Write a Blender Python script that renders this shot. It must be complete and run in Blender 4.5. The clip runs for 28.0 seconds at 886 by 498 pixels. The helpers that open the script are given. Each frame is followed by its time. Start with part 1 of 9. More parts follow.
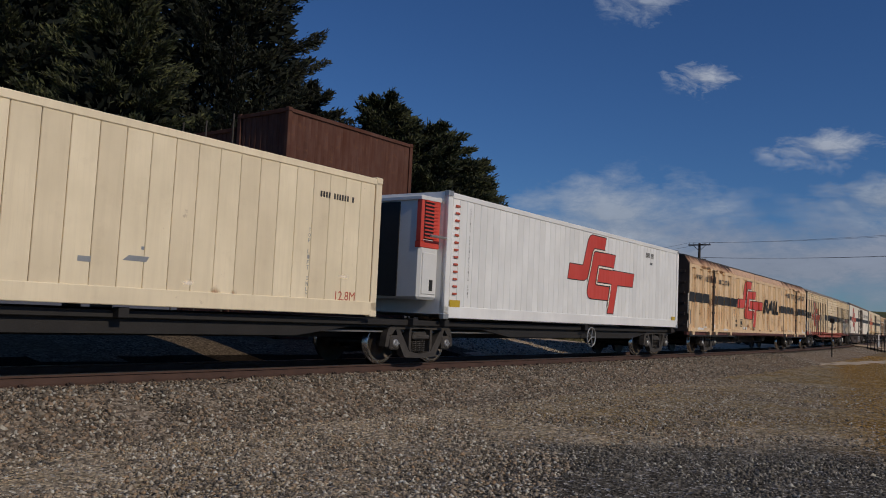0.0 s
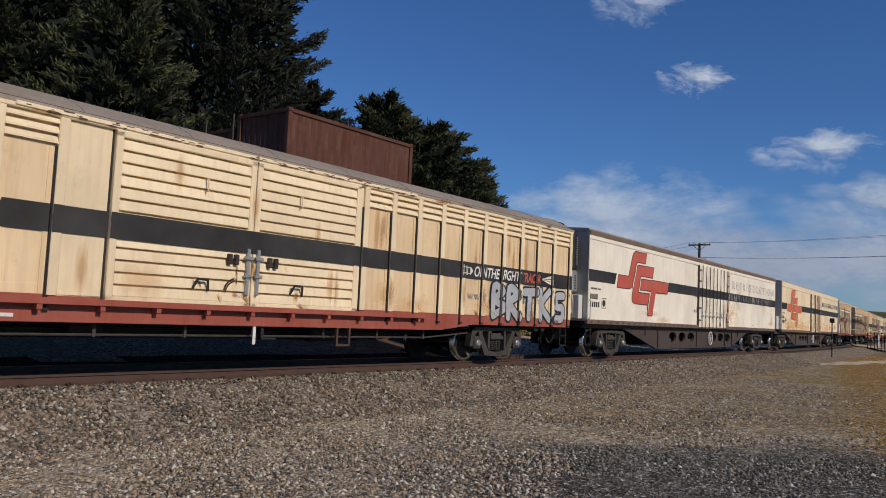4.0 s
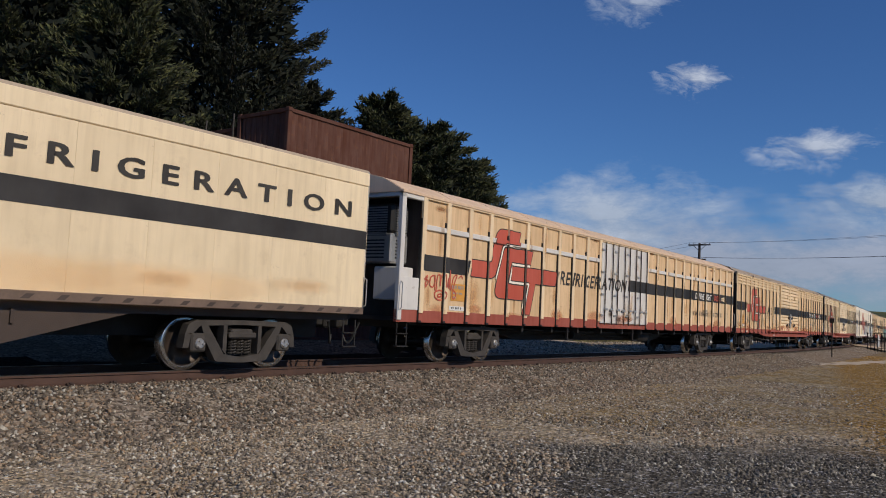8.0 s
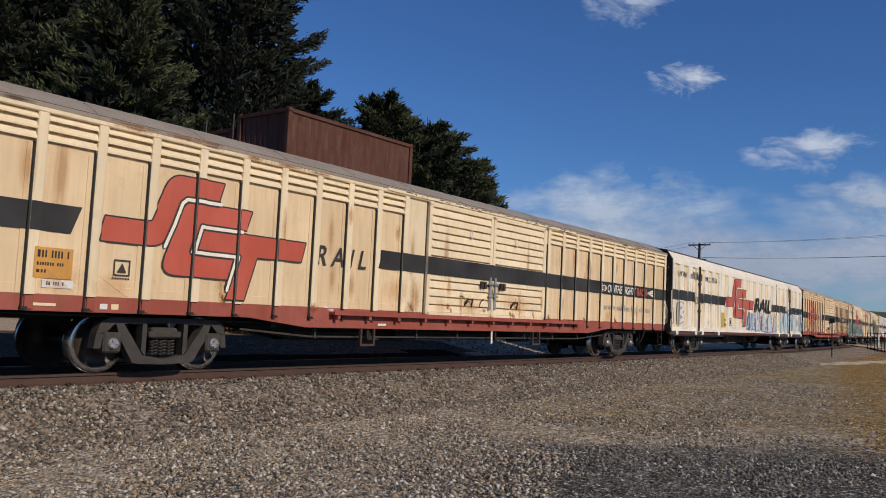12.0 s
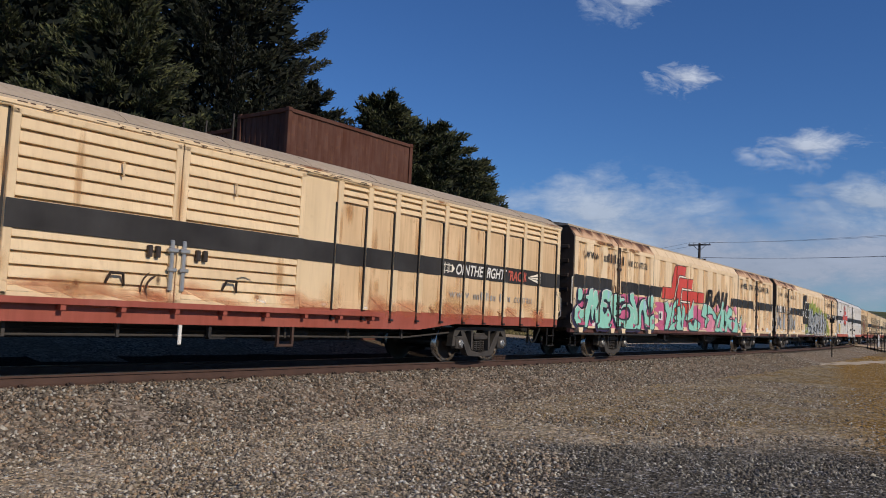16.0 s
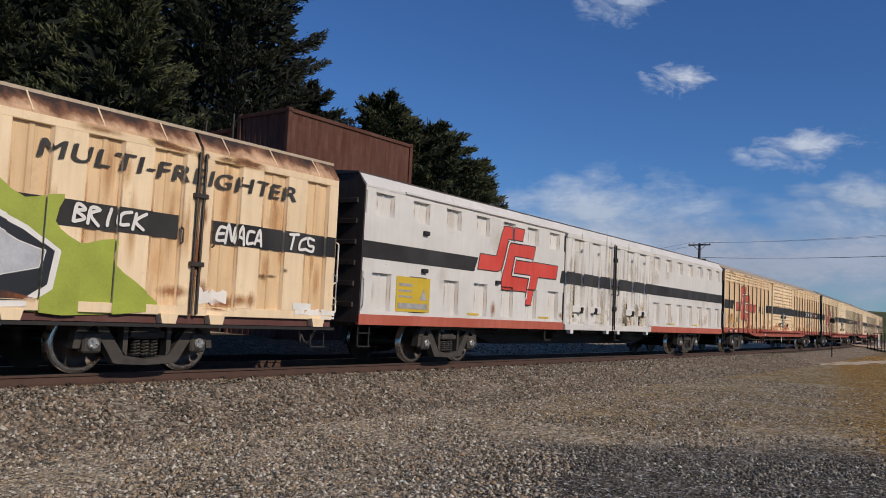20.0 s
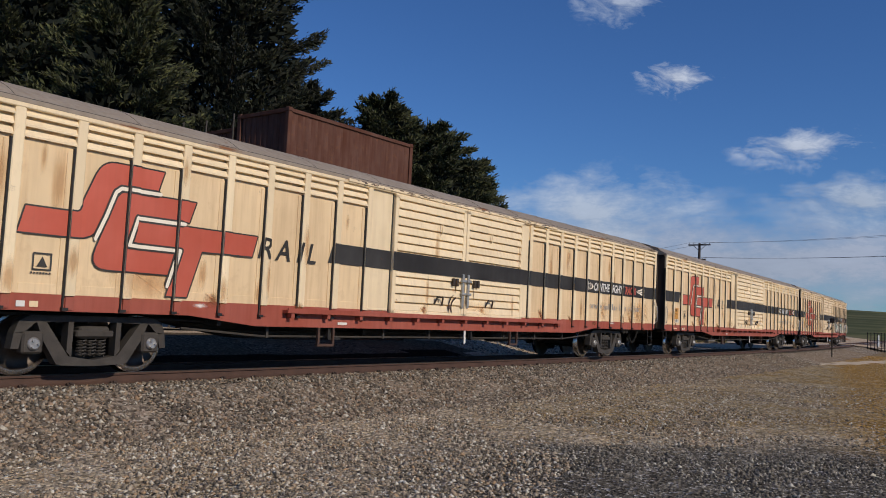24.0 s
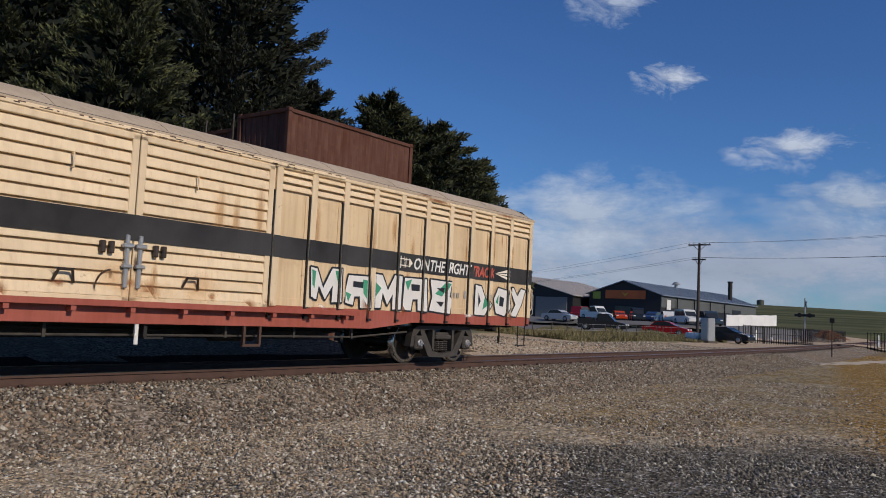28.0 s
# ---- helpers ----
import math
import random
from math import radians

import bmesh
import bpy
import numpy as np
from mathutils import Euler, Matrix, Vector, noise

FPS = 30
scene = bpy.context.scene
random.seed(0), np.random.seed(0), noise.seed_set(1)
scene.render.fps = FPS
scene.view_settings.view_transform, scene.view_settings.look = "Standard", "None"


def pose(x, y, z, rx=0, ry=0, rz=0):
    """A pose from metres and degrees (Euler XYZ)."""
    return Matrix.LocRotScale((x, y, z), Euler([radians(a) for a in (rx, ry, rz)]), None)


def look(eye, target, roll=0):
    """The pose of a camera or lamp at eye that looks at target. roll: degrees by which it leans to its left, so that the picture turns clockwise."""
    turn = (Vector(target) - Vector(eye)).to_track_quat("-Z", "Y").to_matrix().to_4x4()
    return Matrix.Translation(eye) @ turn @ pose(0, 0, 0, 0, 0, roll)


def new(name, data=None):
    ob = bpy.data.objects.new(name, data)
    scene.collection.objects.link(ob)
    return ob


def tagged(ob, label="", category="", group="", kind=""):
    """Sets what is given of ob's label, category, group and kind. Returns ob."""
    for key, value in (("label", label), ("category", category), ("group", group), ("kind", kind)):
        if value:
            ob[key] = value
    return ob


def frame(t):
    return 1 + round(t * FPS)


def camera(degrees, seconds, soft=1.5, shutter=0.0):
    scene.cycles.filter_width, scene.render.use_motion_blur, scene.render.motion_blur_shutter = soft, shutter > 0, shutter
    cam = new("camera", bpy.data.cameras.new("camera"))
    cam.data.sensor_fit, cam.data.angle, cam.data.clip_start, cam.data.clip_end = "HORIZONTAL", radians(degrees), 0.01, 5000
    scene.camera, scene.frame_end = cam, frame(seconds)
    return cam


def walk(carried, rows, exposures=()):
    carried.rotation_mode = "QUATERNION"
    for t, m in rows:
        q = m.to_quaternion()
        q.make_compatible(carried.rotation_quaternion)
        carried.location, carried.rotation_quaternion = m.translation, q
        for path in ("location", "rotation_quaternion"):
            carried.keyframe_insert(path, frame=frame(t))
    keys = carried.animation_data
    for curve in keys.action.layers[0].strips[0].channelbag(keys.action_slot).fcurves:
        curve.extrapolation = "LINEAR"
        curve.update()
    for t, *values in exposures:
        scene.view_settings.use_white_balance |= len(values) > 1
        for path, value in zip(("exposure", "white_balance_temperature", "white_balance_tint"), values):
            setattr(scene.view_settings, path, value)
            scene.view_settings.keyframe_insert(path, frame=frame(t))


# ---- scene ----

# ---- camera: stands still beside the line ----
cam = camera(56.8, 28.0, soft=0.95)
EYE = Vector((0.0, -12.486, 1.131))
YAW, PITCH = radians(37.0), radians(4.58)
AIM = EYE + 20 * Vector((math.cos(YAW) * math.cos(PITCH), math.sin(YAW) * math.cos(PITCH), math.sin(PITCH)))
walk(cam, [(0, look(EYE, AIM, 2.67)), (28, look(EYE, AIM, 2.67))], [(0, -0.6), (1.0, -0.55), (2.2, -0.15), (3.2, -0.02), (5.5, -0.22), (6.2, -0.18), (7, -0.06), (8, -0.1), (10, -0.03), (11, 0.0), (28, 0.0)])

# ---- light ----
SUN_EL, SUN_AZ = radians(31), radians(183)      # azimuth clockwise from +y
world = bpy.data.worlds.new("sky")
scene.world = world
world.use_nodes = True
wn = world.node_tree.nodes
sky = wn.new("ShaderNodeTexSky")
sky.sky_type, sky.sun_disc = "NISHITA", False
sky.sun_elevation, sky.sun_rotation = SUN_EL, SUN_AZ
sky.air_density, sky.dust_density, sky.ozone_density = 1.0, 0.1, 3.0
tint = wn.new("ShaderNodeMixRGB")
tint.blend_type, tint.inputs[0].default_value, tint.inputs[2].default_value = "MULTIPLY", 1.0, (0.53, 0.87, 1.38, 1.0)
world.node_tree.links.new(sky.outputs[0], tint.inputs[1])
world.node_tree.links.new(tint.outputs[0], wn["Background"].inputs[0])
wn["Background"].inputs[1].default_value = 0.0625
sun = new("sun", bpy.data.lights.new("sun", "SUN"))
sun.data.energy, sun.data.angle, sun.data.color = 3.0, radians(0.6), (1.0, 0.865, 0.69)
to_sun = Vector((math.sin(SUN_AZ) * math.cos(SUN_EL), math.cos(SUN_AZ) * math.cos(SUN_EL), math.sin(SUN_EL)))
sun.matrix_basis = look(to_sun * 50, (0, 0, 0))

# ---- the line: straight, then a gentle curve, then straight ----
BEND, BEND_END, SPEED = 0.0012408, 85.0, 14.94


def line_y(s):
    e = min(max(s, 0.0), BEND_END)
    return BEND * e * e / 2 + BEND * BEND_END * max(s - BEND_END, 0.0)


def on_line(s, off, z):
    """World place beside the line: off metres across it, to the far side."""
    a = math.atan(BEND * min(max(s, 0.0), BEND_END))
    return (s - off * math.sin(a), line_y(s) + off * math.cos(a), z)


def ground_z(x, y):
    """Height of the land: low gravel in front, a raised yard behind, hills far off."""
    d = y - line_y(x)
    z = -0.58 if d < 0 else -0.3
    if d > 6:
        z = -0.3 + 0.55 * min(1, (d - 6) / 14)
    if d > 2.8 and x < 46:
        # low gravel bank behind the line, in front of the trees
        a, b = min(1, (d - 2.8) / 4.4), min(1, (46 - x) / 14)
        z = max(z, -0.3 + (0.52 * a * a * (3 - 2 * a) + 0.012 * max(0, min(d - 7.2, 10))) * b)
    far = math.hypot(x, y)
    if d > 8 and x > 86:
        a, b, c = min(1, (x - 86) / 16), min(1, (d - 8) / 7), min(1, max(0, far - 170) / 150)
        z += 1.25 * a * a * (3 - 2 * a) * b * b * (3 - 2 * b) * (1 - c)
    if d > 6 and far > 170:
        f = min(1, (far - 170) / 900)
        z += 30 * f * f * (3 - 2 * f) * (0.75 + 0.25 * math.cos((math.degrees(math.atan2(y, x)) - 22) * 0.08))
    return z


# ---- materials ----
def nodes_of(name):
    m = bpy.data.materials.new(name)
    m.use_nodes = True
    return m, m.node_tree.nodes, m.node_tree.links, m.node_tree.nodes["Principled BSDF"]


def rgb(c):
    return (c[0], c[1], c[2], 1.0)


def noise_node(n, l, scale, detail=4.0, vec=None, rough=0.55):
    t = n.new("ShaderNodeTexNoise")
    t.inputs["Scale"].default_value, t.inputs["Detail"].default_value, t.inputs["Roughness"].default_value = scale, detail, rough
    if vec is not None:
        l.new(vec, t.inputs["Vector"])
    return t.outputs["Fac"]


def ramp(n, l, fac, a, b, ca=(0, 0, 0), cb=(1, 1, 1)):
    r = n.new("ShaderNodeValToRGB")
    r.color_ramp.elements[0].position, r.color_ramp.elements[1].position = a, b
    r.color_ramp.elements[0].color, r.color_ramp.elements[1].color = rgb(ca), rgb(cb)
    l.new(fac, r.inputs[0])
    return r.outputs[0]


def mix(n, l, fac, a, b, kind="MIX"):
    m = n.new("ShaderNodeMixRGB")
    m.blend_type = kind
    for sock, v in zip(m.inputs, (fac, a, b)):
        if isinstance(v, (int, float)):
            sock.default_value = v
        elif isinstance(v, tuple):
            sock.default_value = rgb(v)
        else:
            l.new(v, sock)
    return m.outputs[0]


def coords(n, l, stretch=(1, 1, 1), spread=30.0):
    """Object coordinates shifted at random from object to object."""
    tc, oi = n.new("ShaderNodeTexCoord"), n.new("ShaderNodeObjectInfo")
    mp, sc = n.new("ShaderNodeMapping"), n.new("ShaderNodeMath")
    sc.operation = "MULTIPLY"
    sc.inputs[1].default_value = spread
    l.new(oi.outputs["Random"], sc.inputs[0])
    l.new(tc.outputs["Object"], mp.inputs["Vector"])
    l.new(sc.outputs[0], mp.inputs["Location"])
    mp.inputs["Scale"].default_value = stretch
    return mp.outputs[0], oi.outputs["Random"]


def surface(name, col, rough=0.6, metal=0.0, vary=0.15, scale=3.0, bump=0.1, bscale=60.0, spread=30.0):
    """A plain material with broad and fine variation and a fine relief."""
    m, n, l, b = nodes_of(name)
    v, rnd = coords(n, l, spread=spread)
    big, fine = noise_node(n, l, scale, 3, v), noise_node(n, l, scale * 11, 5, v)
    lo, hi = tuple(c * (1 - vary) for c in col), tuple(min(1, c * (1 + vary)) for c in col)
    c = mix(n, l, 0.35, ramp(n, l, big, 0.3, 0.7, lo, hi), ramp(n, l, fine, 0.3, 0.7, lo, hi))
    l.new(c, b.inputs["Base Color"])
    l.new(ramp(n, l, fine, 0.2, 0.8, (rough * 0.85,) * 3, (min(1, rough * 1.15),) * 3), b.inputs["Roughness"])
    b.inputs["Metallic"].default_value = metal
    if bump:
        bp = n.new("ShaderNodeBump")
        bp.inputs["Strength"].default_value, bp.inputs["Distance"].default_value = bump, 0.02
        l.new(noise_node(n, l, bscale, 3, v), bp.inputs["Height"])
        l.new(bp.outputs[0], b.inputs["Normal"])
    return m


def paint(name, col, grime=(0.22, 0.11, 0.05), dirt=0.35, rust=0.12, rough=0.5, spread=30.0):
    """Old wagon paint: faded in clouds, run with vertical streaks, chipped to rust."""
    m, n, l, b = nodes_of(name)
    v, rnd = coords(n, l, spread=spread)
    vs, _ = coords(n, l, (5.0, 5.0, 0.35), spread)
    cloud = noise_node(n, l, 0.9, 4, v)
    streak = noise_node(n, l, 1.6, 5, vs)
    chip = noise_node(n, l, 5.0, 9, v, 0.72)
    faded = tuple(min(1, c * 1.12 + 0.03) for c in col)
    base = mix(n, l, ramp(n, l, cloud, 0.35, 0.7), col, faded)
    base = mix(n, l, rnd, base, mix(n, l, 0.12, base, grime))
    sf = ramp(n, l, streak, 0.44, 0.72, (0, 0, 0), (dirt * 0.6,) * 3)
    base = mix(n, l, sf, base, mix(n, l, 0.5, grime, tuple(min(1, c * 0.75) for c in col)))
    vf, _ = coords(n, l, (22.0, 22.0, 0.9), spread)
    thin = noise_node(n, l, 1.3, 4, vf)
    base = mix(n, l, mix(n, l, 1.0, ramp(n, l, thin, 0.55, 0.72, (0, 0, 0), (dirt * 0.35,) * 3), ramp(n, l, cloud, 0.4, 0.6), "MULTIPLY"), base, grime)
    blotch = noise_node(n, l, 2.3, 6, v, 0.7)
    base = mix(n, l, ramp(n, l, blotch, 0.56, 0.72, (0, 0, 0), (dirt * 0.8,) * 3), base, tuple(0.5 * c + 0.5 * g for c, g in zip(col, grime)))
    rf = ramp(n, l, chip, 0.66 - rust * 0.25, 0.75 - rust * 0.25, (0, 0, 0), (0.75,) * 3)
    base = mix(n, l, mix(n, l, 1.0, rf, ramp(n, l, cloud, 0.45, 0.62), "MULTIPLY"), base, (0.16, 0.06, 0.025))
    l.new(base, b.inputs["Base Color"])
    l.new(ramp(n, l, streak, 0.3, 0.8, (rough,) * 3, (min(1, rough + 0.25),) * 3), b.inputs["Roughness"])
    bp = n.new("ShaderNodeBump")
    bp.inputs["Strength"].default_value, bp.inputs["Distance"].default_value = 0.12, 0.02
    l.new(noise_node(n, l, 3.0, 4, v), bp.inputs["Height"])
    l.new(bp.outputs[0], b.inputs["Normal"])
    return m


MAT = {
    "cream": paint("cream_paint", (0.84, 0.69, 0.455), spread=30),
    "eave_primer": paint("pinkish_primer_paint", (0.70, 0.45, 0.28), (0.14, 0.055, 0.03), 0.95, 0.3),
    "white_scuff": paint("scuffed_white_paint", (0.80, 0.77, 0.72), (0.3, 0.2, 0.12), 0.5, 0.05),
    "cream_tan": paint("sun_browned_cream_paint", (0.80, 0.58, 0.345), (0.22, 0.10, 0.045), 0.62, 0.2),
    "cream_warm": paint("warm_cream_paint", (0.82, 0.64, 0.41), (0.24, 0.11, 0.05), 0.35, 0.15),
    "cream_worn": paint("worn_cream_paint", (0.75, 0.595, 0.385), (0.24, 0.11, 0.05), 0.45, 0.2),
    "cream_pale": paint("pale_cream_paint", (0.85, 0.785, 0.655), dirt=0.2, rust=0.05),
    "cream_deep": paint("ochre_cream_paint", (0.78, 0.60, 0.365), (0.30, 0.13, 0.05), 0.4),
    "panel_cream": paint("grimy_cream_panel", (0.76, 0.575, 0.345), (0.30, 0.135, 0.05), 0.55, 0.1),
    "panel_cream_deep": paint("grimy_ochre_panel", (0.71, 0.50, 0.28), (0.28, 0.12, 0.045), 0.65, 0.15),
    "panel_cream_worn": paint("grimy_worn_panel", (0.69, 0.52, 0.31), (0.26, 0.115, 0.045), 0.6, 0.15),
    "orange_panel": surface("orange_data_paint", (0.62, 0.30, 0.06), 0.6, vary=0.2, scale=2),
    "cream_box": paint("container_cream_paint", (0.86, 0.74, 0.52), dirt=0.2, rust=0.05),
    "white": paint("white_paint", (0.64, 0.62, 0.585), (0.36, 0.33, 0.28), 0.25, 0.03),
    "white_new": paint("clean_white_paint", (0.82, 0.82, 0.80), (0.45, 0.43, 0.4), 0.12, 0.0, 0.4),
    "red": paint("logo_red_paint", (0.50, 0.085, 0.045), (0.28, 0.10, 0.07), 0.25, 0.0, 0.45),
    "red_new": paint("bright_red_paint", (0.62, 0.055, 0.03), (0.30, 0.06, 0.04), 0.12, 0.0, 0.4),
    "red_orange": paint("orange_red_paint", (0.62, 0.135, 0.045), (0.30, 0.10, 0.06), 0.12, 0.0, 0.5),
    "sole": paint("red_oxide_paint", (0.32, 0.066, 0.038), (0.12, 0.05, 0.04), 0.5, 0.2, 0.6),
    "sole_bright": paint("fresh_red_oxide_paint", (0.45, 0.095, 0.05), (0.16, 0.06, 0.04), 0.4, 0.1, 0.55),
    "sole_dark": paint("dark_maroon_paint", (0.105, 0.032, 0.024), (0.05, 0.025, 0.02), 0.5, 0.2, 0.65),
    "trim": surface("brown_roof_trim", (0.16, 0.11, 0.08), 0.7, vary=0.3, scale=2),
    "stripe": paint("charcoal_paint", (0.024, 0.024, 0.026), (0.09, 0.075, 0.06), 0.3, 0.0, 0.5),
    "ink": paint("lettering_paint", (0.035, 0.033, 0.032), (0.12, 0.10, 0.08), 0.25, 0.0, 0.5),
    "white_ink": surface("white_lettering", (0.74, 0.72, 0.68), 0.5, vary=0.08, scale=4),
    "faded_ink": surface("worn_lettering", (0.34, 0.33, 0.31), 0.6, vary=0.35, scale=6),
    "yellow": surface("yellow_sign_paint", (0.60, 0.41, 0.03), 0.45, vary=0.1),
    "rust_roof": paint("weathered_roof_sheet", (0.30, 0.25, 0.195), (0.13, 0.09, 0.06), 0.5, 0.25, 0.6),
    "cream_roof": paint("dusty_cream_roof", (0.46, 0.37, 0.265), (0.22, 0.13, 0.07), 0.5, 0.3, 0.6),
    "peach_roof": paint("peach_cream_roof_sheet", (0.74, 0.54, 0.365), (0.22, 0.12, 0.06), 0.3, 0.15, 0.6),
    "dark_roof": surface("sooty_roof_sheet", (0.06, 0.052, 0.046), 0.75, vary=0.3, scale=2),
    "frame": surface("dusty_black_steel", (0.018, 0.016, 0.015), 0.75, vary=0.3, scale=2.5, bump=0.2),
    "brown_frame": surface("dusty_brown_steel", (0.060, 0.042, 0.034), 0.75, vary=0.25, scale=1.5, bump=0.15),
    "bogie": surface("dusty_cast_steel", (0.052, 0.045, 0.039), 0.75, 0.05, vary=0.4, scale=5, bump=0.25, bscale=40),
    "wheel": surface("worn_wheel_steel", (0.075, 0.058, 0.048), 0.5, 0.6, vary=0.3, scale=6),
    "tread": surface("polished_tread_steel", (0.55, 0.52, 0.49), 0.25, 1.0, vary=0.1, scale=8, bump=0),
    "cap": surface("bright_axle_cap", (0.45, 0.44, 0.43), 0.4, 0.7, vary=0.3, scale=12),
    "end": paint("wagon_end_paint", (0.034, 0.021, 0.015), (0.03, 0.02, 0.015), 0.6, 0.3, 0.75),
    "rail_side": surface("rusty_rail_steel", (0.080, 0.043, 0.031), 0.8, 0.1, vary=0.3, scale=4, bump=0.2),
    "rail_top": surface("polished_rail_head", (0.42, 0.39, 0.37), 0.32, 0.9, vary=0.1, scale=3, bump=0),
    "sleeper": surface("oil_stained_sleeper", (0.085, 0.070, 0.056), 0.95, vary=0.3),
    "clip": surface("rusty_spring_clip", (0.055, 0.035, 0.028), 0.7, 0.3),
    "corten": paint("rusted_container_steel", (0.092, 0.029, 0.014), (0.035, 0.014, 0.010), 0.7, 0.5, 0.85),
    "mint": surface("mint_spray_paint", (0.30, 0.66, 0.52), 0.4, vary=0.12, scale=2),
    "pink": surface("magenta_spray_paint", (0.58, 0.12, 0.24), 0.45, vary=0.25, scale=2),
    "black_spray": surface("black_spray_paint", (0.02, 0.02, 0.022), 0.4, vary=0.2),
    "lime": surface("lime_spray_paint", (0.33, 0.38, 0.05), 0.45, vary=0.2, scale=2),
    "ice": surface("pale_ice_spray_paint", (0.52, 0.62, 0.66), 0.45, vary=0.15, scale=2),
    "teal": surface("teal_spray_paint", (0.08, 0.24, 0.24), 0.45, vary=0.2, scale=2),
    "silver": surface("silver_spray_paint", (0.52, 0.52, 0.53), 0.35, 0.2, vary=0.2, scale=3),
    "sky_spray": surface("pale_blue_spray_paint", (0.36, 0.55, 0.66), 0.45, vary=0.25, scale=2),
    "green_spray": surface("green_spray_paint", (0.06, 0.30, 0.17), 0.45, vary=0.3, scale=3),
    "blue_spray": surface("blue_spray_paint", (0.07, 0.20, 0.52), 0.45, vary=0.25, scale=3),
    "pale_spray": surface("pale_grey_spray_paint", (0.56, 0.60, 0.60), 0.5, vary=0.15, scale=2),
    "purple_spray": surface("dark_purple_spray_paint", (0.045, 0.03, 0.075), 0.45, vary=0.25, scale=3),
    "light_pink": surface("candy_pink_spray_paint", (0.72, 0.26, 0.36), 0.45, vary=0.2, scale=2),
    "plastic_white": surface("white_moulded_panel", (0.72, 0.72, 0.70), 0.35, vary=0.05),
    "grey_unit": surface("grey_louvred_casing", (0.20, 0.20, 0.20), 0.5, vary=0.15),
    "black": surface("matt_black_steel", (0.012, 0.012, 0.012), 0.6, vary=0.2),
    "galv": surface("galvanised_steel", (0.42, 0.42, 0.41), 0.45, 0.6, vary=0.12),
}

for key in ("stripe", "ink"):
    b = MAT[key].node_tree.nodes["Principled BSDF"]
    b.inputs["Specular IOR Level"].default_value = 0.12


# ---- mesh helpers ----
class Shape:
    """Collects vertices and faces of one mesh."""

    def __init__(self):
        self.v, self.f = [], []

    def add(self, verts, faces):
        k = len(self.v)
        self.v += [tuple(p) for p in verts]
        self.f += [tuple(i + k for i in q) for q in faces]
        return self

    def box(self, x0, x1, y0, y1, z0, z1, c=0.0):
        if c <= 0:
            return self.add([(x, y, z) for x in (x0, x1) for y in (y0, y1) for z in (z0, z1)],
                            [(0, 1, 3, 2), (4, 6, 7, 5), (0, 4, 5, 1), (2, 3, 7, 6), (0, 2, 6, 4), (1, 5, 7, 3)])
        xs, ys, zs = (x0, x0 + c, x1 - c, x1), (y0, y0 + c, y1 - c, y1), (z0, z0 + c, z1 - c, z1)
        vs, ix = [], {}
        for i in (0, 1):
            for j in (0, 1):
                for k in (0, 1):
                    a, b, d = (0, 3)[i], (0, 3)[j], (0, 3)[k]
                    p, q, r = (1, 2)[i], (1, 2)[j], (1, 2)[k]
                    for axis, pt in (("x", (xs[a], ys[q], zs[r])), ("y", (xs[p], ys[b], zs[r])), ("z", (xs[p], ys[q], zs[d]))):
                        ix[i, j, k, axis] = len(vs)
                        vs.append(pt)
        fs = []
        for i in (0, 1):
            fs.append([ix[i, j, k, "x"] for j, k in ((0, 0), (1, 0), (1, 1), (0, 1))][::1 if i else -1])
            fs.append([ix[j, i, k, "y"] for j, k in ((0, 0), (1, 0), (1, 1), (0, 1))][::-1 if i else 1])
            fs.append([ix[j, k, i, "z"] for j, k in ((0, 0), (1, 0), (1, 1), (0, 1))][::1 if i else -1])
        for i in (0, 1):
            for j in (0, 1):
                fs.append((ix[i, j, 0, "x"], ix[i, j, 1, "x"], ix[i, j, 1, "y"], ix[i, j, 0, "y"]))
                fs.append((ix[i, 0, j, "x"], ix[i, 1, j, "x"], ix[i, 1, j, "z"], ix[i, 0, j, "z"]))
                fs.append((ix[0, i, j, "y"], ix[1, i, j, "y"], ix[1, i, j, "z"], ix[0, i, j, "z"]))
                for k in (0, 1):
                    fs.append((ix[i, j, k, "x"], ix[i, j, k, "y"], ix[i, j, k, "z"]))
        return self.add(vs, fs)

    def prism(self, pts, a, b, axis="y"):
        """Extrudes a polygon: pts (x, z) along y, (y, z) along x or (x, y) along z."""
        put = {"y": lambda p, t: (p[0], t, p[1]), "x": lambda p, t: (t, p[0], p[1]), "z": lambda p, t: (p[0], p[1], t)}[axis]
        n = len(pts)
        fs = [tuple(range(n)), tuple(range(2 * n - 1, n - 1, -1))]
        fs += [(i, i + n, (i + 1) % n + n, (i + 1) % n) for i in range(n)]
        return self.add([put(p, a) for p in pts] + [put(p, b) for p in pts], fs)

    def lathe(self, prof, at, axis="y", seg=24):
        """Turns (radius, along) pairs about an axis."""
        vs, fs, n = [], [], len(prof)
        for i in range(seg):
            c, s = math.cos(2 * math.pi * i / seg), math.sin(2 * math.pi * i / seg)
            for r, t in prof:
                q = {"y": (r * c, t, r * s), "x": (t, r * c, r * s), "z": (r * c, r * s, t)}[axis]
                vs.append((q[0] + at[0], q[1] + at[1], q[2] + at[2]))
        for i in range(seg):
            j = (i + 1) % seg
            fs += [(i * n + k, i * n + k + 1, j * n + k + 1, j * n + k) for k in range(n - 1)]
        return self.add(vs, fs)

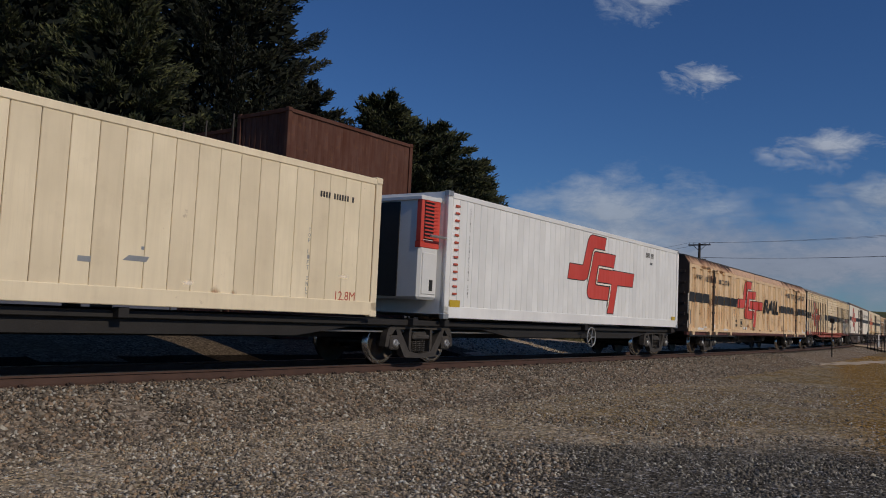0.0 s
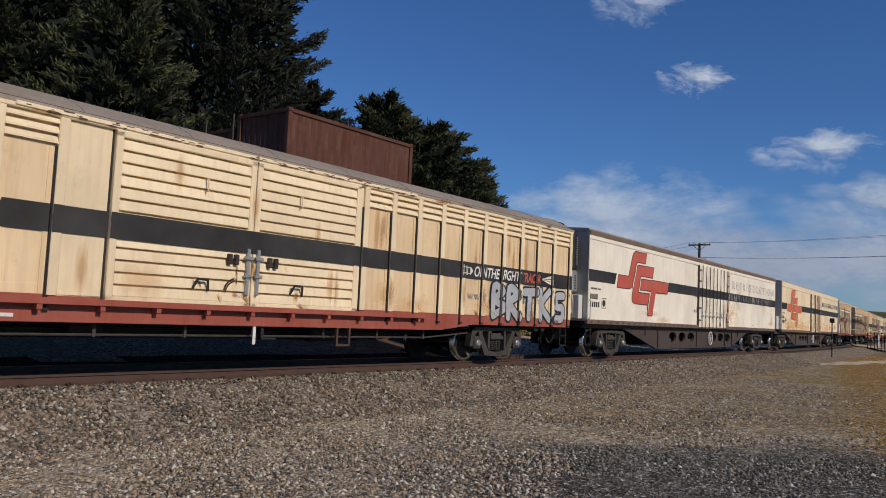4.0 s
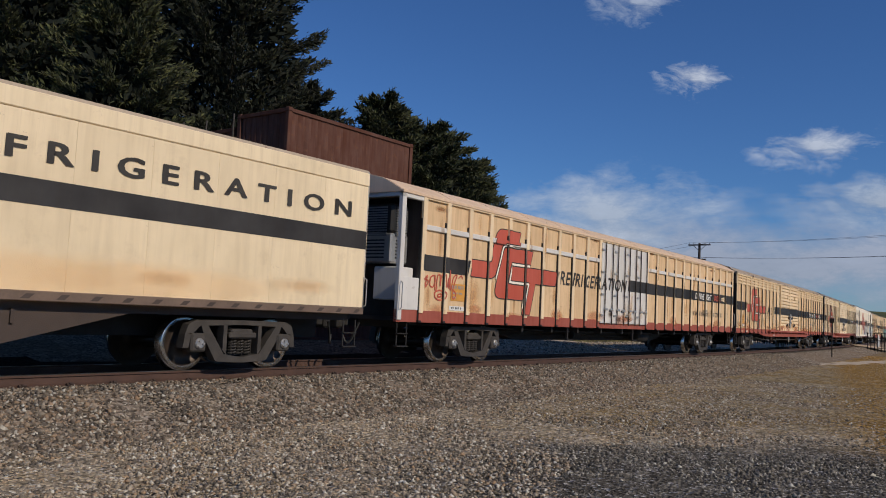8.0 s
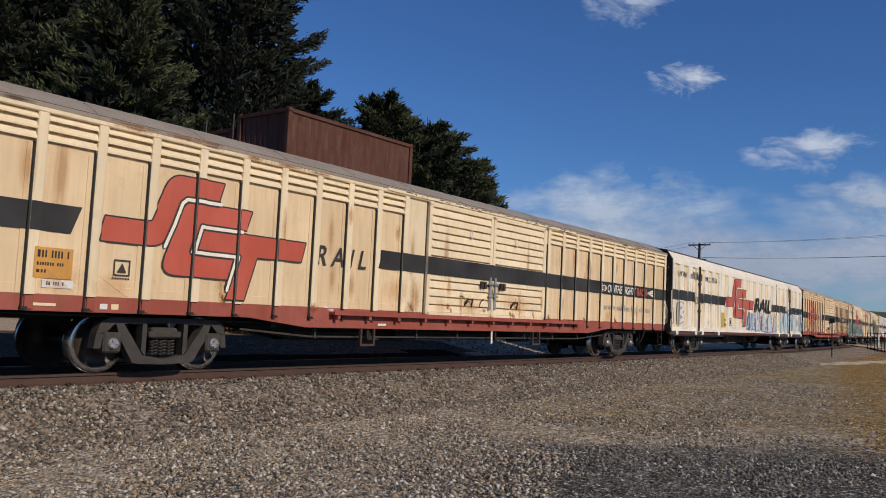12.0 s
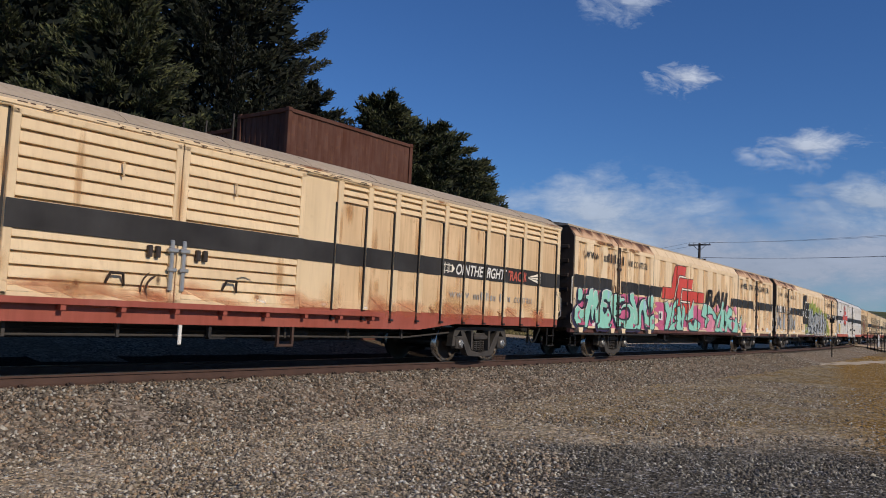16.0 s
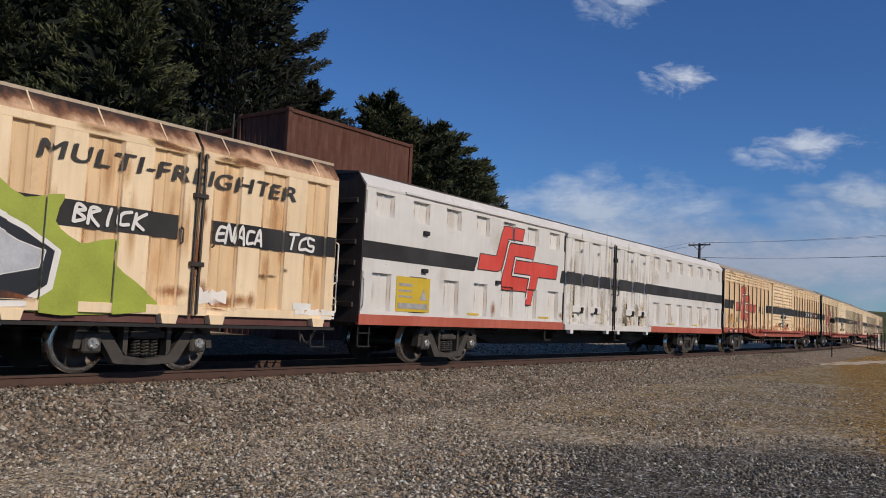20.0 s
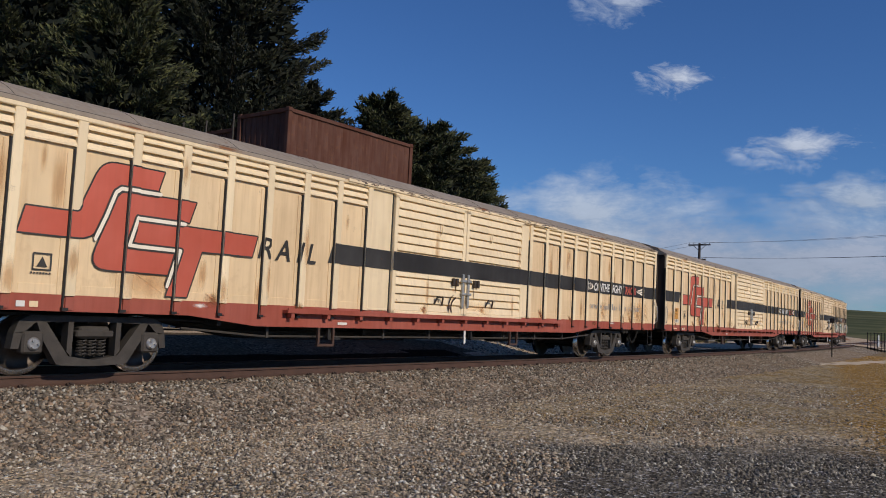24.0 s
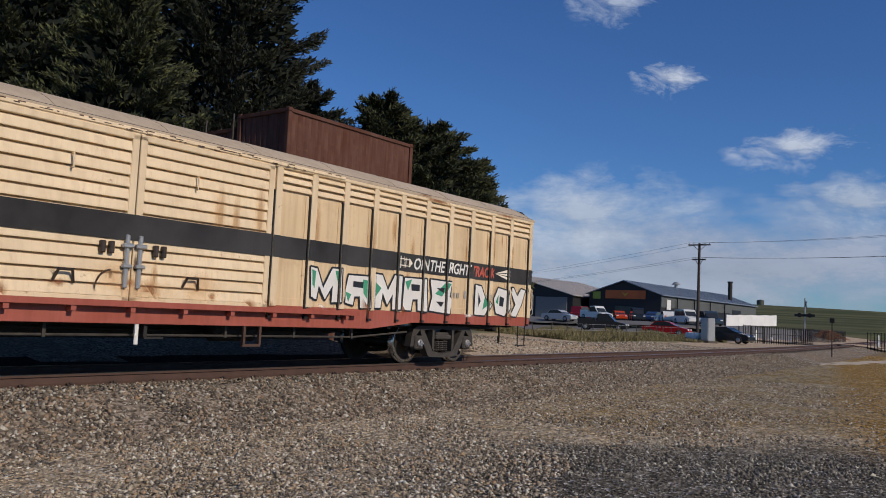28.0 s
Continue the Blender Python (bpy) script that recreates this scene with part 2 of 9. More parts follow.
    def cyl(self, p, q, r, seg=10, r2=None):
        p, q = Vector(p), Vector(q)
        d = (q - p).normalized()
        u = d.orthogonal().normalized()
        w = d.cross(u)
        vs = []
        for c, rr in ((p, r), (q, r if r2 is None else r2)):
            vs += [c + rr * (u * math.cos(2 * math.pi * i / seg) + w * math.sin(2 * math.pi * i / seg)) for i in range(seg)]
        fs = [(i, (i + 1) % seg, (i + 1) % seg + seg, i + seg) for i in range(seg)]
        return self.add(vs, fs + [tuple(range(seg - 1, -1, -1)), tuple(range(seg, 2 * seg))])

    def tube(self, pts, r, seg=6):
        for a, b in zip(pts[:-1], pts[1:]):
            self.cyl(a, b, r, seg)
        return self

    def mesh(self, name, mats, smooth=False):
        me = bpy.data.meshes.new(name)
        me.from_pydata(self.v, [], self.f)
        bm = bmesh.new()
        bm.from_mesh(me)
        bmesh.ops.recalc_face_normals(bm, faces=bm.faces)
        bm.to_mesh(me)
        bm.free()
        for m in mats if isinstance(mats, (list, tuple)) else [mats]:
            me.materials.append(m)
        if smooth:
            me.polygons.foreach_set("use_smooth", [True] * len(me.polygons))
        return me


def put(name, me, parent=None, at=None, label=""):
    """Links a mesh as an object of its own, under a thing or a part."""
    ob = new(name, me)
    if parent is not None:
        ob.parent = parent
    if at is not None:
        ob.matrix_basis = at if isinstance(at, Matrix) else Matrix.Translation(at)
    return tagged(ob, label)


def part(name, shape, material, parent, label="", at=None, smooth=False):
    return put(name, shape.mesh(name, material, smooth), parent, at, label)


def thing(name, label, category, group=""):
    return tagged(new(name), label, category, group)


# ---- paintwork that follows the relief of a side ----
class Side:
    """The near side of a wagon: where its relief steps, and how far out it stands there."""

    def __init__(self, xs, zs, depth):
        self.xs, self.zs, self.depth = xs, zs, depth


def flat_side(y):
    return Side([], [], lambda x, z: y)


def decal(name, polys, material, parent, side, lift=0.004, label="", stack=0.0):
    """Paint in the side's plane: polygons (x, z), cut where the relief steps, laid just proud of it."""
    bm = bmesh.new()
    for k, q in enumerate(polys):
        try:
            bm.faces.new([bm.verts.new((x, 0, z)) for x, z in q]).material_index = k % 8
        except ValueError:
            pass
    if not bm.faces:
        bm.free()
        return None
    bm.normal_update()
    bmesh.ops.triangulate(bm, faces=bm.faces[:])
    x0, x1 = min(v.co.x for v in bm.verts), max(v.co.x for v in bm.verts)
    z0, z1 = min(v.co.z for v in bm.verts), max(v.co.z for v in bm.verts)
    for k, no, cuts, lo, hi in ((0, (1, 0, 0), side.xs, x0, x1), (2, (0, 0, 1), side.zs, z0, z1)):
        for c in cuts:
            if lo < c < hi:
                co = [0, 0, 0]
                co[k] = c
                bmesh.ops.bisect_plane(bm, geom=bm.verts[:] + bm.edges[:] + bm.faces[:], plane_co=co, plane_no=no)
    s = Shape()
    for f in bm.faces:
        c = f.calc_center_median()
        y = side.depth(c.x, c.z) - lift - stack * f.material_index
        s.add([(v.co.x, y, v.co.z) for v in f.verts], [tuple(range(len(f.verts)))])
    bm.free()
    me = bpy.data.meshes.new(name)
    me.from_pydata(s.v, [], s.f)
    me.materials.append(material)
    return put(name, me, parent, None, label)


GLYPHS = {}


def letters(text, x, z, width, height, bold=0.0, slant=0.0, spacing=1.0):
    """Polygons (x, z) of a line of the built-in font, fitted to a box."""
    key = (text, bold, spacing)
    if key not in GLYPHS:
        cu = bpy.data.curves.new("lettering", "FONT")
        cu.body, cu.offset, cu.resolution_u, cu.space_character = text, bold, 3, spacing
        ob = bpy.data.objects.new("lettering", cu)
        scene.collection.objects.link(ob)
        me = bpy.data.meshes.new_from_object(ob.evaluated_get(bpy.context.evaluated_depsgraph_get()))
        GLYPHS[key] = [[(me.vertices[i].co.x, me.vertices[i].co.y) for i in p.vertices] for p in me.polygons]
        bpy.data.meshes.remove(me)
        bpy.data.objects.remove(ob)
        bpy.data.curves.remove(cu)
    polys = GLYPHS[key]
    xs, ys = [p[0] for q in polys for p in q], [p[1] for q in polys for p in q]
    ax, bx, ay, by = min(xs), max(xs), min(ys), max(ys)
    return [[(x + (u - ax) / (bx - ax) * width + slant * (v - ay) / (by - ay) * height, z + (v - ay) / (by - ay) * height) for u, v in q] for q in polys]


def heavy(polys, d):
    """Letters thickened by a second, shifted coat."""
    return polys + [[(x + d, z + d * 0.3) for x, z in q] for q in polys]


def bars(counts, x, z, width, height, gap=0.35):
    """Plain bars in place of words that are not lettered: counts of strokes a word."""
    n = sum(counts) + (len(counts) - 1)
    w, out, k = width / n, [], 0
    for c in counts:
        for _ in range(c):
            out.append([(x + k * w, z), (x + (k + 1 - gap) * w, z), (x + (k + 1 - gap) * w, z + height), (x + k * w, z + height)])
            k += 1
        k += 1
    return out


def char_bars(pattern, x, z, width, height):
    """Slim bars in place of the characters of a line: x low, t tall, l thin, . a dot."""
    w, out = width / len(pattern), []
    for k, ch in enumerate(pattern):
        h = {"x": 0.66, "t": 1.0, "l": 1.0, ".": 0.14}[ch] * height
        a, b = (0.12, 0.80) if ch in "xt" else (0.35, 0.55)
        if ch == "x" and k % 3:
            out += [rect(x + (k + a) * w, x + (k + a + 0.2) * w, z, z + h), rect(x + (k + b - 0.2) * w, x + (k + b) * w, z, z + h)]
        else:
            out.append(rect(x + (k + a + 0.1) * w, x + (k + b - 0.1) * w, z, z + h))
    return out


def web(w, side, x, z, width, height, mat, lift):
    """The web address: its ends lettered, the firm's name as slim bars."""
    low = height * 0.74
    decal("web_address", letters("www", x, z, width * 0.215, low, 0.0, 0.0, 1.25), mat, w, side, lift)
    decal("web_bars", char_bars(".xxtttxxltlxx.", x + width * 0.225, z, width * 0.535, height), mat, w, side, lift, "row of slim dark bars")
    decal("web_address", letters("com", x + width * 0.765, z, width * 0.135, low, 0.0, 0.0, 1.1), mat, w, side, lift)
    decal("web_address", letters("au", x + width * 0.925, z, width * 0.075, low, 0.0, 0.0, 1.1), mat, w, side, lift)


def rect(x0, x1, z0, z1, slant0=0.0, slant1=0.0):
    return [(x0, z0), (x1, z0), (x1 + slant1, z1), (x0 + slant0, z1)]


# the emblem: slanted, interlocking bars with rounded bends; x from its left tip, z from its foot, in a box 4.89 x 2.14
# each corner: x, z, rounding
EMBLEM_S = [(1.36, 2.14, 0.26), (2.59, 2.14, 0), (2.48, 1.79, 0), (1.66, 1.78, 0.12), (1.34, 0.85, 0.36), (0.0, 0.85, 0), (0.10, 1.25, 0), (0.98, 1.25, 0.06)]
EMBLEM_C = [(1.73, 1.70, 0.18), (3.33, 1.70, 0), (3.20, 1.33, 0), (2.02, 1.33, 0.06), (1.85, 0.80, 0.04), (2.92, 0.78, 0), (2.81, 0.37, 0), (1.22, 0.38, 0.36)]
EMBLEM_T = [(2.09, 1.25, 0.03), (4.89, 1.24, 0), (4.78, 0.85, 0), (3.53, 0.84, 0), (3.25, 0.0, 0), (2.80, 0.0, 0), (3.07, 0.84, 0), (1.97, 0.84, 0.03)]
GAP_C = [(2.48, 1.745), (1.74, 1.74), (1.64, 1.66), (1.49, 1.25), (1.34, 0.91)]
GAP_T = [(3.0, 1.285), (2.07, 1.285), (1.93, 0.81), (3.0, 0.805), (2.82, 0.22)]


def rounded(corners):
    """A polygon whose corners are bent by their own radii."""
    out, n = [], len(corners)
    for i in range(n):
        a, b, c = Vector(corners[i - 1][:2]), Vector(corners[i][:2]), Vector(corners[(i + 1) % n][:2])
        r = corners[i][2]
        if r <= 0:
            out.append(tuple(b))
            continue
        p, q = b + (a - b).normalized() * r, b + (c - b).normalized() * r
        for u in (0, 0.2, 0.4, 0.6, 0.8, 1.0):
            out.append(tuple(p * (1 - u) ** 2 + b * 2 * u * (1 - u) + q * u * u))
    return out


def emblem(parent, side, x, z, width, height, material, edge=None, ground=None):
    def fit(qs):
        return [(x + u / 4.89 * width, z + v / 2.14 * height) for u, v in qs]
    for k, corners in enumerate((EMBLEM_S, EMBLEM_C, EMBLEM_T)):
        poly, up = fit(rounded(corners)), 0.006 + 0.004 * k
        if edge is not None:
            decal("emblem_edge", stroke_polys([brush(poly + poly[:1], 0.05, soft=False)]), edge, parent, side, up, "", 0.0002)
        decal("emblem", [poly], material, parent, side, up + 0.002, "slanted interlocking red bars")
    for line in (GAP_C, GAP_T):
        pts = fit(line)
        ends_out = [tuple(Vector(a) + (Vector(a) - Vector(b)).normalized() * 0.05) for a, b in ((pts[0], pts[1]), (pts[-1], pts[-2]))]
        if edge is not None:
            decal("emblem_edge", stroke_polys([brush(pts, 0.115, soft=False)]), edge, parent, side, 0.0185, "", 0.0002)
        decal("emblem_gap", stroke_polys([brush([ends_out[0]] + pts + [ends_out[1]], 0.055, soft=False)]), ground or MAT["cream_pale"], parent, side, 0.021, "", 0.0002)


def soft_stain(name, col, low, strength, stretch):
    """A stain with ragged, fading edges: soot, rust runs, scuffs."""
    m, n, l, b = nodes_of(name)
    tc = n.new("ShaderNodeTexCoord")
    v, rnd = coords(n, l, stretch)
    gr, mp = n.new("ShaderNodeTexGradient"), n.new("ShaderNodeMapping")
    gr.gradient_type = "QUADRATIC_SPHERE"
    l.new(tc.outputs["Generated"], mp.inputs["Vector"])
    mp.inputs["Location"].default_value, mp.inputs["Scale"].default_value = (-1, 0, -1), (2, 0, 2)
    l.new(mp.outputs[0], gr.inputs["Vector"])
    f = mix(n, l, 0.5, noise_node(n, l, 2.0, 7, v, 0.65), gr.outputs["Fac"])
    a = ramp(n, l, f, low, low + 0.3, (0, 0, 0), (strength,) * 3)
    l.new(mix(n, l, 1.0, a, ramp(n, l, gr.outputs["Fac"], 0.0, 0.15), "MULTIPLY"), b.inputs["Alpha"])
    b.inputs["Base Color"].default_value = rgb(col)
    b.inputs["Roughness"].default_value = 0.8
    return m


MAT["soot"] = soft_stain("soot_stain", (0.055, 0.028, 0.018), 0.28, 0.85, (1.6, 1.6, 0.9))
MAT["rust"] = soft_stain("rust_run", (0.20, 0.065, 0.022), 0.30, 0.8, (5, 5, 0.7))
MAT["tan"] = soft_stain("tan_grime", (0.40, 0.22, 0.10), 0.26, 0.38, (2.2, 2.2, 0.7))
MAT["scorch"] = soft_stain("brown_scorch", (0.17, 0.070, 0.028), 0.24, 0.75, (1.3, 1.3, 1.0))
MAT["grey"] = soft_stain("grey_grime", (0.30, 0.27, 0.23), 0.24, 0.26, (2.0, 2.0, 0.6))
MAT["orange"] = soft_stain("orange_dust", (0.55, 0.32, 0.14), 0.12, 0.14, (0.5, 0.5, 1.0))
MAT["grime"] = soft_stain("brown_grey_grime", (0.20, 0.165, 0.13), 0.22, 0.42, (3.0, 3.0, 0.4))
MAT["bleed"] = soft_stain("rust_bleed", (0.34, 0.10, 0.045), 0.16, 0.55, (1.2, 1.2, 0.5))
MAT["streak"] = soft_stain("brown_streak", (0.30, 0.15, 0.06), 0.24, 0.55, (9, 9, 0.35))


def burnt_material():
    """Faded primer, burnt to brown and black from the roof edge down in ragged tongues."""
    m, n, l, b = nodes_of("burnt_eave_paint")
    tc, sep = n.new("ShaderNodeTexCoord"), n.new("ShaderNodeSeparateXYZ")
    l.new(tc.outputs["Generated"], sep.inputs[0])
    v, _ = coords(n, l, (1.0, 1.0, 0.4))
    f = mix(n, l, 0.55, sep.outputs["Z"], ramp(n, l, noise_node(n, l, 1.5, 6, v, 0.65), 0.3, 0.7))
    c = mix(n, l, ramp(n, l, f, 0.34, 0.60), (0.66, 0.43, 0.26), (0.22, 0.095, 0.045))
    c = mix(n, l, ramp(n, l, f, 0.54, 0.76), c, (0.032, 0.018, 0.013))
    l.new(c, b.inputs["Base Color"])
    b.inputs["Roughness"].default_value = 0.75
    return m


MAT["burnt_eave"] = burnt_material()
MAT["scuff"] = soft_stain("brown_black_scuff", (0.06, 0.032, 0.02), 0.02, 0.8, (6, 6, 6))
MAT["scrape"] = soft_stain("pale_scrape", (0.78, 0.75, 0.70), 0.42, 0.9, (4, 4, 6))


def weather(w, side, seed, spots):
    """Soot, rust and grime patches: (kind, how many, x range, z range, width, height)."""
    rng = random.Random(seed)
    for kind, count, x0, x1, z0, z1, wd, ht in spots:
        for _ in range(count):
            x, z, a, b = rng.uniform(x0, x1), rng.uniform(z0, z1), wd * rng.uniform(0.6, 1.4), ht * rng.uniform(0.6, 1.4)
            ob = decal("stain_" + kind, [rect(x - a / 2, x + a / 2, max(0.97, z - b / 2), z + b / 2)], MAT[kind], w, side, 0.0012 + 0.0026 * rng.random())
            if ob:
                ob.visible_shadow = False

# ---- running gear, shared by all wagons ----
def make_gear():
    g = {}
    s = Shape()
    for m in (-1, 1):
        for q in ([(-1.19, 0.62), (-1.13, 0.79), (-0.98, 0.86), (0.0, 0.87), (0.0, 0.79), (-0.90, 0.765), (-1.03, 0.64)],
                  [(-1.22, 0.40), (-1.19, 0.62), (-1.07, 0.62), (-1.11, 0.40)],
                  [(-0.88, 0.77), (-0.74, 0.77), (-0.39, 0.29), (-0.48, 0.16), (-0.56, 0.18), (-0.78, 0.52)],
                  [(-0.42, 0.79), (-0.34, 0.79), (-0.34, 0.27), (-0.42, 0.36)],
                  [(-0.48, 0.16), (0.0, 0.14), (0.0, 0.23), (-0.39, 0.29)]):
            s.prism([(m * a, b) for a, b in q], -0.085, 0.085)
    g["side"] = s.mesh("side_frame", MAT["bogie"])
    s = Shape()
    for k in (-1, 0, 1):
        pts = [(k * 0.155 + 0.062 * math.cos(a), 0.062 * math.sin(a), 0.28 + 0.24 * a / 31.4) for a in np.linspace(0, 31.4, 51)]
        s.tube(pts, 0.014, 5)
    g["springs"] = s.box(-0.30, 0.30, -0.10, 0.06, 0.56, 0.66, 0.02).mesh("springs", MAT["bogie"], False)
    g["bolster"] = Shape().box(-0.24, 0.24, -1.16, 1.16, 0.54, 0.72, 0.03).box(-0.3, 0.3, -0.5, 0.5, 0.6, 0.86, 0.03).mesh("bolster", MAT["bogie"])
    s = Shape().box(-0.15, 0.15, -0.1, 0.08, -0.14, 0.17, 0.03)
    g["box"] = s.mesh("axle_box", MAT["bogie"])
    s = Shape().lathe([(0.0, -0.14), (0.07, -0.14), (0.09, -0.12), (0.095, -0.05)], (0, 0, 0), "y", 14)
    for a in range(3):
        s.lathe([(0.0, -0.165), (0.02, -0.165), (0.02, -0.13)], (0.05 * math.cos(a * 2.1), 0, 0.05 * math.sin(a * 2.1)), "y", 6)
    g["cap"] = s.mesh("axle_cap", MAT["cap"], False)
    s = Shape()
    for m in (-1, 1):
        prof = [(0.0, 0.83), (0.10, 0.83), (0.11, 0.76), (0.33, 0.74), (0.385, 0.80)]
        s.lathe([(r, m * y) for r, y in prof], (0, 0, 0), "y", 40)
        prof = [(0.495, 0.675), (0.40, 0.675), (0.36, 0.71), (0.11, 0.70), (0.09, 0.6), (0.075, 0.55), (0.075, 0.0)]
        s.lathe([(r, m * y) for r, y in prof], (0, 0, 0), "y", 40)
        s.lathe([(r, m * y) for r, y in [(0.105, 0.831), (0.13, 0.79), (0.13, 0.76)]], (0, 0, 0), "y", 12)
    n1 = len(s.f)
    for m in (-1, 1):
        s.lathe([(r, m * y) for r, y in [(0.385, 0.80), (0.44, 0.80), (0.455, 0.795), (0.462, 0.715), (0.495, 0.69), (0.495, 0.675)]], (0, 0, 0), "y", 40)
    me = bpy.data.meshes.new("wheelset")
    me.from_pydata(s.v, [], s.f)
    me.materials.append(MAT["wheel"])
    me.materials.append(MAT["tread"])
    me.polygons.foreach_set("material_index", [0] * n1 + [1] * (len(s.f) - n1))
    me.polygons.foreach_set("use_smooth", [True] * len(s.f))
    g["wheelset"] = me
    g["brake"] = Shape().box(-0.6, 0.6, -0.03, 0.03, 0.32, 0.38).box(-0.62, -0.56, -0.8, 0.8, 0.3, 0.42, 0.01).box(0.56, 0.62, -0.8, 0.8, 0.3, 0.42, 0.01).box(
        -0.5, -0.43, -0.86, -0.66, 0.22, 0.62, 0.015).box(0.43, 0.5, -0.86, -0.66, 0.22, 0.62, 0.015).mesh("brake_rigging", MAT["frame"])
    return g


GEAR = make_gear()
WHEELS = []          # (wheelset, wagon, distance from the wagon's head)


def bogie(wagon, x, base=1.86):
    b = new("bogie")
    b.parent = wagon
    b.matrix_basis = Matrix.Translation((x, 0, 0))
    for m in (-1, 1):
        put("side_frame", GEAR["side"], b, (0, m * 1.08, 0))
        put("spring", GEAR["springs"], b, (0, m * 1.08, 0))
        for a in (-1, 1):
            put("axle_box", GEAR["box"], b, pose(a * base / 2, m * 1.10, 0.47, 0, 0, 0 if m < 0 else 180))
            put("axle_cap", GEAR["cap"], b, pose(a * base / 2, m * 1.10, 0.47, 0, 0, 0 if m < 0 else 180), "bright round axle end cap")
    put("bolster", GEAR["bolster"], b)
    put("brake_rigging", GEAR["brake"], b)
    for a in (-1, 1):
        w = put("wheelset", GEAR["wheelset"], b, (a * base / 2, 0, 0.46))
        WHEELS.append((w, wagon, x + a * base / 2))
    return b


def ends(w, L, z=0.95):
    """Couplers, hoses, steps and corner rails at both ends of a wagon."""
    for m, x in ((-1, 0.0), (1, L)):
        s = Shape().box(min(x, x + m * 0.32), max(x, x + m * 0.32), -0.1, 0.1, 0.80, 1.0, 0.02)
        s.box(min(x + m * 0.24, x + m * 0.42), max(x + m * 0.24, x + m * 0.42), -0.17, 0.17, 0.74, 1.04, 0.04)
        part("coupler", s, MAT["frame"], w)
        pts = [(x + m * 0.05, -0.45, 0.88)] + [(x + m * (0.1 + 0.25 * t), -0.45 + 0.2 * t, 0.85 - 0.42 * math.sin(math.pi * t * 0.8)) for t in (0.2, 0.4, 0.6, 0.8, 1)]
        part("brake_hose", Shape().tube(pts, 0.025), MAT["black"], w)
        xi = x - m * 0.28
        s = Shape()
        for dx in (-0.17, 0.17):
            s.cyl((xi + dx, -1.36, z), (xi + dx, -1.36, 0.42), 0.016, 6)
        s.box(xi - 0.19, xi + 0.19, -1.40, -1.30, 0.41, 0.435).box(xi - 0.19, xi + 0.19, -1.40, -1.32, 0.68, 0.70)
        part("step", s, MAT["frame"], w)
        part("handrail", Shape().tube([(x - m * 0.05, -1.47, 1.2), (x - m * 0.02, -1.53, 1.25), (x - m * 0.02, -1.53, 1.75), (x - m * 0.05, -1.47, 1.8)], 0.012), MAT["cap"], w)


def underframe(w, L, drop=0.66, mat=None):
    """Centre sill, cross members, air tank and rods below the floor."""
    mat = mat or MAT["frame"]
    part("centre_sill", Shape().prism([(0.1, 0.98), (0.1, 0.80), (5.4, 0.78), (7.0, drop - 0.15), (L - 7.0, drop - 0.15), (L - 5.4, 0.78), (L - 0.1, 0.80), (L - 0.1, 0.98)], -0.28, 0.28), mat, w)
    for k in range(9):
        put("cross_member", shared(("cross", mat.name), lambda: Shape().box(-0.05, 0.05, -1.3, 1.3, 0.78, 0.99).mesh("cross_member", mat)), w, (5.6 + k * (L - 11.2) / 8, 0, 0))
    part("air_tank", Shape().lathe([(0.0, -0.5), (0.15, -0.5), (0.2, -0.45), (0.2, 0.45), (0.15, 0.5), (0.0, 0.5)], (L * 0.62, -0.72, 0.68), "x", 14), mat, w, smooth=True)
    part("brake_cylinder", Shape().cyl((L * 0.4, -0.6, 0.7), (L * 0.4 + 0.55, -0.6, 0.7), 0.14, 12).cyl((L * 0.4 + 0.55, -0.6, 0.7), (L * 0.56, -0.6, 0.66), 0.02, 6), mat, w)
    part("brake_rod", Shape().tube([(5.0, -0.3, 0.66), (L - 5.0, -0.3, 0.66)], 0.018), mat, w)
    part("air_pipe", Shape().tube([(0.3, -1.05, 0.90), (L * 0.35, -1.05, 0.80), (L * 0.7, -1.05, 0.80), (L - 0.3, -1.05, 0.90)], 0.022), mat, w)
    for x in (L * 0.33, L * 0.53):
        part("hanger", Shape().box(x, x + 0.06, -1.36, -1.30, 0.55, 0.95).box(x, x + 0.34, -1.38, -1.28, 0.55, 0.58), mat, w)


def curved_roof(w, L, mat, z0=3.74, rise=0.44, half=1.43, over=0.03):
    """An arched sheet roof with standing seams and gutter edges."""
    def arc(t, k=0.0):
        a = -1 + 2 * t
        return a * (half + k), z0 + rise * (1 - abs(a) ** 2.3) + k
    s = Shape()
    n = 36
    s.prism([arc(i / n, 0.003 if i % 2 else -0.003) for i in range(n + 1)] + [(half - 0.03, z0 - 0.03), (-half + 0.03, z0 - 0.03)], -over, L + over, "x")
    part("roof", s, mat, w)
    count = int(L / 1.86)
    for k in range(count + 1):
        put("roof_seam", shared(("seam", mat.name, z0, rise), lambda: Shape().prism([arc(i / 36, 0.006) for i in range(37)] + [arc(i / 36, -0.012) for i in range(36, -1, -1)], -0.012, 0.012, "x").mesh("roof_seam", mat)), w, (min(L - 0.03, 0.02 + k * L / count), 0, 0))
    part("gutter", Shape().box(-over, L + over, -half - 0.05, -half + 0.02, z0 - 0.05, z0 + 0.02, 0.01), mat, w)


SHEET = {}


def stripes(w, side, rects, lift=0.004):
    for q in rects:
        decal("stripe", [q], MAT["stripe"], w, side, lift)


def shared(key, build):
    if key not in SHEET:
        SHEET[key] = build()
    return SHEET[key]


